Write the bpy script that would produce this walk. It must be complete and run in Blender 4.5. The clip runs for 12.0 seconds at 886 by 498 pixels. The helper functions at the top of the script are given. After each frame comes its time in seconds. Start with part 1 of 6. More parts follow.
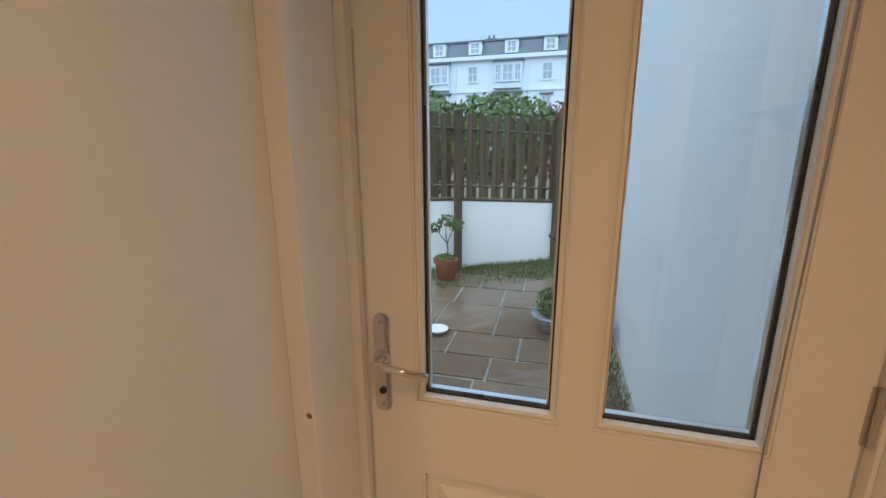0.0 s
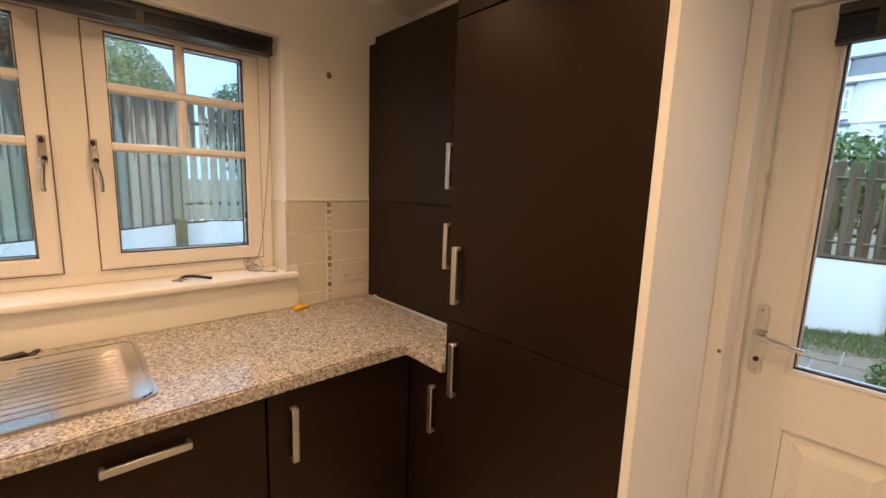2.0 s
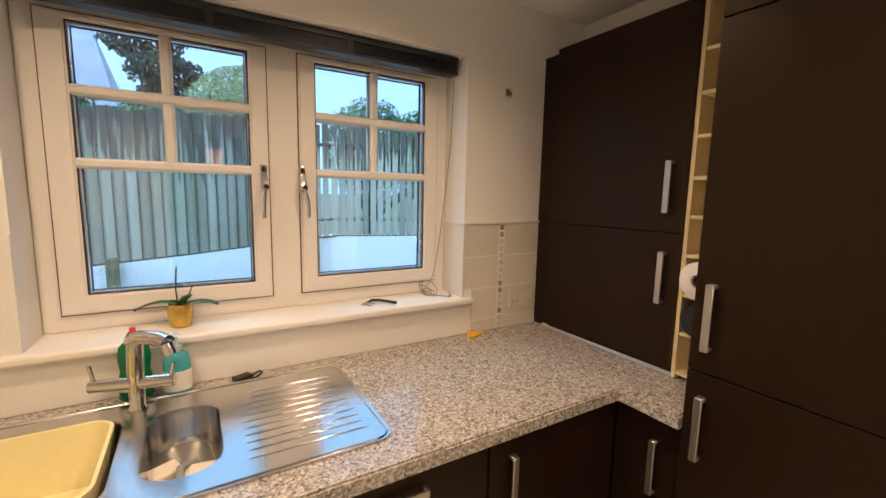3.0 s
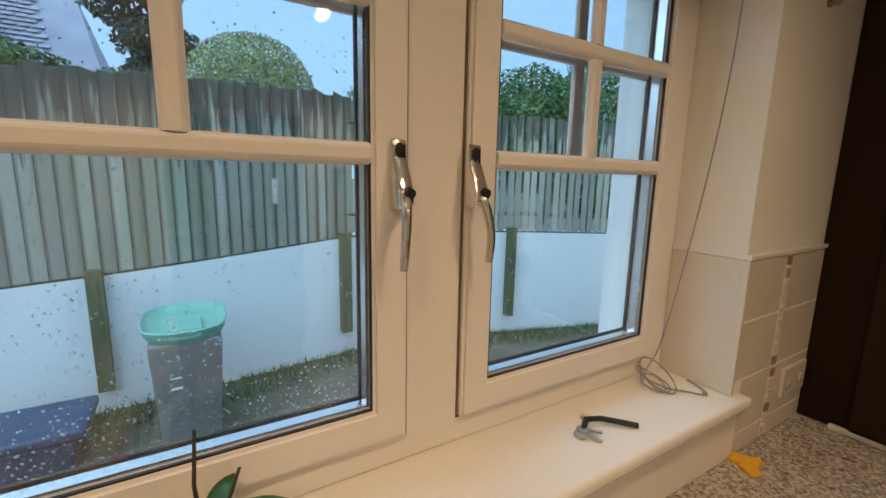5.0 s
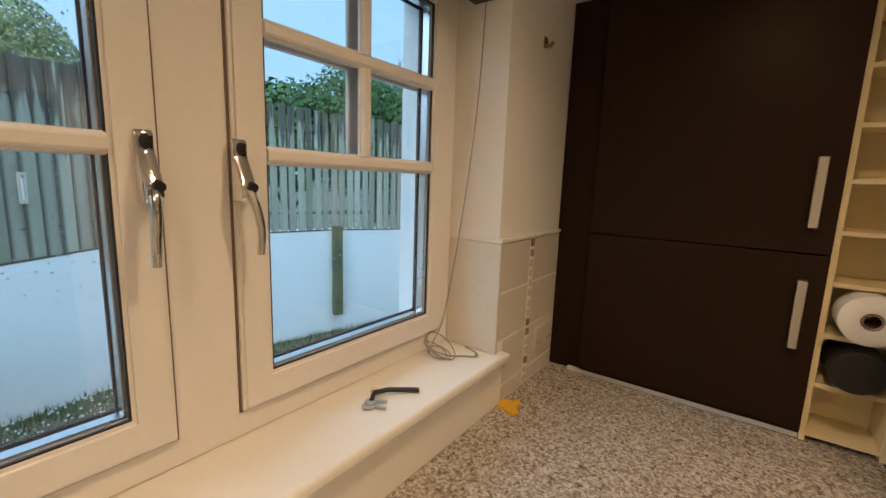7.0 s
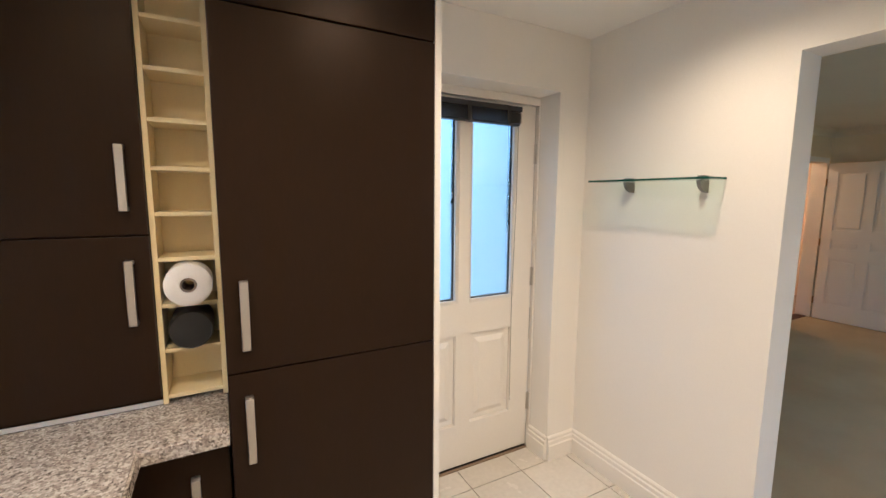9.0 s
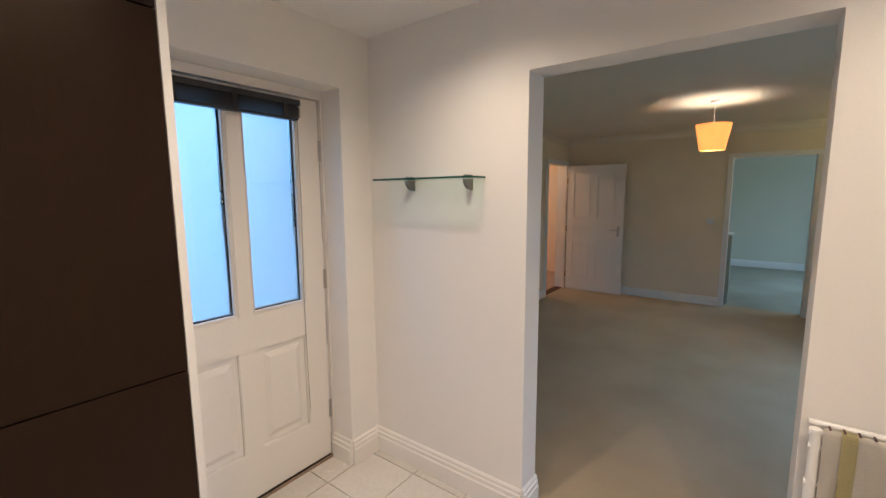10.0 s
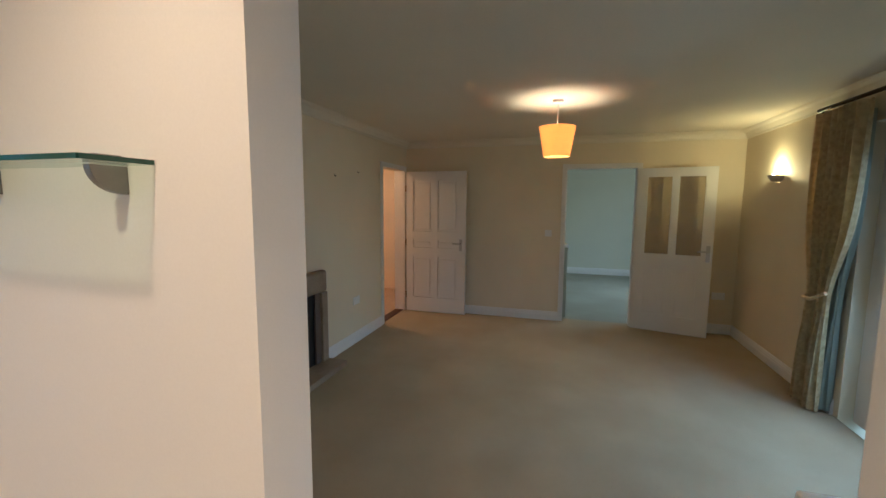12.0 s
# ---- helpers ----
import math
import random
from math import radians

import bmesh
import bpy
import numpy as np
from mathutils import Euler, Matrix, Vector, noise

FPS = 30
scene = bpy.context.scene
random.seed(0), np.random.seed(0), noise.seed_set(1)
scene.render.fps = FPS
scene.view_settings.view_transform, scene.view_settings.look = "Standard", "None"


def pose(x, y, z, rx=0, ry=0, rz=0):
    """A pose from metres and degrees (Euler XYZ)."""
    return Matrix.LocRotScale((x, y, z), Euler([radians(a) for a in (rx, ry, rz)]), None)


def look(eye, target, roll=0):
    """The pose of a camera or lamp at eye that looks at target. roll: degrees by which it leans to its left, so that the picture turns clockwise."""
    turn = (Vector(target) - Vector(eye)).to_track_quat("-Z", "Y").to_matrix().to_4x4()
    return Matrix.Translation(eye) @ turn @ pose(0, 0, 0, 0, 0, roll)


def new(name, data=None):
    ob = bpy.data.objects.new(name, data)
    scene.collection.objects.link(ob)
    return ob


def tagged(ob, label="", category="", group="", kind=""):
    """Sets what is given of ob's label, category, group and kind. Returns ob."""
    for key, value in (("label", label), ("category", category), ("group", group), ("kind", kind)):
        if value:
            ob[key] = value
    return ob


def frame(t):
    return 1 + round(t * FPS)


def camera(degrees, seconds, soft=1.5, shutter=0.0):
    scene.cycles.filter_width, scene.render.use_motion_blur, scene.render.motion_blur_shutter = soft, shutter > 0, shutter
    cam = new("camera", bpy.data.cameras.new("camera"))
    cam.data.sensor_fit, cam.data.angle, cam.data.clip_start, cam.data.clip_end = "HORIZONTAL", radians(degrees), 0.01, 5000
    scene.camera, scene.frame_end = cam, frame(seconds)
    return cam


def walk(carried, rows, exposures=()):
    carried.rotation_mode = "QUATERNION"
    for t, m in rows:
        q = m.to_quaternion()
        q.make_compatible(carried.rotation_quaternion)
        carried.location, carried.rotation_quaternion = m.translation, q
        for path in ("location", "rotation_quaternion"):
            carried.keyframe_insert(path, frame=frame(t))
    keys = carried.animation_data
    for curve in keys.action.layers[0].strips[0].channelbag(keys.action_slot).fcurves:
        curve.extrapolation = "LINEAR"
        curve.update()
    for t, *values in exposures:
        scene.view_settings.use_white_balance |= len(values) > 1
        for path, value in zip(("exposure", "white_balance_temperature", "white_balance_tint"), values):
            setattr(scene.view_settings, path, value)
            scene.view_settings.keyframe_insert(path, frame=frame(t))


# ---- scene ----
cam = camera(93.5, 12.0)
KITCHEN_W, SKY = 38.0, 0.225
PATH = [
    (0, (0.237, 0.135, 1.516), (-0.278, 2.022, 1.052), -0.3),
    (0.5, (0.222, -0.050, 1.512), (-0.388, 1.815, 1.116), 1.0),
    (1, (0.194, -0.303, 1.509), (-0.721, 1.445, 1.158), 0.8),
    (1.5, (0.135, -0.536, 1.519), (-1.084, 1.019, 1.21), 1.4),
    (2, (0.147, -0.716, 1.516), (-1.315, 0.616, 1.213), 1.9),
    (2.5, (0.035, -0.877, 1.515), (-1.579, 0.268, 1.228), 1.6),
    (3, (-0.228, -0.991, 1.548), (-1.928, 0.029, 1.289), 1.2),
    (3.2, (-0.343, -1.001, 1.565), (-2.057, -0.003, 1.307), 1.3),
    (4.8, (-1.257, -1.02, 1.581), (-2.963, -0.021, 1.281), 1.1),
    (5, (-1.333, -1.035, 1.587), (-3.02, -0.013, 1.254), 1.2),
    (5.5, (-1.43, -1.041, 1.581), (-3.048, 0.067, 1.191), 1.5),
    (6, (-1.43, -1.041, 1.583), (-2.958, 0.187, 1.188), 1.6),
    (6.5, (-1.351, -1.017, 1.597), (-2.741, 0.373, 1.228), 2.0),
    (6.7, (-1.293, -1.002, 1.593), (-2.613, 0.46, 1.246), 2.0),
    (8.3, (-0.935, -0.989, 1.556), (-0.818, 0.992, 1.31), 1.4),
    (8.5, (-0.911, -0.986, 1.554), (-0.546, 0.964, 1.302), 1.2),
    (9, (-0.851, -0.993, 1.547), (0.086, 0.756, 1.296), 0.4),
    (9.5, (-0.779, -1.015, 1.549), (0.572, 0.438, 1.296), -0.2),
    (10, (-0.7, -1.029, 1.549), (0.888, 0.159, 1.291), -0.4),
    (10.5, (-0.504, -1.006, 1.54), (1.219, -0.023, 1.283), -0.2),
    (11, (-0.213, -0.968, 1.549), (1.592, -0.144, 1.3), 0.1),
    (11.5, (0.084, -0.845, 1.541), (1.954, -0.174, 1.308), 0.3),
    (12, (0.385, -0.745, 1.559), (2.293, -0.19, 1.338), 0.4),
]
EXPOSURES = [(0, -0.5, 5750, 8), (0.8, -0.33, 5750, 8), (1.5, 0.02, 6250, 9), (2.5, 0.18, 4900, 5), (3.2, 0.08, 4900, 4), (4.8, -0.48, 5100, 0), (6.7, -0.45, 5200, 1), (8.3, 0.65, 5100, -3), (9.2, 0.54, 4240, 2), (9.7, 0.4, 4300, 4), (10.5, 0.0, 4200, 3), (11, -0.1, 4900, 6), (11.5, 0.0, 5500, 6), (12, 0.26, 4550, 3)]
walk(cam, [(t, look(eye, target, roll)) for t, eye, target, roll in PATH], EXPOSURES)

# ---- daylight and world ----
world = bpy.data.worlds.new("overcast_day")
scene.world = world
world.use_nodes = True
wn = world.node_tree.nodes
wn.clear()
sky = wn.new("ShaderNodeTexSky")
sky.sky_type = "NISHITA"
sky.sun_disc = False
sky.sun_elevation, sky.sun_rotation = radians(58), radians(175)
sky.air_density, sky.dust_density, sky.ozone_density = 1.6, 3.5, 2.0
sky_soft = wn.new("ShaderNodeMix")
sky_soft.data_type = "RGBA"
sky_soft.inputs[0].default_value = 0.85
sky_soft.inputs[7].default_value = (3.7, 5.2, 6.6, 1)
bg = wn.new("ShaderNodeBackground")
bg.inputs[1].default_value = SKY
wout = wn.new("ShaderNodeOutputWorld")
world.node_tree.links.new(sky.outputs[0], sky_soft.inputs[6])
world.node_tree.links.new(sky_soft.outputs[2], bg.inputs[0])
world.node_tree.links.new(bg.outputs[0], wout.inputs[0])
sun_data = bpy.data.lights.new("sun", "SUN")
sun_data.energy, sun_data.angle, sun_data.color = 5.0, radians(110), (0.86, 0.97, 1.0)
sun_ob = new("sun", sun_data)
sun_ob.matrix_world = look((0, 0, 30), (-0.5, 6, 20))


def lamp(name, kind, place, power, color, size=0.05, target=None, spot=None):
    data = bpy.data.lights.new(name, kind)
    data.energy, data.color = power, color
    if kind == "AREA":
        data.shape, data.size = "DISK", size
    else:
        data.shadow_soft_size = size
    if spot:
        data.spot_size, data.spot_blend = radians(spot), 1.0
    ob = new(name, data)
    ob.matrix_world = look(place, target) if target else Matrix.Translation(place)
    return ob


WARM = (1.0, 0.585, 0.285)
DOWNLIGHTS = [(-1.2, -1.45), (-0.35, -1.45), (0.465, -1.45), (-1.2, -0.42), (-0.38, -0.42), (0.465, -0.11)]
for dx, dy in DOWNLIGHTS:
    lamp("downlight_lamp", "SPOT", (dx, dy, 2.37), KITCHEN_W, WARM, 0.03, (dx, dy, 0), 150)

# ---- materials ----


def material(name, base, rough=0.5, metal=0.0, vary=0.12, big=1.5, fine=60.0, bump=0.1, spec=0.5, tint=None, coat=0.0, per_piece=0.0, stretch=(1, 1, 1), bump_scale=None, depth=0.004):
    m = bpy.data.materials.new(name)
    m.use_nodes = True
    n, l = m.node_tree.nodes, m.node_tree.links
    b = n["Principled BSDF"]
    b.inputs["Roughness"].default_value = rough
    b.inputs["Metallic"].default_value = metal
    b.inputs["Specular IOR Level"].default_value = spec
    b.inputs["Coat Weight"].default_value = coat
    geo = n.new("ShaderNodeNewGeometry")
    mp = n.new("ShaderNodeMapping")
    mp.inputs["Scale"].default_value = stretch
    l.new(geo.outputs["Position"], mp.inputs["Vector"])
    n1, n2 = n.new("ShaderNodeTexNoise"), n.new("ShaderNodeTexNoise")
    n1.inputs["Scale"].default_value, n1.inputs["Detail"].default_value = big, 5
    n2.inputs["Scale"].default_value, n2.inputs["Detail"].default_value = fine, 4
    l.new(mp.outputs[0], n1.inputs["Vector"])
    l.new(mp.outputs[0], n2.inputs["Vector"])
    other = tint or tuple(c * 0.6 for c in base)
    mix1, mix2 = n.new("ShaderNodeMix"), n.new("ShaderNodeMix")
    mix1.data_type = mix2.data_type = "RGBA"
    mix1.inputs[6].default_value = (*base, 1)
    mix1.inputs[7].default_value = (*other, 1)
    ramp = n.new("ShaderNodeMapRange")
    ramp.inputs[1].default_value, ramp.inputs[2].default_value = 0.35, 0.7
    ramp.inputs[3].default_value, ramp.inputs[4].default_value = 0.0, min(1.0, vary * 2)
    l.new(n1.outputs[0], ramp.inputs[0])
    l.new(ramp.outputs[0], mix1.inputs[0])
    ramp2 = n.new("ShaderNodeMapRange")
    ramp2.inputs[1].default_value, ramp2.inputs[2].default_value = 0.3, 0.7
    ramp2.inputs[3].default_value, ramp2.inputs[4].default_value = 0.0, vary
    l.new(n2.outputs[0], ramp2.inputs[0])
    l.new(mix1.outputs[2], mix2.inputs[6])
    mix2.inputs[7].default_value = (*(c * 0.55 for c in other), 1)
    l.new(ramp2.outputs[0], mix2.inputs[0])
    last = mix2.outputs[2]
    if per_piece:
        info = n.new("ShaderNodeObjectInfo")
        hsv = n.new("ShaderNodeHueSaturation")
        mr = n.new("ShaderNodeMapRange")
        mr.inputs[3].default_value, mr.inputs[4].default_value = 1 - per_piece, 1 + per_piece
        l.new(info.outputs["Random"], mr.inputs[0])
        l.new(mr.outputs[0], hsv.inputs["Value"])
        l.new(last, hsv.inputs["Color"])
        last = hsv.outputs[0]
    l.new(last, b.inputs["Base Color"])
    if bump:
        bp = n.new("ShaderNodeBump")
        bp.inputs["Strength"].default_value, bp.inputs["Distance"].default_value = bump, depth
        l.new(n2.outputs[0], bp.inputs["Height"])
        l.new(bp.outputs[0], b.inputs["Normal"])
        mr = n.new("ShaderNodeMapRange")
        mr.inputs[3].default_value, mr.inputs[4].default_value = max(0.02, rough - 0.08), min(1, rough + 0.08)
        l.new(n1.outputs[0], mr.inputs[0])
        l.new(mr.outputs[0], b.inputs["Roughness"])
    return m


def glass_material(name, tint=(1, 1, 1), gloss=0.05, rough=0.0):
    m = bpy.data.materials.new(name)
    m.use_nodes = True
    n, l = m.node_tree.nodes, m.node_tree.links
    n.clear()
    fr, tr, gl, mx, out = (n.new(k) for k in ("ShaderNodeLayerWeight", "ShaderNodeBsdfTransparent", "ShaderNodeBsdfGlossy", "ShaderNodeMixShader", "ShaderNodeOutputMaterial"))
    fr.inputs[0].default_value = 0.5
    pw, ma = n.new("ShaderNodeMath"), n.new("ShaderNodeMath")
    pw.operation, ma.operation = "POWER", "MULTIPLY_ADD"
    pw.inputs[1].default_value = 5.0
    ma.inputs[1].default_value, ma.inputs[2].default_value = 0.93, gloss
    l.new(fr.outputs["Facing"], pw.inputs[0])
    l.new(pw.outputs[0], ma.inputs[0])
    tr.inputs[0].default_value = (*tint, 1)
    gl.inputs["Roughness"].default_value = rough
    l.new(ma.outputs[0], mx.inputs[0])
    l.new(tr.outputs[0], mx.inputs[1])
    l.new(gl.outputs[0], mx.inputs[2])
    l.new(mx.outputs[0], out.inputs[0])
    return m


def glow_material(name, color, strength):
    m = bpy.data.materials.new(name)
    m.use_nodes = True
    b = m.node_tree.nodes["Principled BSDF"]
    b.inputs["Base Color"].default_value = (*color, 1)
    b.inputs["Emission Color"].default_value = (*color, 1)
    b.inputs["Emission Strength"].default_value = strength
    return m


def granite_material():
    m = material("granite_laminate", (0.36, 0.29, 0.24), 0.13, vary=0.1, big=6, fine=140, bump=0.02, tint=(0.28, 0.23, 0.2))
    n, l = m.node_tree.nodes, m.node_tree.links
    geo = n.new("ShaderNodeNewGeometry")
    vor = n.new("ShaderNodeTexVoronoi")
    vor.inputs["Scale"].default_value = 160
    warp = n.new("ShaderNodeTexNoise")
    warp.inputs["Scale"].default_value, warp.inputs["Detail"].default_value = 60, 4
    l.new(geo.outputs["Position"], vor.inputs["Vector"])
    l.new(geo.outputs["Position"], warp.inputs["Vector"])
    cr = n.new("ShaderNodeValToRGB")
    cr.color_ramp.interpolation = "LINEAR"
    e = cr.color_ramp.elements
    e[0].position, e[0].color = 0.0, (0.07, 0.06, 0.05, 1)
    e[1].position, e[1].color = 1.0, (0.74, 0.69, 0.63, 1)
    for p, c in ((0.2, (0.14, 0.12, 0.105)), (0.40, (0.41, 0.365, 0.325)), (0.55, (0.60, 0.56, 0.51)), (0.68, (0.22, 0.19, 0.165)), (0.82, (0.45, 0.40, 0.355))):
        s = e.new(p)
        s.color = (*c, 1)
    sep = n.new("ShaderNodeSeparateColor")
    l.new(vor.outputs["Color"], sep.inputs[0])
    add = n.new("ShaderNodeMath")
    add.operation = "MULTIPLY_ADD"
    add.inputs[1].default_value = 0.62
    l.new(sep.outputs[0], add.inputs[0])
    sc = n.new("ShaderNodeMath")
    sc.operation = "MULTIPLY"
    sc.inputs[1].default_value = 0.42
    l.new(warp.outputs[0], sc.inputs[0])
    l.new(sc.outputs[0], add.inputs[2])
    l.new(add.outputs[0], cr.inputs[0])
    l.new(cr.outputs[0], n["Principled BSDF"].inputs["Base Color"])
    return m


WALL = material("wall_paint", (0.81, 0.79, 0.745), 0.65, vary=0.05, big=2.2, fine=180, bump=0.12, tint=(0.75, 0.72, 0.67), depth=0.002)
CEIL = material("ceiling_paint", (0.82, 0.81, 0.78), 0.8, vary=0.05, big=1.4, fine=140, bump=0.1)
LIVWALL = material("living_wall_paint", (0.78, 0.68, 0.48), 0.7, vary=0.06, big=1.8, fine=160, bump=0.1)
CREAMCEIL = material("cream_ceiling_paint", (0.77, 0.70, 0.55), 0.8, vary=0.05)
BRACKET = material("dark_nickel", (0.26, 0.25, 0.24), 0.4, 1.0, vary=0.08)
GREYBROWN = material("grey_brown", (0.16, 0.11, 0.08), 0.7)
MINT = material("mint_wall_paint", (0.66, 0.635, 0.49), 0.7, vary=0.05)
PINK = material("hall_wall_paint", (0.74, 0.58, 0.38), 0.7, vary=0.05)
GLOSSWHITE = material("white_gloss_paint", (0.81, 0.785, 0.735), 0.32, vary=0.05, big=3, fine=90, bump=0.05, tint=(0.74, 0.69, 0.6))
UPVC = material("white_window_plastic", (0.81, 0.775, 0.73), 0.35, vary=0.06, big=4, fine=120, bump=0.03, tint=(0.74, 0.68, 0.61))
WENGE = material("dark_wenge_laminate", (0.016, 0.0080, 0.0036), 0.37, vary=0.35, big=3, fine=40, bump=0.06, tint=(0.016, 0.009, 0.0065), stretch=(6, 6, 0.6), spec=0.22)
WENGE.node_tree.nodes["Principled BSDF"].inputs["Specular Tint"].default_value = (1.0, 0.80, 0.62, 1)
WENGE_IN = material("dark_plinth", (0.02, 0.012, 0.009), 0.5, vary=0.2)
MAPLE = material("pale_maple", (0.88, 0.76, 0.44), 0.45, vary=0.12, big=5, fine=80, tint=(0.80, 0.66, 0.37), stretch=(8, 8, 0.8))
GRANITE = granite_material()
STEEL = material("brushed_steel", (0.68, 0.67, 0.65), 0.17, 1.0, vary=0.08, fine=300, bump=0.012)
SATIN = material("satin_nickel", (0.58, 0.56, 0.53), 0.38, 1.0, vary=0.08, fine=200, bump=0.03)
CHROME = material("chrome", (0.72, 0.70, 0.68), 0.08, 1.0, vary=0.03, bump=0.0)
TILE = material("cream_wall_tile", (0.70, 0.65, 0.56), 0.22, vary=0.06, big=6, fine=60, bump=0.04, per_piece=0.03)
MOSAIC = material("brown_mosaic", (0.42, 0.31, 0.21), 0.25, vary=0.3, big=40, per_piece=0.35)
MOSAIC_PALE = material("beige_mosaic", (0.66, 0.60, 0.50), 0.3, vary=0.2, big=40, per_piece=0.1)
GROUT = material("white_grout", (0.84, 0.82, 0.78), 0.85, vary=0.1, fine=200)
FLOORTILE = material("pale_stone_floor_tile", (0.66, 0.63, 0.57), 0.25, vary=0.16, big=7, fine=40, bump=0.05, per_piece=0.05, tint=(0.58, 0.54, 0.48))
FLOORGROUT = material("grey_floor_grout", (0.42, 0.40, 0.36), 0.9)
CARPET = material("beige_carpet", (0.52, 0.42, 0.27), 0.95, vary=0.4, big=1.6, fine=420, bump=0.8, spec=0.1, tint=(0.43, 0.335, 0.205))
CARPET2 = material("green_grey_carpet", (0.40, 0.38, 0.29), 0.95, vary=0.2, big=1.5, fine=400, bump=0.6, spec=0.1)
WOODFLOOR = material("oak_floor", (0.45, 0.27, 0.12), 0.4, vary=0.3, big=5, fine=60, stretch=(1, 8, 1))
MATWELL = material("dark_red_doormat", (0.10, 0.045, 0.03), 0.95, vary=0.3, fine=300, bump=0.6)
BLIND = material("dark_blue_slat", (0.022, 0.024, 0.032), 0.4, vary=0.2)
BLACK = material("black_plastic", (0.012, 0.012, 0.013), 0.45, vary=0.2)
RUBBER = material("black_gasket", (0.02, 0.02, 0.022), 0.6)
GREYBAR = material("aluminium_spacer", (0.78, 0.80, 0.82), 0.28, 0.9, vary=0.06)
GLASS = glass_material("window_glass")
SHELFGLASS = glass_material("shelf_glass", (0.86, 0.96, 0.92), 0.05)
SHELFEDGE = material("green_glass_edge", (0.015, 0.075, 0.055), 0.12, vary=0.2, bump=0)
FROST = glass_material("obscured_glass", (0.90, 0.87, 0.78), 0.10, 0.35)
WHITE = material("white_plastic", (0.80, 0.79, 0.76), 0.4, vary=0.04)
YELLOW = material("yellow_sponge", (0.85, 0.50, 0.01), 0.8, vary=0.2, fine=220, bump=0.5)
TUB = material("primrose_plastic", (0.85, 0.77, 0.40), 0.35, vary=0.06)
GOLD = material("gold_ceramic", (0.72, 0.47, 0.08), 0.18, 0.6, vary=0.2, big=30)
LEAF = material("orchid_leaf", (0.09, 0.22, 0.04), 0.35, vary=0.3, big=20)
STEM = material("dry_stem", (0.05, 0.04, 0.025), 0.7)
GREENB = material("green_liquid", (0.01, 0.16, 0.05), 0.15, vary=0.1)
RED = material("red_cap", (0.55, 0.03, 0.04), 0.4)
AQUA = material("aqua_liquid", (0.10, 0.42, 0.48), 0.12, vary=0.1)
CLEAR = material("clear_plastic", (0.55, 0.66, 0.68), 0.15, vary=0.1)
LABEL = material("white_label", (0.82, 0.82, 0.80), 0.5)
SPONGE = material("cream_sponge", (0.80, 0.70, 0.54), 0.9, vary=0.2, fine=200, bump=0.5)
PAPER = material("white_tissue_paper", (0.85, 0.83, 0.80), 0.9, vary=0.05, fine=220, bump=0.3)
CARD = material("grey_cardboard", (0.30, 0.25, 0.20), 0.9)
CORD = material("grey_cord", (0.30, 0.29, 0.28), 0.6)
BRASS = material("aged_brass", (0.35, 0.22, 0.08), 0.35, 0.9, vary=0.2)
TOWEL = material("cream_tea_towel", (0.78, 0.74, 0.65), 0.95, vary=0.08, fine=300, bump=0.5)
TOWELY = material("yellow_woven_stripe", (0.66, 0.60, 0.30), 0.95, vary=0.2, fine=300, bump=0.5)
TOWELB = material("brown_woven_stripe", (0.10, 0.055, 0.05), 0.95, vary=0.2, fine=300, bump=0.5)
STONE = material("beige_fire_stone", (0.34, 0.25, 0.16), 0.6, vary=0.2, big=9)
CURTAIN = material("patterned_cream_curtain", (0.98, 0.82, 0.48), 0.9, vary=0.32, big=26, fine=300, bump=0.3, tint=(0.55, 0.36, 0.14))
LINING = material("sage_curtain_lining", (0.46, 0.47, 0.36), 0.9, vary=0.1)
PLASTER = material("fired_plaster", (0.70, 0.62, 0.48), 0.8)
RENDERED = material("white_masonry_paint", (0.86, 0.87, 0.87), 0.85, vary=0.12, big=1.3, fine=80, bump=0.1, tint=(0.76, 0.78, 0.77))
# browner wood for the door-side fence, its north shade put into the colour
FENCEDARK = material("shaded_fence_wood", (0.10, 0.085, 0.055), 0.9, vary=0.5, big=2.5, fine=50, bump=0.5, tint=(0.05, 0.05, 0.03), per_piece=0.3, stretch=(3, 3, 0.5))
FENCEWOOD = material("weathered_fence_board", (0.50, 0.485, 0.42), 0.9, vary=0.42, big=1.7, fine=50, bump=0.5, tint=(0.36, 0.37, 0.24), per_piece=0.22, stretch=(3, 3, 0.5))
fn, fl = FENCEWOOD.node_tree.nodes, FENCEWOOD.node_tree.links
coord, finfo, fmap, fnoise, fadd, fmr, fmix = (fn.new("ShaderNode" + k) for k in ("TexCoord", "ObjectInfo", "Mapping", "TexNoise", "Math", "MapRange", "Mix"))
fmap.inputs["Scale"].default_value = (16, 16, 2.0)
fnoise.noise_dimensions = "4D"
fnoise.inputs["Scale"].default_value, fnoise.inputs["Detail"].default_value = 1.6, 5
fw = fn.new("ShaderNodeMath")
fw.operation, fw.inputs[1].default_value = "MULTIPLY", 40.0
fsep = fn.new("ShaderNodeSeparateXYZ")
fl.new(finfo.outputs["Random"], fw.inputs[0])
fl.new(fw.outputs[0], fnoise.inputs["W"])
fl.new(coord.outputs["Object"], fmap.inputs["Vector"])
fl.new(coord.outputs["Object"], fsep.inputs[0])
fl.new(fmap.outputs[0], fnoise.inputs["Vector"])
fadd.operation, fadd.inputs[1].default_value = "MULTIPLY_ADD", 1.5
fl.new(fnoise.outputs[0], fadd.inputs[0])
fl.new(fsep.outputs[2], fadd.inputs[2])
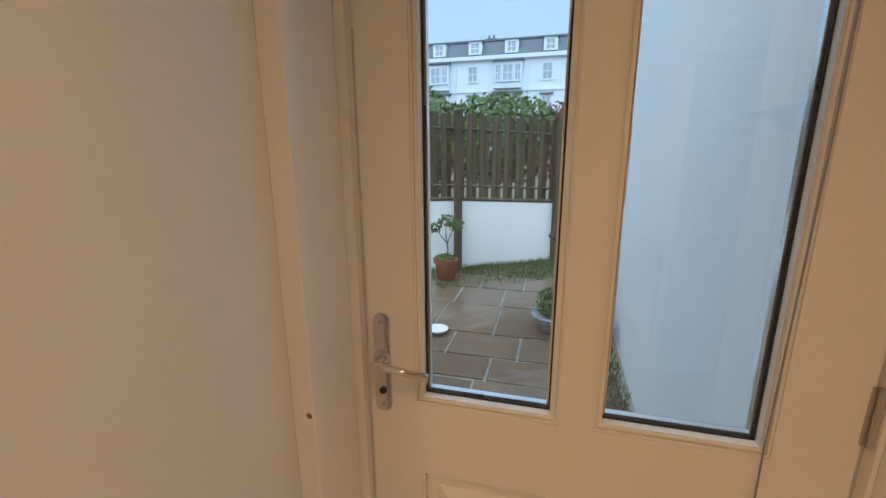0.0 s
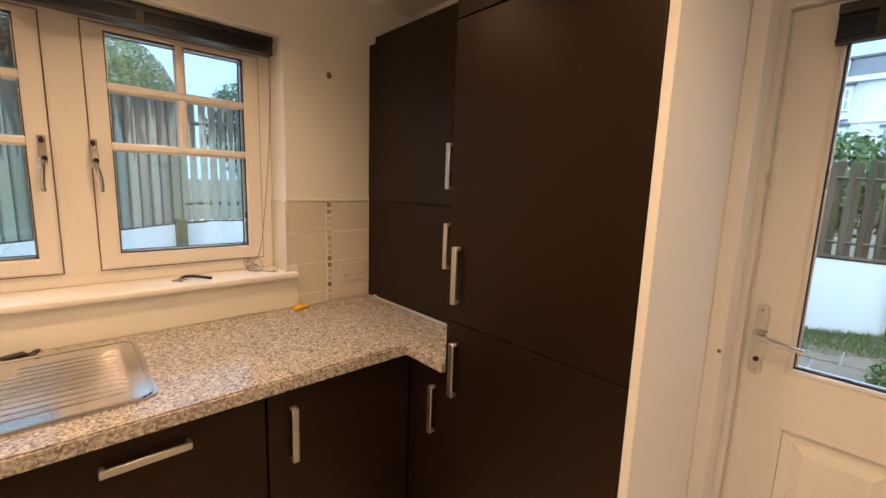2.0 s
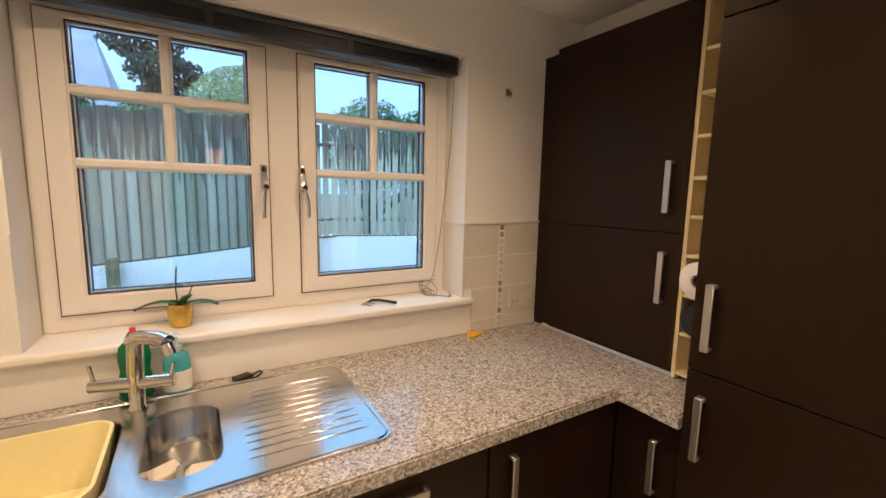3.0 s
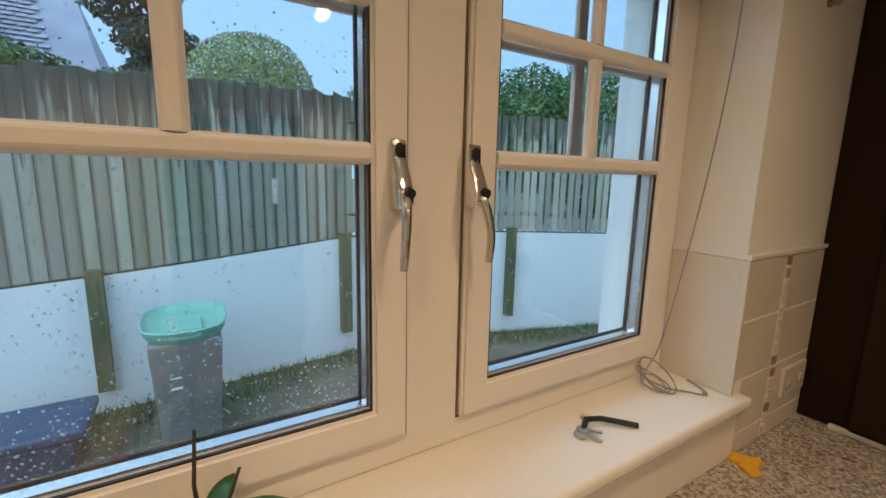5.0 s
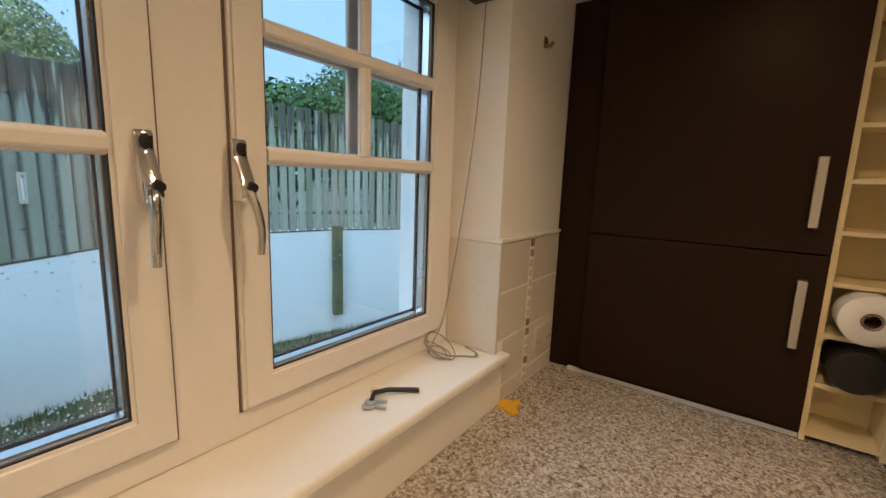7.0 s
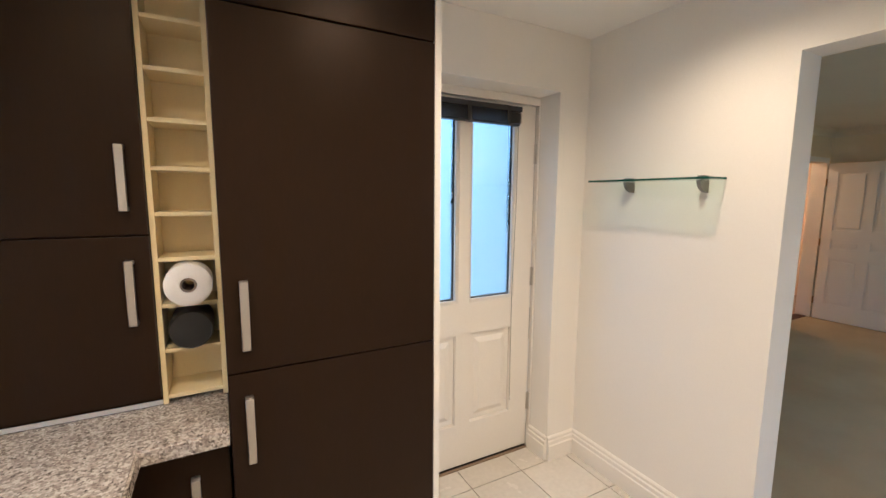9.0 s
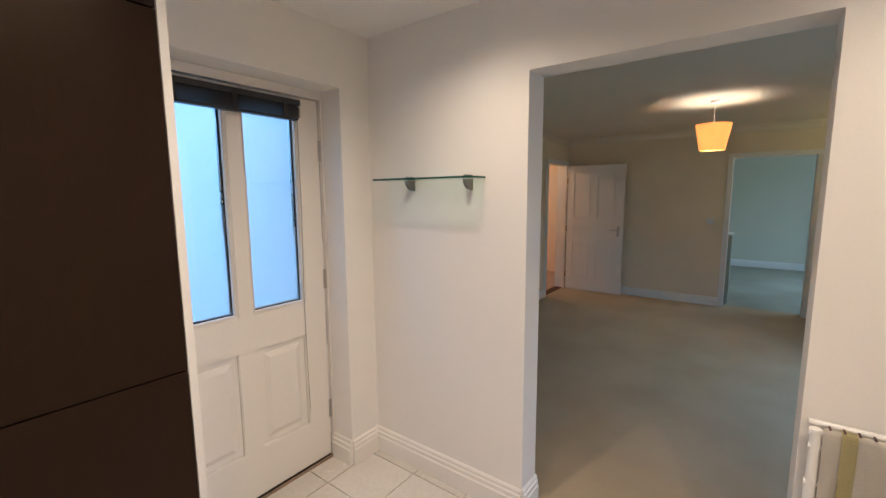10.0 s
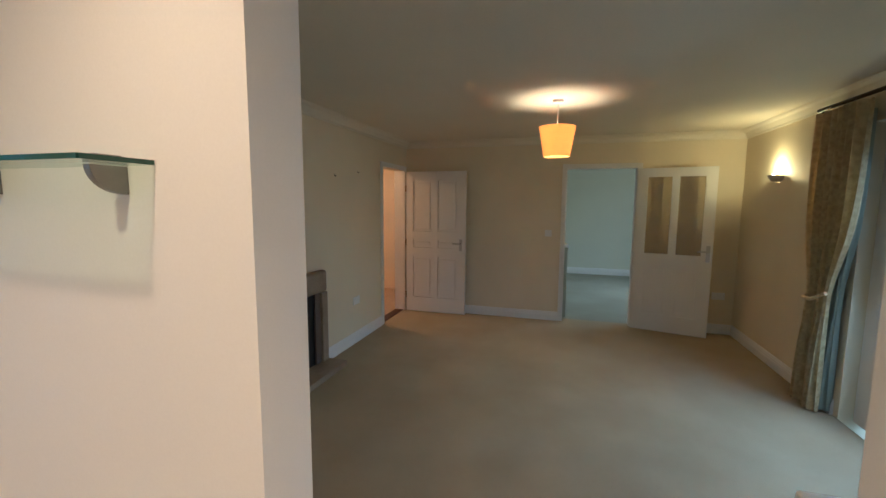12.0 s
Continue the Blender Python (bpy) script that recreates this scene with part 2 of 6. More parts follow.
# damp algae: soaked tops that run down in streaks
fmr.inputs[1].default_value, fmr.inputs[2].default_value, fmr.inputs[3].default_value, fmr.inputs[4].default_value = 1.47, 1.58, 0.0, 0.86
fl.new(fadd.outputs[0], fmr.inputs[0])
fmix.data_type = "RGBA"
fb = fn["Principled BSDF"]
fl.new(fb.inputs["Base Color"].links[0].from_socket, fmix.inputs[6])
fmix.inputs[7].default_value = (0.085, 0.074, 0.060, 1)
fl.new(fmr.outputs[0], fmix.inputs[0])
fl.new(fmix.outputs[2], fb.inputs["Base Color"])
# shadow between neighbouring boards, put into the colour along their long edges
fabs, fedge_shade, fmix2 = (fn.new("ShaderNode" + k) for k in ("Math", "MapRange", "Mix"))
fabs.operation = "ABSOLUTE"
fl.new(fsep.outputs[0], fabs.inputs[0])
fedge_shade.inputs[1].default_value, fedge_shade.inputs[2].default_value, fedge_shade.inputs[3].default_value, fedge_shade.inputs[4].default_value = 0.032, 0.056, 0.0, 0.85
fl.new(fabs.outputs[0], fedge_shade.inputs[0])
fmix2.data_type = "RGBA"
fl.new(fedge_shade.outputs[0], fmix2.inputs[0])
fl.new(fmix.outputs[2], fmix2.inputs[6])
fmix2.inputs[7].default_value = (0.05, 0.05, 0.036, 1)
fl.new(fmix2.outputs[2], fb.inputs["Base Color"])
POSTWOOD = material("mossy_post", (0.165, 0.165, 0.09), 0.9, vary=0.5, big=4, fine=60, bump=0.5, tint=(0.09, 0.11, 0.045), stretch=(2, 2, 0.5))
SLAB = material("wet_sandstone_slab", (0.19, 0.135, 0.09), 0.12, vary=0.35, big=3.5, fine=30, bump=0.25, tint=(0.13, 0.095, 0.065), per_piece=0.25, depth=0.01)
MORTAR = material("pale_wet_mortar", (0.40, 0.38, 0.34), 0.35, vary=0.4, big=6, fine=60, bump=0.4, tint=(0.22, 0.21, 0.18))
GROUND = material("mossy_gravel", (0.21, 0.175, 0.13), 0.8, vary=0.5, big=3, fine=70, bump=0.9, tint=(0.11, 0.11, 0.06), depth=0.02)
GRASS = material("grass_blade", (0.10, 0.17, 0.045), 0.8, vary=0.4, big=4)
HEDGE = material("hedge_leaf", (0.12, 0.21, 0.05), 0.6, vary=0.45, big=3, fine=18, tint=(0.045, 0.09, 0.025))
VARIEG = material("variegated_leaf", (0.40, 0.44, 0.17), 0.6, vary=0.45, big=5, fine=25, tint=(0.10, 0.16, 0.05))
DARKLEAF = material("dark_conifer_leaf", (0.05, 0.075, 0.05), 0.7, vary=0.4)
REDLEAF = material("russet_leaf", (0.20, 0.07, 0.05), 0.7, vary=0.4)
BARK = material("bark", (0.07, 0.055, 0.04), 0.9, vary=0.4, bump=0.6)
TERRA = material("terracotta", (0.30, 0.10, 0.05), 0.7, vary=0.3, big=12)
BLUEGLAZE = material("blue_glaze", (0.12, 0.18, 0.26), 0.15, vary=0.5, big=25, tint=(0.5, 0.52, 0.5))
BINGREY = material("grey_bin_plastic", (0.25, 0.235, 0.22), 0.5, vary=0.25, big=4)
BINGREEN = material("pale_green_lid", (0.27, 0.50, 0.40), 0.45, vary=0.12, big=5)
BINBLUE = material("blue_box_plastic", (0.010, 0.055, 0.135), 0.4, vary=0.15)
STUCCO = material("pale_stucco", (0.72, 0.78, 0.84), 0.85, vary=0.05, big=0.3)
# terrace slate and panes carry the pale blue haze of distance in their colours
SLATE = material("slate_roof", (0.15, 0.18, 0.22), 0.6, vary=0.3, big=0.8, fine=8)
SLATELILAC = material("lilac_slate", (0.27, 0.28, 0.36), 0.5, vary=0.25, big=2, fine=12, per_piece=0.15)
HAZEPANE = material("hazed_window_pane", (0.36, 0.43, 0.50), 0.1, vary=0.2, big=1)
SHADE = material("orange_lampshade", (0.85, 0.42, 0.08), 0.8, vary=0.05, fine=200)
SOIL = material("dark_soil", (0.03, 0.022, 0.015), 0.95, bump=0.8)
sb = SHADE.node_tree.nodes["Principled BSDF"]
sb.inputs["Emission Color"].default_value = (1.0, 0.42, 0.06, 1)
sb.inputs["Emission Strength"].default_value = 0.75
st = SHADE.node_tree
str_, smx = st.nodes.new("ShaderNodeBsdfTranslucent"), st.nodes.new("ShaderNodeMixShader")
str_.inputs[0].default_value = (0.9, 0.5, 0.15, 1)
smx.inputs[0].default_value = 0.35
st.links.new(sb.outputs[0], smx.inputs[1])
st.links.new(str_.outputs[0], smx.inputs[2])
st.links.new(smx.outputs[0], st.nodes["Material Output"].inputs[0])
BULB = glow_material("lit_bulb", (1.0, 0.80, 0.5), 12)
SPOTGLOW = glow_material("lit_downlight", (1.0, 0.82, 0.6), 40)

# ---- shape helpers ----
ORIGIN = {}


def box(x0, x1, y0, y1, z0, z1, bev=0.0, seg=2):
    bm = bmesh.new()
    bmesh.ops.create_cube(bm, size=1)
    for v in bm.verts:
        v.co = Vector(((x0 + x1) / 2 + v.co.x * (x1 - x0), (y0 + y1) / 2 + v.co.y * (y1 - y0), (z0 + z1) / 2 + v.co.z * (z1 - z0)))
    if bev:
        bmesh.ops.bevel(bm, geom=bm.edges[:], offset=bev, segments=seg, profile=0.6, affect="EDGES")
        bm.normal_update()
        for f in bm.faces:
            f.smooth = max(abs(c) for c in f.normal) < 0.9999
    return bm


def soft(bm):
    """Smooth faces; sharp turns stay sharp."""
    for f in bm.faces:
        f.smooth = True
    return bm


def cyl(p0, p1, r0, r1=None, n=20, bev=0.0):
    p0, p1 = Vector(p0), Vector(p1)
    bm = bmesh.new()
    bmesh.ops.create_cone(bm, cap_ends=True, segments=n, radius1=r0, radius2=r0 if r1 is None else r1, depth=(p1 - p0).length)
    if bev:
        bmesh.ops.bevel(bm, geom=[e for e in bm.edges if len(e.link_faces) == 2 and any(len(f.verts) > 4 for f in e.link_faces)], offset=bev, segments=2, affect="EDGES")
    q = (p1 - p0).to_track_quat("Z", "Y").to_matrix().to_4x4()
    bmesh.ops.transform(bm, matrix=Matrix.Translation((p0 + p1) / 2) @ q, verts=bm.verts)
    return soft(bm)


def lathe(centre, profile, n=28, scale=(1, 1)):
    """Turns a profile of (radius, height) about a vertical axis."""
    bm = bmesh.new()
    rings = []
    for r, z in profile:
        rings.append([bm.verts.new((centre[0] + scale[0] * r * math.cos(2 * math.pi * k / n), centre[1] + scale[1] * r * math.sin(2 * math.pi * k / n), centre[2] + z)) for k in range(n)])
    for a, b in zip(rings, rings[1:]):
        for k in range(n):
            bm.faces.new((a[k], a[(k + 1) % n], b[(k + 1) % n], b[k]))
    bm.faces.new(rings[0][::-1])
    bm.faces.new(rings[-1])
    return soft(bm)


def tube(points, r, n=8, r_end=None):
    """A round bar along points."""
    bm = bmesh.new()
    pts = [Vector(p) for p in points]
    rings = []
    for i, p in enumerate(pts):
        d = (pts[min(i + 1, len(pts) - 1)] - pts[max(i - 1, 0)]).normalized()
        q = d.to_track_quat("Z", "Y").to_matrix()
        rr = r if r_end is None else r + (r_end - r) * i / (len(pts) - 1)
        rings.append([bm.verts.new(p + q @ Vector((rr * math.cos(2 * math.pi * k / n), rr * math.sin(2 * math.pi * k / n), 0))) for k in range(n)])
    for a, b in zip(rings, rings[1:]):
        for k in range(n):
            bm.faces.new((a[k], a[(k + 1) % n], b[(k + 1) % n], b[k]))
    bm.faces.new(rings[0][::-1])
    bm.faces.new(rings[-1])
    return soft(bm)


def join(*bms):
    out = bmesh.new()
    for b in bms:
        me = bpy.data.meshes.new("tmp")
        b.to_mesh(me)
        b.free()
        out.from_mesh(me)
        bpy.data.meshes.remove(me)
    return out


def moved(bm, m):
    bmesh.ops.transform(bm, matrix=m, verts=bm.verts)
    return bm


def rounded(x0, x1, y0, y1, r, n=6):
    """The outline of a rectangle with round corners."""
    out = []
    for cx, cy, a in ((x1 - r, y1 - r, 0), (x0 + r, y1 - r, 90), (x0 + r, y0 + r, 180), (x1 - r, y0 + r, 270)):
        for k in range(n + 1):
            b = radians(a + 90 * k / n)
            out.append((cx + r * math.cos(b), cy + r * math.sin(b)))
    return out


def sheet(outer, holes, z0, z1, bev=0.0):
    """A flat board from z0 to z1 with holes cut through it."""
    bm = bmesh.new()
    edges = []
    for loop in (outer, *holes):
        vs = [bm.verts.new((x, y, z0)) for x, y in loop]
        edges += [bm.edges.new((vs[i], vs[(i + 1) % len(vs)])) for i in range(len(vs))]
    bmesh.ops.triangle_fill(bm, edges=edges, use_beauty=True, use_dissolve=False)
    geom = bmesh.ops.extrude_face_region(bm, geom=bm.faces[:])
    bmesh.ops.translate(bm, vec=(0, 0, z1 - z0), verts=[g for g in geom["geom"] if isinstance(g, bmesh.types.BMVert)])
    bmesh.ops.recalc_face_normals(bm, faces=bm.faces)
    if bev:
        sharp = [e for e in bm.edges if len(e.link_faces) == 2 and e.calc_face_angle(0) > 1.0 and abs(e.verts[0].co.z - e.verts[1].co.z) < 1e-6 and e.verts[0].co.z > max(z0, z1) - 1e-5]
        bmesh.ops.bevel(bm, geom=sharp, offset=bev, segments=2, affect="EDGES")
    return bm


def mesh_from(name, bm, mat):
    me = bpy.data.meshes.new(name)
    bm.normal_update()
    for e in bm.edges:
        if len(e.link_faces) != 2 or not all(f.smooth for f in e.link_faces) or e.calc_face_angle(0) > 0.87:
            e.smooth = False
    for f in bm.faces:
        f.smooth = True
    bm.to_mesh(me)
    bm.free()
    me.materials.append(mat)
    return me


def thing(name, label, category, base, group="", kind=""):
    ob = new(name)
    ob.empty_display_size = 0.1
    ob.location = base
    ORIGIN[ob.name] = Vector(base)
    return tagged(ob, label, category, group, kind)


def part(name, bm, mat, parent, label=""):
    o = ORIGIN[parent.name]
    bmesh.ops.translate(bm, vec=-o, verts=bm.verts)
    ob = new(name, mesh_from(name, bm, mat))
    ob.parent = parent
    ORIGIN[ob.name] = o
    if label:
        tagged(ob, label)
    return ob


def single(name, bm, mat, label, category, kind="", group="", base=None):
    """A thing of one mesh, with its origin at its base."""
    c = [v.co for v in bm.verts]
    b = Vector(base) if base else Vector((sum(p.x for p in c) / len(c), sum(p.y for p in c) / len(c), min(p.z for p in c)))
    bmesh.ops.translate(bm, vec=-b, verts=bm.verts)
    ob = new(name, mesh_from(name, bm, mat))
    ob.location = b
    ORIGIN[ob.name] = b
    return tagged(ob, label, category, group, kind)


def structure(name, bm, mat, label, category):
    return single(name, bm, mat, label, category, "structure")


def piece(name, me, parent, place, scale=(1, 1, 1), turn=0.0):
    ob = new(name, me)
    ob.parent = parent
    ob.matrix_basis = Matrix.LocRotScale(Vector(place) - ORIGIN[parent.name], Euler((0, 0, turn)), Vector(scale))
    return ob


def wall_x(x0, x1, y0, y1, z0, z1, holes=()):
    """A wall that runs along y, with openings (y0, y1, z0, z1)."""
    outer = [(y0, z0), (y1, z0), (y1, z1), (y0, z1)]
    bm = sheet(outer, [[(a, c), (b, c), (b, d), (a, d)] for a, b, c, d in holes], x0, x1)
    for v in bm.verts:
        v.co = Vector((v.co.z, v.co.x, v.co.y))
    return bm


def wall_y(y0, y1, x0, x1, z0, z1, holes=()):
    """A wall that runs along x, with openings (x0, x1, z0, z1)."""
    outer = [(x0, z0), (x1, z0), (x1, z1), (x0, z1)]
    bm = sheet(outer, [[(a, c), (b, c), (b, d), (a, d)] for a, b, c, d in holes], y0, y1)
    for v in bm.verts:
        v.co = Vector((v.co.x, v.co.z, v.co.y))
    bmesh.ops.recalc_face_normals(bm, faces=bm.faces)
    return bm


# ---- the plan ----
WX = -1.775          # inner face of the window wall
NY = 0.74            # inner face of the door wall
EX0, EX1 = 0.985, 1.135  # wall between kitchen and living room
SY = -2.3            # kitchen end wall
CZ = 2.40            # ceilings
LN, LS, LE = 1.45, -2.72, 6.04  # living room walls
GZ = -0.2            # garden level
WIN = (-1.415, 0.045, 1.058, 2.135)

# floors
floor = structure("floor", box(WX, EX0, SY, 0.98, -0.12, -0.006), FLOORGROUT, "pale stone kitchen tiles with grey grout", "floor")
structure("floor_living", box(EX0, LE + 0.12, LS, LN + 0.02, -0.12, 0.004), CARPET, "worn beige fitted carpet with faint stains", "floor")
structure("floor_back_room", box(LE + 0.12, 10.3, -3.0, 1.0, -0.12, 0.002), CARPET2, "grey green fitted carpet", "floor")
structure("floor_hall", box(4.4, 7.5, LN + 0.02, 3.3, -0.12, 0.0), WOODFLOOR, "warm oak hall floor", "floor")

# kitchen walls
structure("wall_west", join(wall_x(-2.08, WX, SY - 0.2, 1.06, -0.3, 2.75, [WIN])), WALL, "cream painted wall round the kitchen window", "wall")
structure("wall_west_outside", wall_x(-2.155, -2.081, SY - 0.2, 1.06, -0.3, 2.75, [(WIN[0], WIN[1], 1.04, WIN[3])]), RENDERED, "white rendered outer face of the window wall", "wall")
structure("wall_north", join(wall_y(NY, 1.055, WX, EX0, -0.3, 2.75, [(-0.195, 0.779, -0.29, 2.100)])), WALL, "cream painted wall round the garden door", "wall")
structure("wall_east", join(wall_x(EX0, EX1, LS - 0.25, 1.06, -0.1, 2.45, [(-1.193, -0.228, -0.09, 2.066)])), WALL, "cream painted wall with a wide opening to the living room", "wall")
structure("wall_south", box(WX, EX0, SY - 0.2, SY, -0.1, 2.45), WALL, "cream painted kitchen end wall", "wall")
structure("ceiling", box(-2.08, EX1, SY - 0.2, 1.06, CZ, CZ + 0.2), CEIL, "white painted kitchen ceiling", "ceiling")
# living room
structure("wall_living_north", wall_y(LN, LN + 0.14, EX1, LE + 0.12, -0.1, 2.45, [(5.20, 5.93, -0.09, 2.0)]), LIVWALL, "cream living room wall with a hall doorway", "wall")
structure("wall_living_east", wall_x(LE, LE + 0.12, LS - 0.25, LN, -0.1, 2.45, [(-1.58, -0.757, -0.09, 2.0)]), LIVWALL, "cream living room end wall with a doorway", "wall")
structure("wall_living_south", wall_y(LS - 0.25, LS, EX1, LE, -0.3, 2.75, [(2.33, 3.98, -0.29, 2.12)]), LIVWALL, "cream living room wall with patio doors", "wall")
structure("wall_outside", box(0.83, 1.165, 1.062, 4.15, -0.4, 5.2), RENDERED, "tall white rendered outside wall", "wall")
structure("ceiling_living", box(EX1, LE + 0.12, LS - 0.25, LN + 0.14, CZ, CZ + 0.2), CREAMCEIL, "cream-white living room ceiling", "ceiling")
# back room and hall
structure("wall_back_room_east", box(10.1, 10.3, -3.2, 1.2, -0.1, 2.45), MINT, "pale mint painted wall", "wall")
structure("wall_back_room_south", wall_y(-3.2, -3.0, LE + 0.12, 10.1, -0.1, 2.45, [(6.9, 8.9, 0.9, 2.1)]), MINT, "pale mint painted wall with a window opening", "wall")
structure("wall_back_room_north", box(LE + 0.12, 10.1, 1.0, 1.2, -0.1, 2.45), MINT, "pale mint painted wall", "wall")
structure("ceiling_back_room", box(LE + 0.12, 10.3, -3.2, 1.2, CZ, CZ + 0.2), CEIL, "white ceiling", "ceiling")
structure("wall_hall_north", box(4.4, 7.5, 3.3, 3.45, -0.1, 2.45), PINK, "pinkish hall wall", "wall")
structure("wall_hall_east", box(7.3, 7.5, LN + 0.14, 3.3, -0.1, 2.45), PINK, "pinkish hall wall", "wall")
structure("wall_hall_west", box(4.2, 4.4, LN + 0.14, 3.3, -0.1, 2.45), PINK, "pinkish hall wall", "wall")
structure("ceiling_hall", box(4.2, 7.5, LN + 0.14, 3.45, CZ, CZ + 0.2), CEIL, "white hall ceiling", "ceiling")


def skirting(name, p0, p1, inward, h=0.145, label="cream moulded skirting board"):
    """A moulded board along a wall from p0 to p1; inward: the way it stands off the wall."""
    prof = [(0, 0), (0.022, 0), (0.022, h * 0.62), (0.017, h * 0.66), (0.017, h * 0.80), (0.011, h * 0.84), (0.011, h * 0.94), (0.004, h), (0, h)]
    bm = bmesh.new()
    rows = []
    for p in (p0, p1):
        rows.append([bm.verts.new((p[0] + inward[0] * d, p[1] + inward[1] * d, 0.001 + z)) for d, z in prof])
    k = len(prof)
    for i in range(k):
        bm.faces.new((rows[0][i], rows[0][(i + 1) % k], rows[1][(i + 1) % k], rows[1][i]))
    bm.faces.new(rows[0])
    bm.faces.new(rows[1][::-1])
    bmesh.ops.recalc_face_normals(bm, faces=bm.faces)
    return structure(name, bm, GLOSSWHITE, label, "baseboard")


skirting("baseboard_east", (EX0, NY), (EX0, -0.228), (-1, 0))
skirting("baseboard_east_end", (EX0, -1.193), (EX0, SY), (-1, 0))
skirting("baseboard_jamb", (EX0, -0.228), (EX1, -0.228), (0, -1))
skirting("baseboard_door", (0.779, NY), (EX0, NY), (0, -1))
skirting("baseboard_recess", (0.779, NY), (0.779, 0.895), (-1, 0))
skirting("baseboard_south", (-1.0, SY), (EX0, SY), (0, 1))
skirting("baseboard_living_north", (3.83, LN), (5.14, LN), (0, -1), 0.12)
skirting("baseboard_living_west", (EX1, LN), (EX1, -0.228), (1, 0), 0.12)
skirting("baseboard_living_east", (LE, LN), (LE, -0.697), (-1, 0), 0.12)
skirting("baseboard_living_far", (LE, -1.642), (LE, LS), (-1, 0), 0.12)
skirting("baseboard_living_south", (4.04, LS), (LE, LS), (0, 1), 0.12)
skirting("baseboard_back_room", (10.1, -3.0), (10.1, 1.0), (-1, 0), 0.14)


def coving(name, p0, p1, inward):
    prof = [(0, 0), (0.012, 0), (0.016, 0.02), (0.045, 0.06), (0.075, 0.075), (0.09, 0.09), (0, 0.09)]
    bm = bmesh.new()
    rows = [[bm.verts.new((p[0] + inward[0] * d, p[1] + inward[1] * d, CZ - 0.091 + z)) for d, z in prof] for p in (p0, p1)]
    k = len(prof)
    for i in range(k):
        bm.faces.new((rows[0][i], rows[0][(i + 1) % k], rows[1][(i + 1) % k], rows[1][i]))
    bm.faces.new(rows[0])
    bm.faces.new(rows[1][::-1])
    bmesh.ops.recalc_face_normals(bm, faces=bm.faces)
    return structure(name, bm, CREAMCEIL, "cream plaster coving", "trim")


coving("trim_coving_east", (LE, LN), (LE, LS), (-1, 0))
coving("trim_coving_south", (EX1, LS), (LE, LS), (0, 1))
coving("trim_coving_north", (EX1, LN), (LE, LN), (0, -1))

# door linings and architraves
structure("trim_garden_door_corner", join(box(-0.2066, -0.163, NY - 0.028, NY - 0.002, 0, 2.125, 0.003), box(-0.193, -0.175, NY, 0.89, 0, 2.095)), GLOSSWHITE, "cream painted corner bead beside the garden door", "trim")


def architrave(name, axis, at, a, b, h, depth, w=0.06, d=0.018):
    """Boards round a doorway, on the face at; depth: the sign of the way they stand off."""
    lo, hi = sorted((at, at + depth * d))
    bms = []
    for p0, p1, z0, z1 in ((a - w, a, 0, h + w), (b, b + w, 0, h + w), (a, b, h, h + w)):
        bms.append(box(lo, hi, p0, p1, z0, z1, 0.004) if axis == "x" else box(p0, p1, lo, hi, z0, z1, 0.004))
    return structure(name, join(*bms), GLOSSWHITE, "cream painted door surround", "trim")


architrave("trim_back_room_door", "x", LE, -1.58, -0.757, 2.0, -1)
architrave("trim_hall_door", "y", LN, 5.20, 5.93, 2.0, -1)
structure("trim_back_room_lining", join(box(LE - 0.002, LE + 0.122, -0.759, -0.742, 0, 2.0), box(LE - 0.002, LE + 0.122, -1.597, -1.578, 0, 2.0), box(LE - 0.002, LE + 0.122, -1.597, -0.742, 1.998, 2.015)), GLOSSWHITE, "cream painted door lining", "trim")
structure("trim_hall_lining", join(box(5.18, 5.202, LN - 0.002, LN + 0.142, 0, 2.0), box(5.928, 5.95, LN - 0.002, LN + 0.142, 0, 2.0)), GLOSSWHITE, "cream painted door lining", "trim")
single("doormat", box(5.21, 5.92, LN + 0.012, LN + 0.13, 0.005, 0.014, 0.003), MATWELL, "dark red brown mat at the hall threshold", "doormat")

# ---- kitchen window ----
window = thing("window_1", "white two-leaf window with glazing bars", "window", (-1.95, -0.69, 1.06), kind="structure")


def frame_yz(y0, y1, z0, z1, w, x0, x1, bev=0.004, wb=None):
    wb = wb or w
    bm = sheet([(y0, z0), (y1, z0), (y1, z1), (y0, z1)], [[(y0 + w, z0 + wb), (y1 - w, z0 + wb), (y1 - w, z1 - w), (y0 + w, z1 - w)]], x0, x1, bev)
    return moved(bm, Matrix(((0, 0, 1, 0), (1, 0, 0, 0), (0, 1, 0, 0), (0, 0, 0, 1))))


def moulded(a, b, c, upright):
    """A glazing bar of moulded section from a to b, its middle line at c."""
    sec = [(-1.9436, -0.0165), (-1.9385, -0.0165), (-1.9360, -0.0130), (-1.9320, -0.0115), (-1.9290, -0.0075), (-1.9290, 0.0075), (-1.9320, 0.0115), (-1.9360, 0.0130), (-1.9385, 0.0165), (-1.9436, 0.0165)]
    bm = bmesh.new()
    ends = [[bm.verts.new((x, c + w, e) if upright else (x, e, c + w)) for x, w in sec] for e in (a, b)]
    for k in range(len(sec)):
        bm.faces.new((ends[0][k], ends[0][(k + 1) % len(sec)], ends[1][(k + 1) % len(sec)], ends[1][k]))
    bm.faces.new(ends[0])
    bm.faces.new(ends[1][::-1])
    bmesh.ops.recalc_face_normals(bm, faces=bm.faces)
    return bm


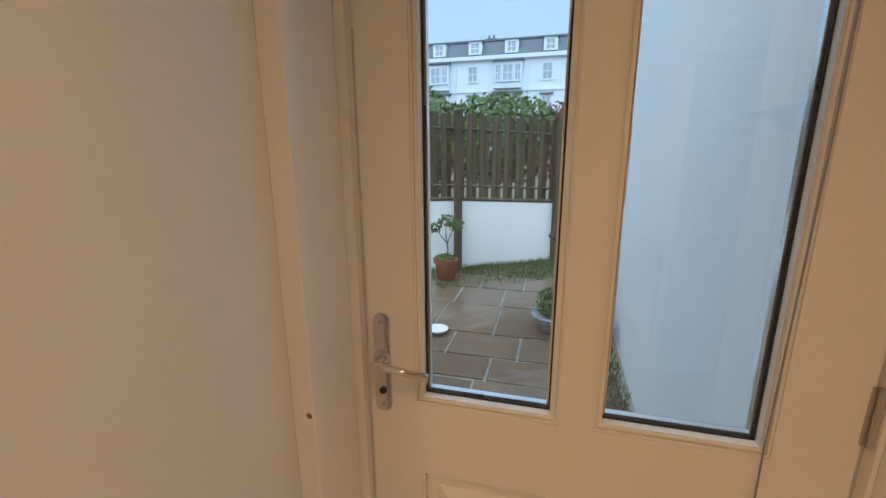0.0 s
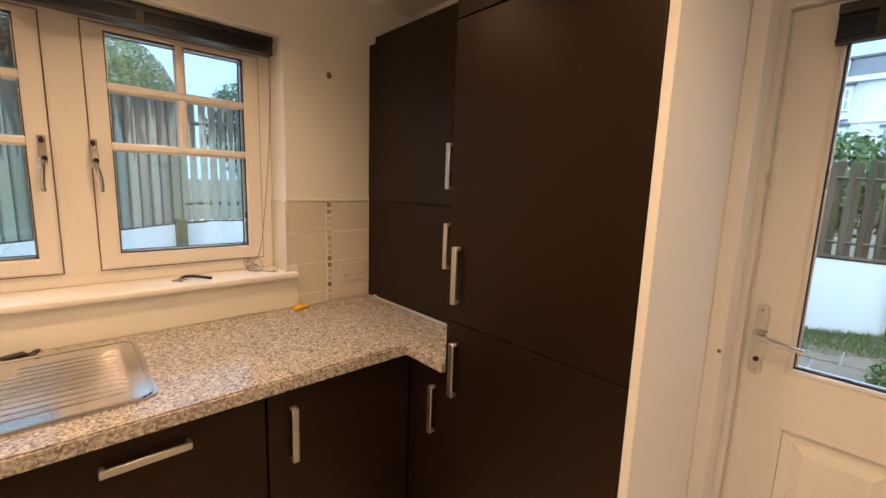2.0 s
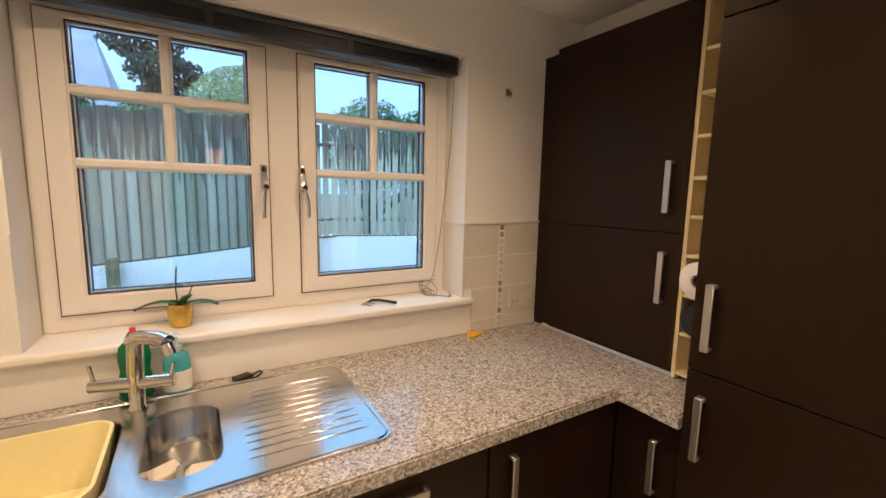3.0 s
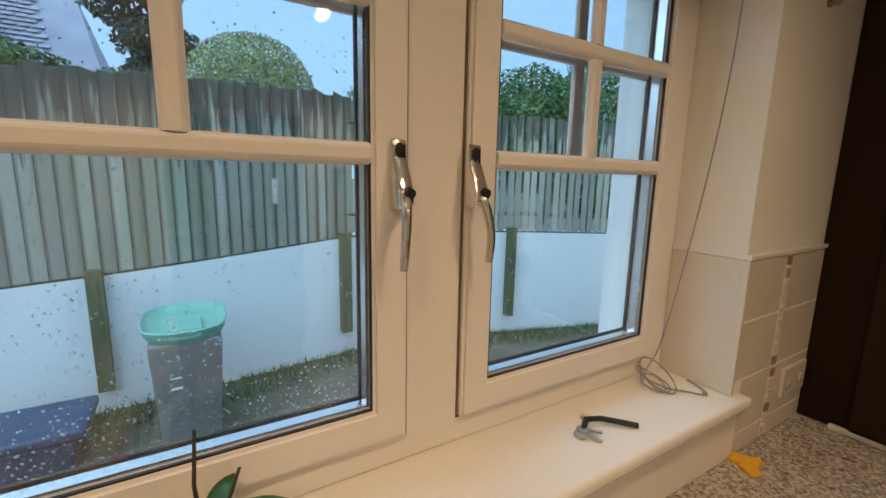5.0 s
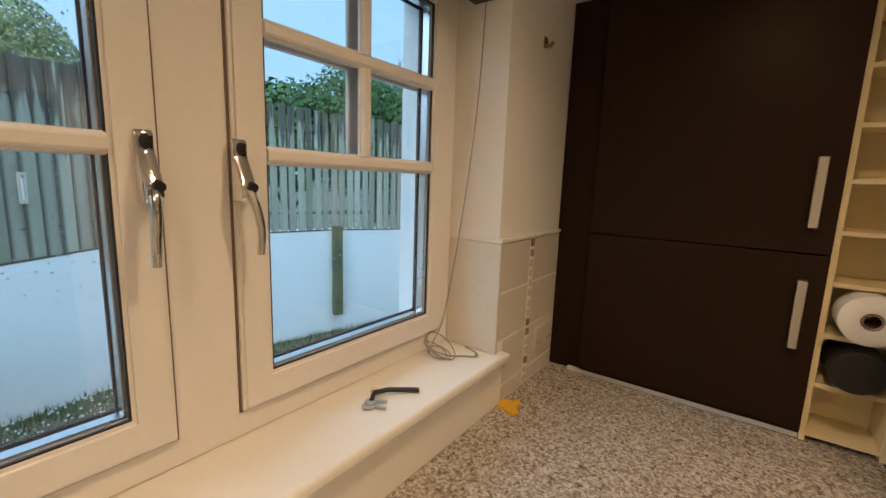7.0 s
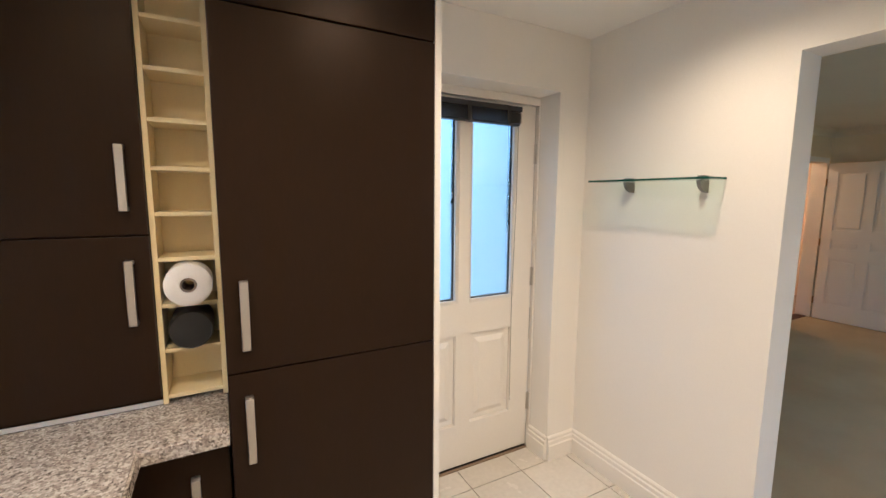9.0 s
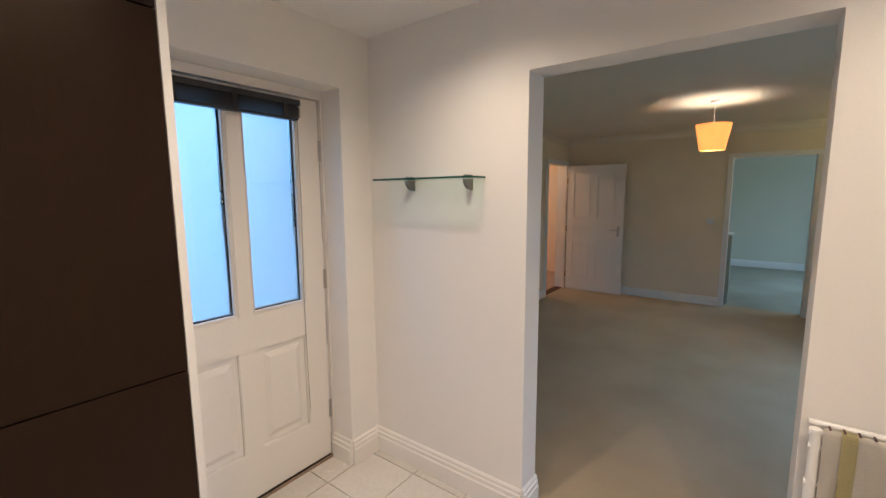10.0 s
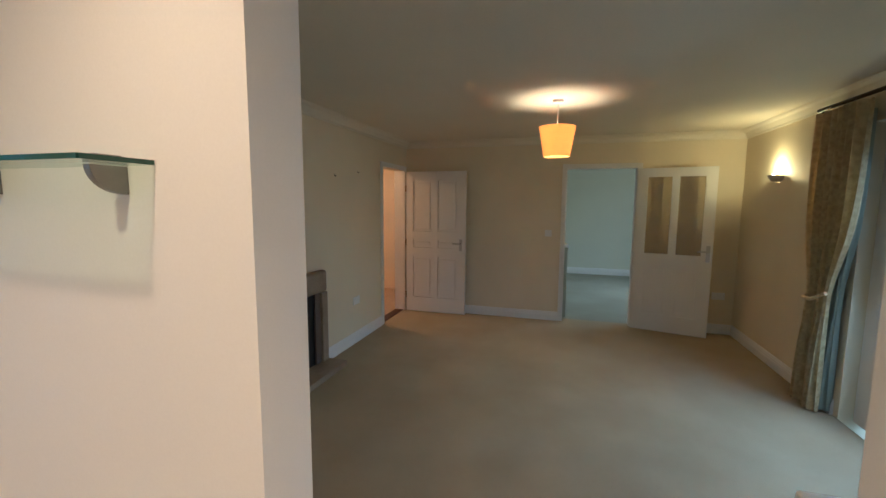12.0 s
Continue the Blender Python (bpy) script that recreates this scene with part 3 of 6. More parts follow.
def bent(points, n=8):
    """A smooth run of points through the given ones."""
    p = [Vector(q) for q in points]
    p = [p[0] * 2 - p[1]] + p + [p[-1] * 2 - p[-2]]
    out = []
    for i in range(1, len(p) - 2):
        for k in range(n):
            u = k / n
            out.append(tuple(0.5 * (2 * p[i] + (p[i + 1] - p[i - 1]) * u + (2 * p[i - 1] - 5 * p[i] + 4 * p[i + 1] - p[i + 2]) * u * u + (3 * p[i] - p[i - 1] - 3 * p[i + 1] + p[i + 2]) * u ** 3)))
    return out + [tuple(p[-2])]


wf = sheet([(WIN[0] + 0.001, 1.086), (WIN[1] - 0.001, 1.086), (WIN[1] - 0.001, WIN[3] - 0.001), (WIN[0] + 0.001, WIN[3] - 0.001)],
           [[(-1.350, 1.150), (-0.757, 1.150), (-0.757, 2.052), (-1.350, 2.052)], [(-0.618, 1.150), (-0.022, 1.150), (-0.022, 2.052), (-0.618, 2.052)]], -2.01, -1.945, 0.004)
part("window_frame", moved(wf, Matrix(((0, 0, 1, 0), (1, 0, 0, 0), (0, 1, 0, 0), (0, 0, 0, 1)))), UPVC, window)
for y0, y1, g0, g1 in ((-1.362, -0.739, -1.295, -0.799), (-0.625, -0.010, -0.563, -0.076)):
    sash = part("sash", moved(sheet([(y0, 1.142), (y1, 1.142), (y1, 2.064), (y0, 2.064)], [[(g0, 1.203), (g1, 1.203), (g1, 2.042), (g0, 2.042)]], -1.985, -1.930, 0.006),
                              Matrix(((0, 0, 1, 0), (1, 0, 0, 0), (0, 1, 0, 0), (0, 0, 0, 1)))), UPVC, window)
    # dark ring that stands for the shadow in the gap round the sash
    part("sash_gap_shade", frame_yz(y0 - 0.0045, y1 + 0.0045, 1.1375, 2.0685, 0.0062, -1.9448, -1.9425, 0), GREYBROWN, window)
    for zz in (1.842, 1.622):
        part("glazing_bar", moulded(g0 + 0.001, g1 - 0.001, zz, False), UPVC, window)
        part("glazing_bar", box(-1.989, -1.9772, g0 + 0.001, g1 - 0.001, zz - 0.017, zz + 0.017, 0.004, 1), UPVC, window)
    gm = (g0 + g1) / 2 + 0.002
    for za, zb in ((1.636, 1.828), (1.856, 2.041)):
        part("glazing_bar", moulded(za, zb, gm, True), UPVC, window)
        part("glazing_bar", box(-1.989, -1.9772, gm - 0.017, gm + 0.017, za, zb, 0.004, 1), UPVC, window)
    part("gasket", frame_yz(g0 - 0.002, g1 + 0.002, 1.201, 2.044, 0.0052, -1.9432, -1.9375, 0), RUBBER, window)
    part("spacer_bar", frame_yz(g0 - 0.001, g1 + 0.001, 1.202, 2.043, 0.0082, -1.9690, -1.9490, 0), GREYBAR, window)
    part("outer_gasket", frame_yz(g0 - 0.001, g1 + 0.001, 1.202, 2.043, 0.0105, -1.9830, -1.9770, 0), RUBBER, window)
    for xa, xb in ((-1.9480, -1.9440), (-1.9765, -1.9725)):
        pane = part("pane", box(xa, xb, g0, g1, 1.203, 2.042), GLASS, window, "clear rain-spotted glass")
        pane.visible_shadow = False


def window_handle(y, lean):
    """A locking casement handle: narrow plate, wedge that swells to a lock, cranked lever."""
    prof = [(0, 1.645), (0.008, 1.645), (0.011, 1.638), (0.012, 1.615), (0.026, 1.589), (0.036, 1.569), (0.038, 1.549), (0.030, 1.539), (0, 1.539)]
    bm = bmesh.new()
    vs = [[bm.verts.new((-1.9298 + d, y + w, z)) for d, z in prof] for w in (-0.0125, 0.0125)]
    bm.faces.new(vs[0])
    bm.faces.new(vs[1][::-1])
    for k in range(len(prof)):
        bm.faces.new((vs[0][k], vs[1][k], vs[1][(k + 1) % len(prof)], vs[0][(k + 1) % len(prof)]))
    bmesh.ops.recalc_face_normals(bm, faces=bm.faces)
    bmesh.ops.bevel(bm, geom=bm.edges[:], offset=0.0035, segments=3, affect="EDGES", profile=0.5)
    lever = tube(bent([(-1.904, y, 1.563), (-1.893, y + lean * 0.15, 1.549), (-1.886, y + lean * 0.5, 1.528), (-1.884, y + lean * 0.9, 1.498), (-1.886, y + lean, 1.473), (-1.890, y + lean, 1.449)], 5), 0.0085, 14, 0.0068)
    h = part("window_handle", join(soft(bm), lever), CHROME, window, "chrome locking casement handle")
    part("button", moved(lathe((0, 0, 0), [(0.0075, 0), (0.0075, 0.0015), (0.004, 0.003)], 16, (1.5, 1.0)), Matrix.Translation((-1.9183, y, 1.628)) @ pose(0, 0, 0, 0, 90)), BLACK, h)
    part("lock", cyl((-1.905, y + 0.004, 1.568), (-1.889, y + 0.005, 1.563), 0.0085, n=16), BLACK, h)


window_handle(-0.760, -0.006)
window_handle(-0.620, 0.014)
sill = part("window_sill", box(-1.96, WX + 0.038, WIN[0] - 0.05, WIN[1] + 0.04, 1.058, 1.086, 0.010, 3), GLOSSWHITE, window, "white gloss painted sill")

blind = thing("venetian_blind", "dark blue venetian blind pulled up above the window", "blind", (-1.85, -0.69, 2.07))
part("headrail", box(-1.875, -1.815, -1.405, 0.02, 2.108, 2.132, 0.003), BLIND, blind)
for k in range(7):
    part("slat", box(-1.873, -1.818, -1.402, 0.018, 2.072 + 0.005 * k, 2.0745 + 0.005 * k), BLIND, blind)
part("bottom_rail", box(-1.874, -1.816, -1.404, 0.019, 2.058, 2.070, 0.003), BLIND, blind)
for yy in (-1.3, -0.92, -0.46, -0.08):
    part("ladder_tape", box(-1.8145, -1.8125, yy - 0.012, yy + 0.012, 2.06, 2.125), BLACK, blind)

# ---- garden door ----
DX0, DX1, DY = -0.153, 0.768, 0.913
doorf = structure("trim_garden_door_frame", join(box(-0.193, -0.155, 0.893, 1.0, 0, 2.098), box(0.770, 0.778, 0.893, 1.0, 0, 2.098), box(-0.155, 0.770, 0.893, 1.0, 2.056, 2.098)), GLOSSWHITE, "cream painted garden door frame", "trim")
door = thing("door_1", "cream garden door, two tall panes over two panels", "door", (0.33, DY, 0.0), kind="structure")
PANES = ((-0.022, 0.247), (0.350, 0.619))
TOXZ = Matrix(((1, 0, 0, 0), (0, 0, -1, 0), (0, 1, 0, 0), (0, 0, 0, 1)))


def leaf(x0, x1, z0, z1, holes, y0, y1, bev=0.004):
    """A door leaf that faces -y, its face at y0."""
    bm = sheet([(x0, z0), (x1, z0), (x1, z1), (x0, z1)], [[(a, c), (b, c), (b, d), (a, d)] for a, b, c, d in holes], -y1, -y0, bev)
    return moved(bm, TOXZ)


def ring_xz(x0, x1, z0, z1, w, y0, y1, bev=0.0):
    """A frame in an upright plane that faces -y."""
    return moved(sheet([(x0, z0), (x1, z0), (x1, z1), (x0, z1)], [[(x0 + w, z0 + w), (x1 - w, z0 + w), (x1 - w, z1 - w), (x0 + w, z1 - w)]], -y1, -y0, bev), TOXZ)


for xa, xb in ((-0.1548, -0.1502), (0.7652, 0.7698)):
    part("weather_seal", box(xa, xb, DY + 0.005, DY + 0.03, 0.012, 2.052), GREYBAR, door)
part("leaf", leaf(DX0 + 0.003, DX1 - 0.003, 0.012, 2.053, [(a - 0.013, b + 0.013, 0.972, 1.998) for a, b in PANES] + [(a, b, 0.27, 0.785) for a, b in PANES], DY, DY + 0.046, 0.005), GLOSSWHITE, door)
for a, b in PANES:
    part("bead", ring_xz(a - 0.0125, b + 0.0125, 0.9725, 1.9975, 0.0115, DY + 0.004, DY + 0.0262, 0.004), GLOSSWHITE, door)
    part("gasket", ring_xz(a - 0.006, b + 0.006, 0.979, 1.991, 0.0085, DY + 0.0265, DY + 0.0305), RUBBER, door)
    part("spacer_bar", ring_xz(a - 0.006, b + 0.006, 0.979, 1.991, 0.0125, DY + 0.0355, DY + 0.0500), GREYBAR, door)
    part("outer_gasket", ring_xz(a - 0.006, b + 0.006, 0.979, 1.991, 0.0105, DY + 0.0505, DY + 0.0540), RUBBER, door)
    pane = part("pane", box(a - 0.006, b + 0.006, DY + 0.031, DY + 0.035, 0.979, 1.991), GLASS, door)
    pane.visible_shadow = False
    pan = box(a + 0.001, b - 0.001, DY + 0.014, DY + 0.036, 0.271, 0.784)
    part("panel", pan, GLOSSWHITE, door)
    rp = box(a + 0.03, b - 0.03, DY + 0.002, DY + 0.0139, 0.30, 0.755)
    for v in rp.verts:
        if v.co.y < DY + 0.008:
            v.co.x += 0.028 if v.co.x < (a + b) / 2 else -0.028
            v.co.z += 0.028 if v.co.z < 0.5 else -0.028
    part("raised_field", rp, GLOSSWHITE, door)
dh = part("door_handle", join(moved(sheet(rounded(-0.131, -0.095, 0.942, 1.177, 0.0172, 7), [], 0.0005 - DY, 0.009 - DY, 0.002), TOXZ), cyl((-0.113, DY - 0.008, 1.075), (-0.113, DY - 0.020, 1.075), 0.020, 0.017, n=24), cyl((-0.113, DY - 0.009, 1.075), (-0.113, DY - 0.045, 1.075), 0.011),
                              tube([(-0.113, DY - 0.045, 1.075), (-0.081, DY - 0.048, 1.074), (-0.031, DY - 0.048, 1.066), (0.004, DY - 0.046, 1.062)], 0.009, 10)), CHROME, door, "polished chrome lever handle on a long plate")
part("keyhole", cyl((-0.113, DY - 0.0095, 0.995), (-0.113, DY - 0.0125, 0.995), 0.008, n=14), BLACK, dh)
for zz in (0.960, 1.158):
    part("screw", cyl((-0.113, DY - 0.0095, zz), (-0.113, DY - 0.0115, zz), 0.004, n=10), SATIN, dh)
for zz in (0.30, 1.08, 1.79):
    part("hinge", join(box(0.756, 0.7775, DY - 0.004, DY - 0.0005, zz - 0.055, zz + 0.055, 0.001), cyl((0.769, DY - 0.008, zz - 0.055), (0.769, DY - 0.008, zz + 0.055), 0.007, n=12)), SATIN, door)
part("weatherbar", box(DX0 + 0.01, DX1 - 0.01, DY + 0.002, DY + 0.04, 0.002, 0.011), BLACK, door)
structure("doorstep", box(-0.19, 0.778, 0.90, 1.2, -0.15, 0.0005), STONE, "stone threshold under the garden door", "threshold")

dblind = thing("venetian_blind", "dark blue venetian blind gathered at the top of the garden door", "blind", (0.31, 0.89, 1.93))
part("headrail", box(-0.045, 0.634, 0.872, 0.908, 2.004, 2.032, 0.003), BLIND, dblind)
for k in range(9):
    part("slat", box(-0.043, 0.632, 0.874, 0.907, 1.946 + 0.006 * k, 1.9485 + 0.006 * k), BLIND, dblind)
part("bottom_rail", box(-0.044, 0.620, 0.873, 0.908, 1.930, 1.943, 0.003), BLIND, dblind)
for xx in (0.045, 0.295, 0.545):
    part("ladder_tape", box(xx - 0.011, xx + 0.011, 0.8695, 0.8715, 1.93, 2.03), BLACK, dblind)
part("cord", tube([(0.612, 0.875, 1.95), (0.615, 0.88, 1.5), (0.620, 0.905, 1.0), (0.625, 0.909, 0.6), (0.627, 0.908, 0.36)], 0.0016, 6), CORD, dblind)
part("cord_toggle", lathe((0.627, 0.905, 0.335), [(0.003, 0), (0.007, 0.008), (0.004, 0.026)], 10), WHITE, dblind)

# ---- kitchen units ----


def bar_handle(parent, p, length, upright, out):
    """A square bar handle with two feet. p: its lower or near end on the face; out: the way off the face."""
    o = Vector(out)
    a = Vector((0, 0, 1)) if upright else (Vector((0, 1, 0)) if abs(o.x) > 0.5 else Vector((1, 0, 0)))
    s = a.cross(o)
    p = Vector(p)
    bms = []
    for base, la, lo_, ls in ((p + o * 0.019, length, 0.009, 0.022), (p, 0.012, 0.020, 0.022), (p + a * (length - 0.012), 0.012, 0.020, 0.022)):
        bm = box(0, la, 0, lo_, -ls / 2, ls / 2, 0.002, 1)
        bms.append(moved(bm, Matrix.Translation(base) @ Matrix((a, o, s)).transposed().to_4x4()))
    return part("handle", join(*bms), SATIN, parent, "satin nickel bar handle")


def unit(name, label, category, body_box, fronts):
    """A cabinet: its carcass and its doors (box, handle)."""
    x0, x1, y0, y1, z0, z1 = body_box
    t = thing(name, label, category, ((x0 + x1) / 2, (y0 + y1) / 2, z0))
    part("body", box(x0, x1, y0, y1, z0, z1, 0.001, 1), WENGE, t)
    for fb, hd in fronts:
        d = part("cabinet_door", box(*fb, 0.0025, 2), WENGE, t)
        if hd:
            bar_handle(d, *hd)
    return t


unit("tall_cabinet", "tall dark wenge fridge housing with bar handles", "cabinet", (-0.855, -0.230, 0.248, NY - 0.002, 0.001, 2.23),
     [((-0.855, -0.232, 0.226, 0.2475, 0.10, 1.0595), ((-0.805, 0.226, 0.805), 0.190, True, (0, -1, 0))),
      ((-0.855, -0.232, 0.226, 0.2475, 1.0635, 2.020), ((-0.805, 0.226, 1.130), 0.190, True, (0, -1, 0))),
      ((-0.855, -0.232, 0.226, 0.2475, 2.024, 2.229), None)])
single("end_panel", box(-0.2295, -0.207, 0.227, NY - 0.002, 0.001, 2.235, 0.002), WALL, "cream painted end panel beside the tall cabinet", "panel")
dresser = unit("dresser_cabinet", "dark wenge dresser cabinet standing on the worktop", "cabinet", (-1.645, -1.031, 0.459, NY - 0.002, 0.930, 2.198),
     [((-1.643, -1.032, 0.437, 0.4585, 0.946, 1.4295), ((-1.080, 0.437, 1.178), 0.186, True, (0, -1, 0))),
      ((-1.643, -1.032, 0.437, 0.4585, 1.4335, 2.197), ((-1.080, 0.437, 1.500), 0.180, True, (0, -1, 0)))])
part("filler_panel", box(WX + 0.002, -1.6455, 0.4865, 0.50, 0.914, 2.198, 0.001), WENGE, dresser)
single("worktop_trim", box(-1.690, -1.032, 0.462, 0.476, 0.9135, 0.9285, 0.002), WHITE, "pale strip under the dresser cabinet", "trim")
unit("base_cabinet", "narrow dark wenge base cabinet in the corner", "cabinet", (-1.098, -0.859, 0.284, NY - 0.002, 0.10, 0.868),
     [((-1.096, -0.861, 0.262, 0.2835, 0.105, 0.866), ((-0.947, 0.262, 0.590), 0.188, True, (0, -1, 0)))])
unit("base_cabinet", "dark wenge base cabinet under the worktop", "cabinet", (WX + 0.004, -1.122, -0.298, NY - 0.004, 0.10, 0.868),
     [((-1.1215, -1.100, -0.296, 0.258, 0.105, 0.866), ((-1.100, -0.218, 0.605), 0.188, True, (1, 0, 0)))])
unit("dishwasher", "built-in dishwasher behind a dark wenge front", "dishwasher", (WX + 0.004, -1.122, -0.898, -0.302, 0.10, 0.868),
     [((-1.1215, -1.100, -0.896, -0.304, 0.105, 0.866), ((-1.100, -0.706, 0.79), 0.20, False, (1, 0, 0)))])
unit("sink_cabinet", "dark wenge sink cabinet under the worktop", "cabinet", (WX + 0.004, -1.122, -1.698, -0.902, 0.10, 0.60),
     [((-1.1215, -1.100, -1.297, -0.904, 0.105, 0.866), ((-1.100, -0.985, 0.605), 0.188, True, (1, 0, 0))),
      ((-1.1215, -1.100, -1.696, -1.301, 0.105, 0.866), ((-1.100, -1.38, 0.605), 0.188, True, (1, 0, 0)))])
unit("base_cabinet", "dark wenge base cabinet under the worktop", "cabinet", (WX + 0.004, -1.122, SY + 0.002, -1.702, 0.10, 0.868),
     [((-1.1215, -1.100, SY + 0.004, -1.704, 0.105, 0.866), ((-1.100, -1.78, 0.605), 0.188, True, (1, 0, 0)))])
structure("plinth", join(box(WX + 0.004, -1.15, SY + 0.002, 0.34, 0.001, 0.098), box(-1.145, -0.859, 0.305, NY - 0.004, 0.001, 0.098)), WENGE_IN, "dark plinth under the kitchen units", "plinth")

SINK = (-1.70, -1.16, -1.72, -0.56)
wt_bm = sheet([(WX + 0.001, SY + 0.001), (-1.060, SY + 0.001), (-1.060, 0.212), (-0.858, 0.212), (-0.858, NY - 0.001), (WX + 0.001, NY - 0.001)],
              [[(SINK[0] + 0.02, SINK[2] + 0.02), (SINK[1] - 0.02, SINK[2] + 0.02), (SINK[1] - 0.02, SINK[3] - 0.02), (SINK[0] + 0.02, SINK[3] - 0.02)]], 0.870, 0.912, 0.006)
single("worktop", wt_bm, GRANITE, "brown and grey speckled granite-look worktop", "worktop")

# ---- worktop sink ----
sink = thing("kitchen_sink", "stainless steel one and a half bowl sink with drainer", "sink", (-1.43, -1.1, 0.912))
small = rounded(-1.585, -1.245, -1.125, -0.955, 0.075, 7)
large = rounded(-1.600, -1.225, -1.640, -1.180, 0.06, 7)
part("rim", sheet(rounded(SINK[0], SINK[1], SINK[2], SINK[3], 0.05, 7), [small, large], 0.9125, 0.9185, 0.002), STEEL, sink)


def bowl(outline, depth):
    cx, cy = (sum(p[k] for p in outline) / len(outline) for k in (0, 1))
    bm = bmesh.new()
    rings = []
    for s, z in ((1.0, 0.917), (0.985, 0.905), (0.96, 0.917 - depth * 0.8), (0.90, 0.917 - depth * 0.97), (0.15, 0.917 - depth)):
        rings.append([bm.verts.new((cx + (x - cx) * s, cy + (y - cy) * s, z)) for x, y in outline])
    for a, b in zip(rings, rings[1:]):
        for k in range(len(a)):
            bm.faces.new((a[k], b[k], b[(k + 1) % len(a)], a[(k + 1) % len(a)]))
    bm.faces.new(rings[-1][::-1])
    return soft(bm)


part("small_bowl", bowl(small, 0.10), STEEL, sink)
part("large_bowl", bowl(large, 0.17), STEEL, sink)
for k in range(11):
    xx = -1.60 + 0.036 * k
    part("drainer_ridge", tube([(xx, -0.905 if k > 1 else -0.87, 0.9165), (xx, -0.885 if k > 1 else -0.855, 0.9184), (xx, -0.635, 0.9184), (xx, -0.615, 0.9165)], 0.0030, 8), STEEL, sink)
part("raised_edge", tube([(p[0], p[1], 0.919) for p in rounded(SINK[0] + 0.012, SINK[1] - 0.012, SINK[2] + 0.012, SINK[3] - 0.012, 0.04, 5)] + [(SINK[1] - 0.012, SINK[3] - 0.052, 0.919)], 0.004, 6), STEEL, sink)
part("overflow_plug", lathe((-1.20, -1.15, 0.9186), [(0.018, 0), (0.018, 0.004), (0.012, 0.006)], 20), CHROME, sink)

# ---- ceiling lights of the kitchen ----
for dx, dy in DOWNLIGHTS:
    dl = thing("downlight", "small recessed downlight, lit, in the kitchen ceiling", "ceiling light", (dx, dy, 2.372), group="kitchen downlights")
    part("ring", lathe((dx, dy, 2.388), [(0.032, 0), (0.044, 0.002), (0.046, 0.0115), (0.032, 0.0115)], 24), WHITE, dl)
    part("lens", cyl((dx, dy, 2.390), (dx, dy, 2.398), 0.031, n=20), SPOTGLOW, dl)

# ---- rack beside the fridge housing ----
rack = thing("wine_rack", "narrow pale maple pigeonhole rack, mostly empty", "rack", (-0.943, 0.6, 0.914))
RX0, RX1, RY = -1.0305, -0.8565, 0.457
for xa, xb in ((RX0, RX0 + 0.014), (RX1 - 0.014, RX1)):
    part("side_board", box(xa, xb, RY, NY - 0.003, 0.914, 2.198, 0.001), MAPLE, rack)
part("back_board", box(RX0 + 0.0145, RX1 - 0.0145, 0.600, 0.608, 0.914, 2.198), MAPLE, rack)
for zz in (0.934, 1.078, 1.216, 1.356, 1.490, 1.621, 1.757, 1.897, 2.034, 2.190):
    part("shelf", box(RX0 + 0.0142, RX1 - 0.0142, RY + 0.004, 0.5995, zz - 0.006, zz + 0.006, 0.001), MAPLE, rack)


def ring_roll(p, r, hole, depth):
    """A roll lying with its axis along y."""
    bm = bmesh.new()
    n = 36
    rings = []
    for rr, yy in ((hole, 0), (r - 0.006, 0), (r, 0.005), (r, depth - 0.005), (r - 0.006, depth), (hole, depth)):
        rings.append([bm.verts.new((p[0] + rr * math.cos(2 * math.pi * k / n), p[1] + yy, p[2] + rr * math.sin(2 * math.pi * k / n))) for k in range(n)])
    for a, b in zip(rings, rings[1:] + rings[:1]):
        for k in range(n):
            bm.faces.new((a[k], a[(k + 1) % n], b[(k + 1) % n], b[k]))
    bmesh.ops.recalc_face_normals(bm, faces=bm.faces)
    return soft(bm)


roll = thing("toilet_roll", "white toilet roll lying end-on in the rack", "toilet roll", (-0.942, 0.42, 1.2225))
part("paper", ring_roll((-0.942, 0.402, 1.285), 0.0625, 0.022, 0.10), PAPER, roll)
part("core", ring_roll((-0.942, 0.403, 1.285), 0.0215, 0.0195, 0.098), CARD, roll)
single("black_canister", moved(lathe((0, 0, 0), [(0.02, -0.002), (0.054, 0.0), (0.060, 0.012), (0.060, 0.145), (0.05, 0.155)], 32), Matrix.Translation((-0.944, 0.425, 1.1445)) @ pose(0, 0, 0, -90)), BLACK, "black round canister lying in the rack", "canister")

# ---- wall tiles ----
splash = structure("wall_tiles", join(box(WX + 0.0005, WX + 0.0066, WIN[1] + 0.001, 0.486, 0.9125, 1.418), box(WX + 0.0005, WX + 0.0066, SY, WIN[1] + 0.001, 0.9125, 1.057), box(WX + 0.0005, WX + 0.0066, SY, WIN[0] - 0.001, 1.057, 1.418)), GROUT, "cream wall tiles with a vertical mosaic strip behind the worktop", "wall tiles")
tile_mesh = mesh_from("wall_tile", box(0, 0.0045, -0.5, 0.5, -0.5, 0.5, 0.0012, 1), TILE)


def wall_tile(y0, y1, z0, z1):
    piece("wall_tile", tile_mesh, splash, (WX + 0.0035, (y0 + y1) / 2, (z0 + z1) / 2), (1, y1 - y0 - 0.006, z1 - z0 - 0.006))


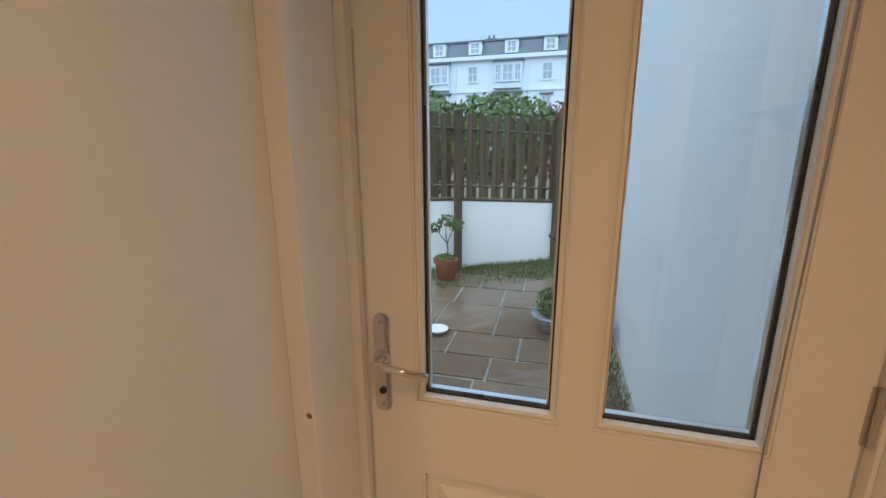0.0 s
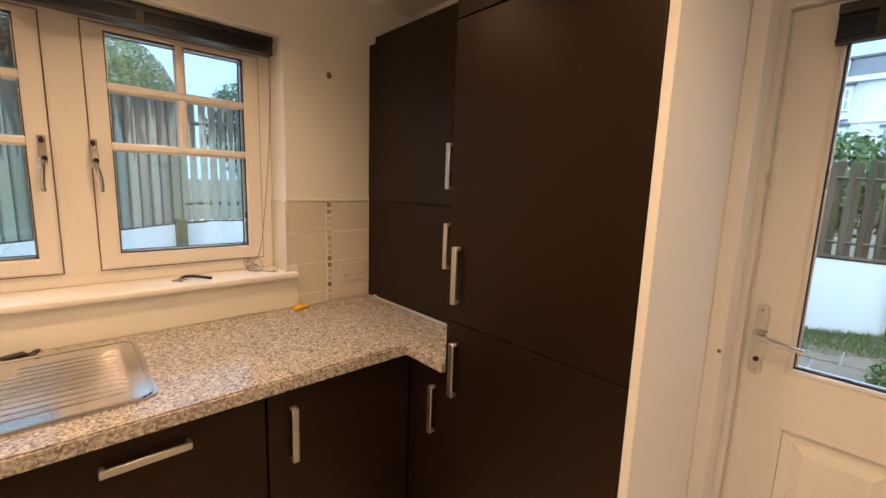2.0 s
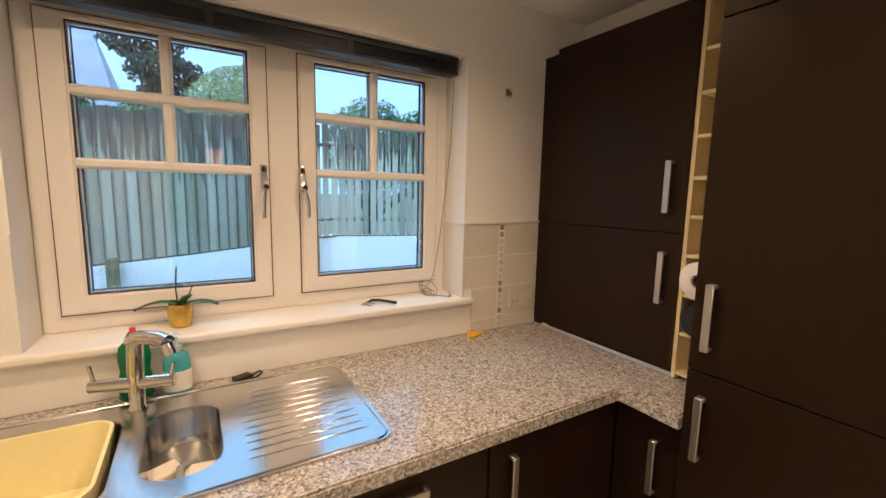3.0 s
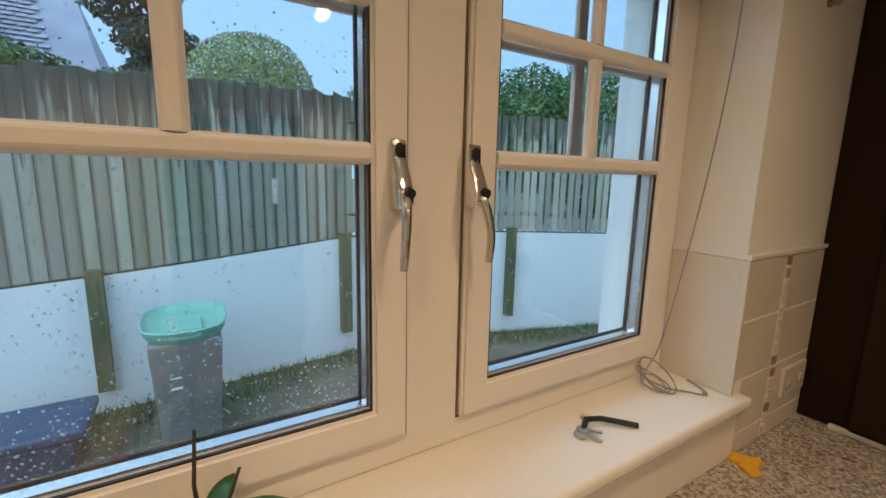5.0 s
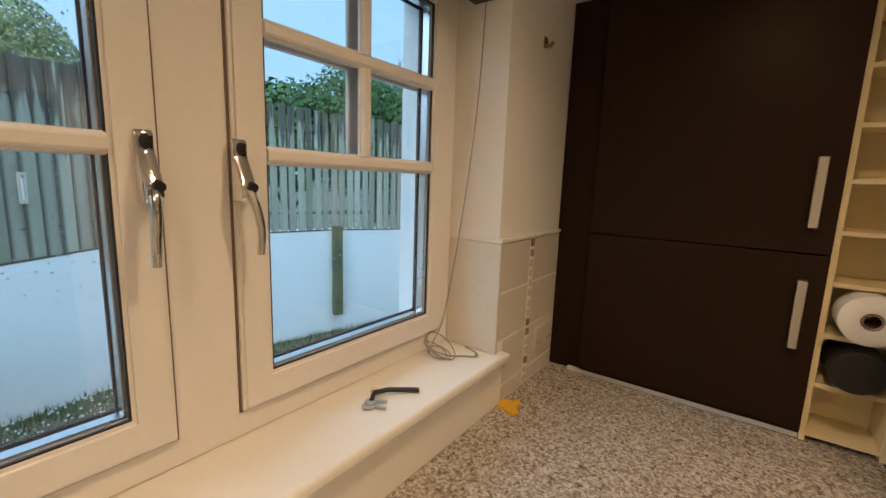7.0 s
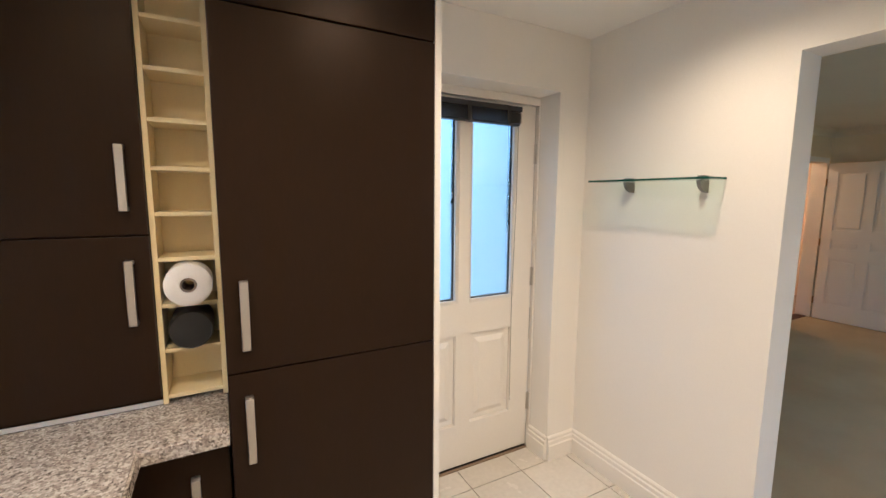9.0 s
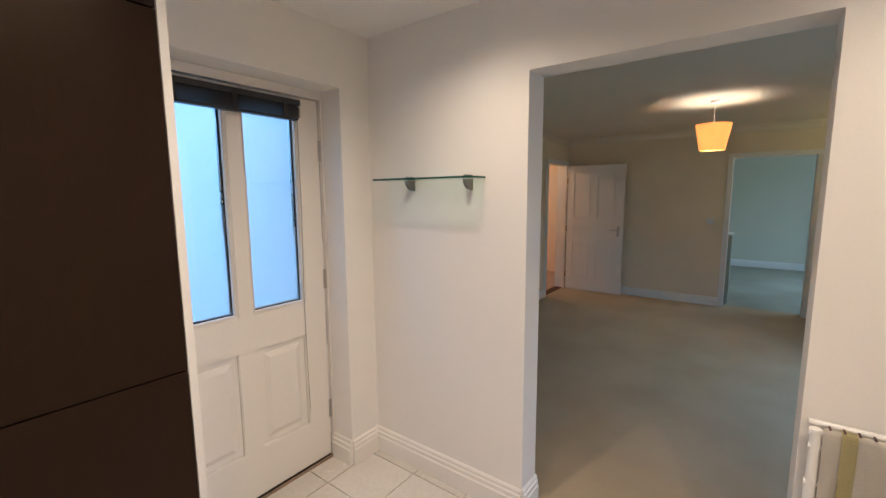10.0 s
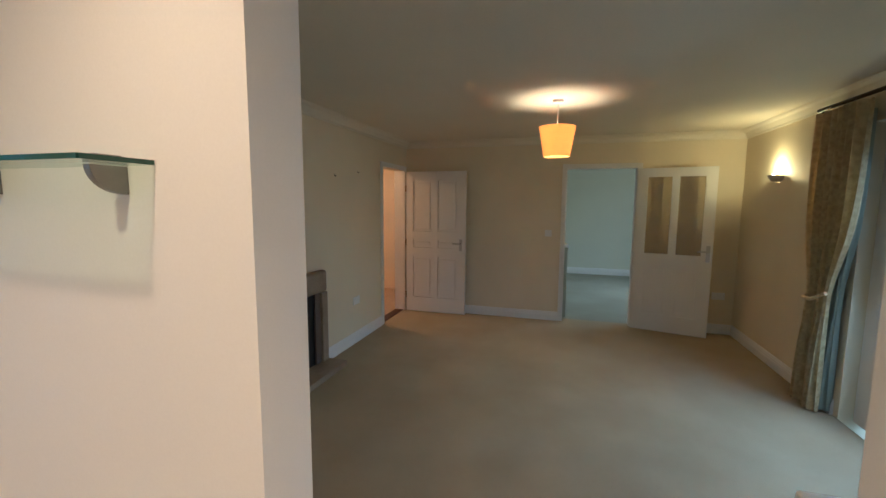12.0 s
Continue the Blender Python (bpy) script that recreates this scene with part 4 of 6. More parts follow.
ROWS_Z = (0.914, 0.968, 1.118, 1.268, 1.418)
for za, zb in zip(ROWS_Z, ROWS_Z[1:]):
    if za > 1.09:
        wall_tile(WIN[1] + 0.002, 0.240, za, zb)
    else:
        wall_tile(WIN[1] + 0.042 if za > 0.95 else 0.09, 0.240, za, zb)
    wall_tile(0.270, 0.4845, za, zb)
structure("trim_sill_upstand", box(WX + 0.007, WX + 0.0105, SY + 0.001, 0.086, 0.9135, 1.0565, 0.001), GLOSSWHITE, "cream band between the sill and the worktop", "trim")
for za, zb in ((1.058, 1.118), (1.118, 1.268), (1.268, 1.418)):
    for k in range(4):
        y1 = WIN[0] - 0.053 - 0.2 * k
        wall_tile(y1 - 0.2, y1, za, zb)
mos = [mesh_from("mosaic_piece", box(0, 0.0075, -0.5, 0.5, -0.5, 0.5), mm) for mm in (MOSAIC, MOSAIC_PALE)]
for k in range(15):
    zc = 0.932 + 0.0335 * k
    piece("mosaic_piece", mos[0 if k in (2, 5, 6, 13, 14) else 1], splash, (WX + 0.0035, 0.255, zc), (1, 0.020, 0.022))
single("trim_tile_cap", join(box(WX + 0.0005, WX + 0.013, WIN[1] - 0.002, 0.488, 1.4185, 1.430, 0.004), box(-1.944, WX + 0.013, WIN[1] - 0.006, WIN[1] - 0.0015, 1.418, 1.430, 0.002)), GLOSSWHITE, "white edge trim over the wall tiles", "trim", "structure")
structure("trim_reveal_tile", join(box(-1.943, WX + 0.003, WIN[1] - 0.0075, WIN[1] - 0.0015, 1.0875, 1.417, 0.001), box(WX - 0.001, WX + 0.012, WIN[1] - 0.010, WIN[1] + 0.0018, 1.088, 1.417, 0.003)), TILE, "pale tile on the window reveal", "trim")

# ---- floor tiles ----
ft = mesh_from("floor_tile", box(-0.5, 0.5, -0.5, 0.5, -0.0055, 0.0, 0.0015, 1), FLOORTILE)
for i in range(10):
    for j in range(11):
        x0, x1 = -2.05 + 0.33 * i, -2.05 + 0.33 * (i + 1)
        y0, y1 = -2.57 + 0.33 * j, -2.57 + 0.33 * (j + 1)
        x0, x1, y0, y1 = max(x0, -1.14), min(x1, EX0 - 0.002), max(y0, SY + 0.002), min(y1, 0.895)
        if x1 - x0 > 0.03 and y1 - y0 > 0.03 and not (y0 > 0.72 and x1 < -0.1):
            piece("floor_tile", ft, floor, ((x0 + x1) / 2, (y0 + y1) / 2, 0.0), (x1 - x0 - 0.005, y1 - y0 - 0.005, 1))

# ---- fittings on the kitchen walls ----


def plate_x(name, label, category, x, y0, y1, z0, z1, out, rockers, mat=WHITE):
    t = thing(name, label, category, (x, (y0 + y1) / 2, z0))
    lo, hi = sorted((x + out * 0.0005, x + out * 0.010))
    part("plate", box(lo, hi, y0, y1, z0, z1, 0.003, 2), mat, t)
    for k in range(rockers):
        yc = y0 + (y1 - y0) * (k + 0.5) / rockers
        lo, hi = sorted((x + out * 0.009, x + out * 0.013))
        part("rocker", box(lo, hi, yc - 0.006, yc + 0.006, (z0 + z1) / 2 - 0.012, (z0 + z1) / 2 + 0.012, 0.002, 1), mat, t)
    return t


sock = plate_x("double_socket", "cream double wall socket over the worktop", "socket", WX + 0.0085, 0.312, 0.458, 1.010, 1.096, 1, 2, TILE)
for yc in (0.348, 0.422):
    for dy2, dz2 in ((0, 0.018), (-0.011, -0.004), (0.011, -0.004)):
        part("slot", box(WX + 0.0185, WX + 0.0192, yc + dy2 - 0.003, yc + dy2 + 0.003, 1.04 + dz2 - 0.003, 1.04 + dz2 + 0.003), BLACK, sock)
plate_x("light_switch", "white light switch beside the opening", "switch", EX0, -1.538, -1.450, 1.128, 1.214, -1, 1)
hook = thing("wall_hook", "small brown hook on the wall by the window", "hook", (WX, 0.262, 1.995))
part("plate", box(WX + 0.0003, WX + 0.006, 0.253, 0.271, 1.998, 2.028, 0.002), BRASS, hook)
part("peg", tube([(WX + 0.004, 0.262, 2.005), (WX + 0.02, 0.262, 2.0), (WX + 0.026, 0.262, 2.012)], 0.005, 8), BRASS, hook)
single("filler_screw", lathe((0, 0, 0), [(0.002, 0), (0.006, 0.001), (0.004, 0.003)], 10), BRASS, "small screw in the door trim", "screw", base=(0, 0, 0)).matrix_basis = pose(-0.172, NY - 0.0285, 1.050, 90)

shelf = thing("glass_shelf", "clear glass shelf with two metal brackets", "shelf", (0.92, 0.30, 1.622))
pane = part("glass_plate", box(0.858, EX0 - 0.002, -0.016, 0.592, 1.6235, 1.6325), SHELFGLASS, shelf)
for a in ((0.8555, 0.8578, -0.0165, 0.5925), (0.858, EX0 - 0.002, -0.0183, -0.0162), (0.858, EX0 - 0.002, 0.5922, 0.5943)):
    part("polished_edge", box(*a, 1.6235, 1.6325), SHELFEDGE, shelf, "dark green polished edge")
for yy in (0.058, 0.418):
    bm = bmesh.new()
    prof = [(EX0 - 0.001, 1.622)] + [(EX0 - 0.001 - 0.066 * math.cos(radians(a)), 1.622 - 0.052 * math.sin(radians(a))) for a in range(0, 91, 10)]
    vs = [[bm.verts.new((x, yy + s * 0.008, z)) for x, z in prof] for s in (-1, 1)]
    bm.faces.new(vs[0])
    bm.faces.new(vs[1][::-1])
    for k in range(len(prof)):
        bm.faces.new((vs[0][k], vs[1][k], vs[1][(k + 1) % len(prof)], vs[0][(k + 1) % len(prof)]))
    bmesh.ops.recalc_face_normals(bm, faces=bm.faces)
    part("bracket", join(bm, box(0.925, 0.975, yy - 0.010, yy + 0.010, 1.6330, 1.6415, 0.003)), BRACKET, shelf)

rail = thing("towel_radiator", "white towel rail radiator beside the opening", "radiator", (0.93, -1.550, 0.12))
for yy in (-1.225, -1.850):
    part("upright", cyl((0.925, yy, 0.15), (0.925, yy, 0.8370), 0.015, n=14), WHITE, rail)
    part("wall_bracket", cyl((0.925, yy - 0.02, 0.80), (EX0 - 0.001, yy - 0.02, 0.80), 0.012, n=12), WHITE, rail)
for zz in (0.30, 0.42, 0.54, 0.66, 0.78, 0.8270):
    part("bar", cyl((0.925, -1.208, zz), (0.925, -1.870, zz), 0.011, n=14), WHITE, rail)
part("back_bar", cyl((0.955, -1.208, 0.8430), (0.955, -1.870, 0.8430), 0.010, n=14), WHITE, rail)


def cloth(y0, y1, zt, zb, xf, xb, waves=4, depth=0.006):
    """A cloth hung over a bar: down in front at xf and behind at xb."""
    bm = bmesh.new()
    ny = 40
    path = [(xf, zb + (zt - 0.012 - zb) * k / 10) for k in range(11)] + [(xf + 0.004, zt - 0.004), ((xf + xb) / 2, zt), (xb - 0.004, zt - 0.004)] + [(xb, zt - 0.012 - 0.25 * k / 6) for k in range(7)]
    grid = []
    for i in range(ny + 1):
        u = i / ny
        row = []
        for k, (x, z) in enumerate(path):
            drop = max(0.0, min(1.0, (zt - z) / 0.25))
            row.append(bm.verts.new((x + depth * drop * math.sin(u * waves * 6.28 + k * 0.15), y0 + (y1 - y0) * u, z)))
        grid.append(row)
    for a, b in zip(grid, grid[1:]):
        for k in range(len(path) - 1):
            bm.faces.new((a[k], b[k], b[k + 1], a[k + 1]))
    bmesh.ops.solidify(bm, geom=bm.faces[:], thickness=0.002)
    return soft(bm)


towel = thing("tea_towel", "cream tea towel with yellow and brown stripes on the rail", "tea towel", (0.91, -1.380, 0.45))
part("cloth", cloth(-1.510, -1.240, 0.8450, 0.44, 0.908, 0.942), TOWEL, towel)
part("yellow_stripe", cloth(-1.315, -1.280, 0.8475, 0.43, 0.9045, 0.944, 0.5), TOWELY, towel, "pale yellow woven stripe")
for k in range(8):
    yk = -1.255 - 0.032 * k
    part("stitch", box(0.912, 0.940, yk - 0.003, yk + 0.003, 0.8465, 0.8495, 0.001, 1), TOWELB, towel, "dark brown stitch")
towel2 = thing("tea_towel", "brown and cream checked tea towel on the rail", "tea towel", (0.91, -1.650, 0.45))
part("cloth", cloth(-1.790, -1.525, 0.8450, 0.45, 0.908, 0.942, 3), TOWEL, towel2)
for k in range(5):
    yk = -1.545 - 0.052 * k
    part("stripe", cloth(yk - 0.012, yk, 0.8475, 0.44, 0.9045, 0.944, 0.3), TOWELB, towel2, "dark brown woven stripe")

# ---- things at the sink ----
tap = thing("kitchen_tap", "chrome bridge mixer tap with a short spout", "tap", (-1.645, -1.155, 0.918))
part("base", lathe((-1.645, -1.155, 0.9187), [(0.026, 0), (0.026, 0.006), (0.020, 0.012), (0.019, 0.09), (0.021, 0.10), (0.021, 0.125)], 24), CHROME, tap)
part("crossbar", join(cyl((-1.675, -1.265, 0.995), (-1.622, -1.06, 0.995), 0.0185, n=20, bev=0.003)), CHROME, tap)
for p, q in (((-1.672, -1.252, 1.0), (-1.676, -1.262, 1.055)), ((-1.626, -1.072, 1.0), (-1.620, -1.062, 1.048))):
    part("lever", join(cyl(p, q, 0.006, 0.005, n=12)), CHROME, tap)
part("column", cyl((-1.645, -1.155, 1.02), (-1.640, -1.150, 1.14), 0.021, n=24, bev=0.003), CHROME, tap)
part("spout", join(tube([(-1.648, -1.160, 1.118), (-1.62, -1.135, 1.136), (-1.57, -1.09, 1.140), (-1.545, -1.068, 1.134)], 0.020, 16), cyl((-1.548, -1.071, 1.128), (-1.536, -1.060, 1.100), 0.019, 0.017, n=20)), CHROME, tap)

green = thing("washing_up_bottle", "green washing-up liquid bottle with a red cap", "bottle", (-1.735, -1.165, 0.9135))
part("bottle", lathe((-1.735, -1.165, 0.9135), [(0.030, 0), (0.035, 0.008), (0.036, 0.06), (0.030, 0.09), (0.034, 0.13), (0.030, 0.165), (0.014, 0.185)], 28, (0.75, 1.25)), GREENB, green)
part("label", lathe((-1.735, -1.165, 0.945), [(0.0362, 0), (0.0372, 0.006), (0.0355, 0.034)], 28, (0.76, 1.26)), LABEL, green)
part("cap", lathe((-1.735, -1.165, 1.0985), [(0.013, 0), (0.016, 0.004), (0.014, 0.02), (0.008, 0.026), (0.008, 0.036)], 20), RED, green)
soap = thing("soap_dispenser", "clear blue soap bottle with a pump and white label", "soap dispenser", (-1.715, -1.058, 0.9135))
part("bottle", lathe((-1.715, -1.058, 0.9135), [(0.030, 0), (0.034, 0.006), (0.034, 0.105), (0.028, 0.125), (0.013, 0.138)], 28, (0.8, 1.1)), AQUA, soap)
part("label", lathe((-1.715, -1.058, 0.928), [(0.0346, 0), (0.0348, 0.004), (0.0346, 0.062)], 28, (0.805, 1.105)), LABEL, soap)
part("collar", lathe((-1.715, -1.058, 1.0515), [(0.014, 0), (0.016, 0.003), (0.015, 0.018), (0.006, 0.021), (0.005, 0.045)], 20), CLEAR, soap)
part("pump_head", join(box(-1.724, -1.680, -1.066, -1.050, 1.094, 1.106, 0.004, 2)), CLEAR, soap)
fob = thing("car_key", "black car key fob lying by the sink", "car key", (-1.725, -0.86, 0.9125))
part("fob", moved(box(-0.018, 0.018, -0.03, 0.03, 0, 0.014, 0.006, 3), pose(-1.725, -0.875, 0.9128, 0, 0, 25)), BLACK, fob)
part("fob_ring", moved(tube([(0.017 * math.cos(a), 0.017 * math.sin(a), 0.01 + 0.008 * math.sin(a)) for a in np.linspace(0, 6.283, 22)], 0.0035, 8), pose(-1.718, -0.832, 0.9128)), BLACK, fob)
sp = thing("yellow_cloth", "bright yellow folded scrap of sponge on the worktop", "sponge", (-1.728, 0.082, 0.9125))
for p, r, s in (((-1.735, 0.088), 12, (0.030, 0.042)), ((-1.712, 0.062), -28, (0.020, 0.030)), ((-1.722, 0.108), 55, (0.016, 0.022))):
    part("flap", moved(box(-s[0], s[0], -s[1] / 2, s[1] / 2, 0, 0.011, 0.004, 2), pose(p[0], p[1], 0.9128, 3, -4, r)), YELLOW, sp)
tub = thing("washing_up_bowl", "primrose yellow plastic washing-up bowl in the sink", "washing-up bowl", (-1.41, -1.41, 0.76))
tub_out = rounded(-1.592, -1.235, -1.632, -1.196, 0.055, 7)
tub_in = rounded(-1.584, -1.243, -1.624, -1.204, 0.05, 7)
tb = bmesh.new()
trs = [[tb.verts.new((-1.41 + (x + 1.41) * s, -1.41 + (y + 1.41) * s, z)) for x, y in o] for o, s, z in ((tub_out, 0.88, 0.762), (tub_out, 0.97, 0.90), (tub_out, 1.0, 0.925), (tub_out, 1.0, 0.931), (tub_in, 1.0, 0.931), (tub_in, 0.97, 0.90), (tub_in, 0.88, 0.768))]
for a, b in zip(trs, trs[1:]):
    for k in range(len(a)):
        tb.faces.new((a[k], a[(k + 1) % len(a)], b[(k + 1) % len(a)], b[k]))
tb.faces.new(trs[0][::-1])
tb.faces.new(trs[-1])
part("bowl", soft(tb), TUB, tub)
for k, (p, r, s) in enumerate((((-1.41, -1.085), 20, (0.030, 0.036)), ((-1.345, -1.005), -15, (0.060, 0.045)), ((-1.315, -1.095), 50, (0.036, 0.05)))):
    single("dish_sponge", moved(box(-s[0], s[0], -s[1], s[1], 0, 0.025, 0.007, 2), pose(p[0], p[1], 0.823, 3, -3 * k, r)), SPONGE, "cream scouring sponge in the small sink bowl", "sponge", group="sponges in the sink")
single("dish_brush", tube([(-1.44, -1.02, 0.832), (-1.38, -1.05, 0.858), (-1.32, -1.05, 0.862), (-1.28, -1.04, 0.858)], 0.009, 10), CORD, "grey dish brush handle lying in the small bowl", "brush")

# ---- things on the window sill ----
SILL = 1.0865
pot = thing("orchid", "orchid in a gold pot, leaves and bare stems", "houseplant", (-1.86, -1.045, SILL))
part("pot", lathe((-1.86, -1.045, SILL), [(0.024, 0), (0.030, 0.003), (0.036, 0.03), (0.038, 0.055), (0.034, 0.078), (0.031, 0.078), (0.033, 0.055), (0.028, 0.05)], 28), GOLD, pot, "shiny gold ceramic pot")


def leaf_blade(p, heading, length, width, rise, droop):
    bm = bmesh.new()
    d, s = Vector((math.cos(heading), math.sin(heading), 0)), Vector((-math.sin(heading), math.cos(heading), 0))
    rows = []
    for k in range(9):
        u = k / 8
        w = width * math.sin(math.pi * min(1, 0.08 + 0.92 * u)) ** 0.7 * (1 if k < 8 else 0.1)
        c = Vector(p) + d * (length * u) + Vector((0, 0, rise * u - droop * u * u))
        rows.append([bm.verts.new(c - s * w + Vector((0, 0, 0.006))), bm.verts.new(c), bm.verts.new(c + s * w + Vector((0, 0, 0.006)))])
    for a, b in zip(rows, rows[1:]):
        bm.faces.new((a[0], b[0], b[1], a[1]))
        bm.faces.new((a[1], b[1], b[2], a[2]))
    bmesh.ops.solidify(bm, geom=bm.faces[:], thickness=0.0025)
    return soft(bm)


for hd, ln, wd, rs, dr in ((-1.9, 0.14, 0.022, 0.06, 0.075), (1.25, 0.12, 0.026, 0.05, 0.05), (0.6, 0.06, 0.014, 0.06, 0.02), (2.6, 0.07, 0.016, 0.05, 0.03), (-0.5, 0.05, 0.012, 0.05, 0.02)):
    part("leaf", leaf_blade((-1.86, -1.045, SILL + 0.068), hd, ln, wd, rs, dr), LEAF, pot)
part("stem", tube([(-1.865, -1.05, SILL + 0.06), (-1.868, -1.055, SILL + 0.13), (-1.872, -1.05, SILL + 0.2)], 0.003, 8, 0.002), STEM, pot, "dry bare stem")
part("stem", tube([(-1.855, -1.04, SILL + 0.06), (-1.86, -1.02, SILL + 0.10), (-1.868, -1.005, SILL + 0.135)], 0.003, 8, 0.002), STEM, pot, "dry bare stem")

keys = thing("keys", "small bunch of keys with a black strap on the sill", "keys", (-1.815, -0.345, SILL))
part("strap", tube([(-1.842, -0.385, SILL + 0.006), (-1.858, -0.36, SILL + 0.012), (-1.845, -0.33, SILL + 0.012), (-1.815, -0.295, SILL + 0.008), (-1.795, -0.275, SILL + 0.006)], 0.006, 8), BLACK, keys)
part("key", join(moved(lathe((0, 0, 0), [(0.004, 0), (0.014, 0), (0.014, 0.003), (0.004, 0.003)], 18), pose(-1.835, -0.40, SILL + 0.003)), moved(box(0, 0.036, -0.004, 0.004, 0, 0.0025), pose(-1.832, -0.395, SILL + 0.003, 0, 0, 20))), SATIN, keys)
part("key", join(moved(lathe((0, 0, 0), [(0.004, 0), (0.012, 0), (0.012, 0.003), (0.004, 0.003)], 18), pose(-1.842, -0.388, SILL + 0.006)), moved(box(0, 0.034, -0.004, 0.004, 0, 0.0025), pose(-1.84, -0.385, SILL + 0.0065, 0, 0, 40))), SATIN, keys)
part("tag", moved(box(-0.009, 0.009, -0.006, 0.006, 0, 0.012, 0.003), pose(-1.872, -0.345, SILL + 0.001, 0, 0, 30)), SPONGE, keys)

cable = thing("blind_cord", "thin grey cord hanging from the blind, coiled on the sill", "cord", (-1.88, -0.06, SILL))
part("drop", tube(bent([(-1.835, 0.012, 2.07), (-1.845, 0.008, 1.8), (-1.870, -0.006, 1.5), (-1.905, -0.03, 1.2), (-1.916, -0.065, 1.12), (-1.905, -0.10, SILL + 0.01)]), 0.0018, 6), CORD, cable)
coil = []
for k in range(110):
    a = k / 110 * 6.283 * 3.3
    g = 1 - 0.25 * math.sin(a * 0.31)
    coil.append((-1.888 + 0.040 * g * math.cos(a + 3.0), -0.085 + 0.030 * g * math.sin(a + 3.0) + 0.018 * k / 110, SILL + 0.004 + 0.026 * g * (1 - math.cos(a + 3.0)) * (0.55 + 0.45 * math.sin(a * 0.4 + 1))))
part("coil", tube(coil, 0.0018, 6), CORD, cable)
part("tail", tube(bent([coil[-1], (-1.86, -0.06, SILL + 0.003), (-1.83, -0.035, SILL + 0.003), (-1.80, -0.015, SILL + 0.003), (-1.80, 0.0, SILL + 0.003), (-1.825, 0.015, SILL + 0.004), (-1.86, 0.022, SILL + 0.006)]), 0.0022, 6), CORD, cable)
part("toggle", lathe((-1.800, -0.010, SILL + 0.001), [(0.003, 0), (0.006, 0.003), (0.003, 0.010)], 10), CORD, cable)

# ---- living room ----
pend = thing("pendant_lamp", "lit orange fabric pendant shade on a white flex", "pendant lamp", (4.03, -0.66, 1.945))
PX, PY = 4.03, -0.66
part("ceiling_rose", lathe((PX, PY, 2.372), [(0.02, 0), (0.042, 0.006), (0.045, 0.0275)], 24), WHITE, pend)
part("flex", cyl((PX, PY, 2.14), (PX, PY, 2.374), 0.004, n=8), WHITE, pend)
shade = bmesh.new()
rr = [[shade.verts.new((PX + r * math.cos(2 * math.pi * k / 40), PY + r * math.sin(2 * math.pi * k / 40), z)) for k in range(40)] for r, z in ((0.104, 1.945), (0.148, 2.185), (0.146, 2.185), (0.102, 1.945))]
for a, b in zip(rr, rr[1:] + rr[:1]):
    for k in range(40):
        shade.faces.new((a[k], a[(k + 1) % 40], b[(k + 1) % 40], b[k]))
part("shade", soft(shade), SHADE, pend, "orange fabric shade, glowing")
part("bulb", lathe((PX, PY, 2.035), [(0.006, 0), (0.018, 0.008), (0.022, 0.025), (0.016, 0.042), (0.012, 0.055)], 20), BULB, pend)
part("lamp_holder", cyl((PX, PY, 2.085), (PX, PY, 2.145), 0.018, n=16), WHITE, pend)
lamp("pendant_bulb", "POINT", (PX, PY, 2.085), 16.0, (1.0, 0.71, 0.38), 0.045)

SX = 5.20
sconce = thing("wall_light", "half-bowl plaster wall light, lit, washing upwards", "wall light", (SX, LS, 1.78))
bm = bmesh.new()
prof = [(0.02, 1.775), (0.055, 1.785), (0.085, 1.81), (0.10, 1.845), (0.095, 1.845), (0.075, 1.815), (0.02, 1.80)]
rows = [[bm.verts.new((SX + r * math.cos(math.pi * k / 16), LS + 0.001 + r * math.sin(math.pi * k / 16), z)) for k in range(17)] for r, z in prof]
for a, b in zip(rows, rows[1:]):
    for k in range(16):
        bm.faces.new((a[k], a[k + 1], b[k + 1], b[k]))
part("bowl", soft(bm), PLASTER, sconce)
part("bulb", lathe((SX, LS + 0.045, 1.815), [(0.01, 0), (0.02, 0.01), (0.018, 0.035), (0.006, 0.045)], 14), BULB, sconce)
lamp("wall_light_bulb", "POINT", (SX, LS + 0.05, 1.875), 11.0, (1.0, 0.70, 0.26), 0.025)

hdoor = thing("door_2", "open cream six-panel hall door", "door", (5.91, 1.06, 0.0), kind="structure")


def inner_door(t, y0, y1, x, holes, fields, glazed, thick=0.04):
    """An open door leaf lying along y with its face at x, towards -x."""
    to = Matrix(((0, 0, 1, 0), (1, 0, 0, 0), (0, 1, 0, 0), (0, 0, 0, 1)))
    bm = sheet([(y0, 0.012), (y1, 0.012), (y1, 1.985), (y0, 1.985)], [[(a, c), (b, c), (b, d), (a, d)] for a, b, c, d in holes], -x - thick, -x, 0.004)
    bmesh.ops.transform(bm, matrix=Matrix.Diagonal((1, 1, -1, 1)), verts=bm.verts)
    bmesh.ops.recalc_face_normals(bm, faces=bm.faces)
    part("leaf", moved(bm, to), GLOSSWHITE, t)
    for k, (a, b, c, d) in enumerate(holes):
        if k in glazed:
            p = part("pane", box(x + 0.016, x + 0.022, a, b, c, d), FROST, t, "obscured glass pane")
            p.visible_shadow = False
        else:
            part("panel", box(x + 0.010, x + 0.03, a + 0.0005, b - 0.0005, c + 0.0005, d - 0.0005), GLOSSWHITE, t)
            part("raised_field", box(x + 0.003, x + 0.0098, a + 0.03, b - 0.03, c + 0.03, d - 0.03, 0.004, 1), GLOSSWHITE, t)


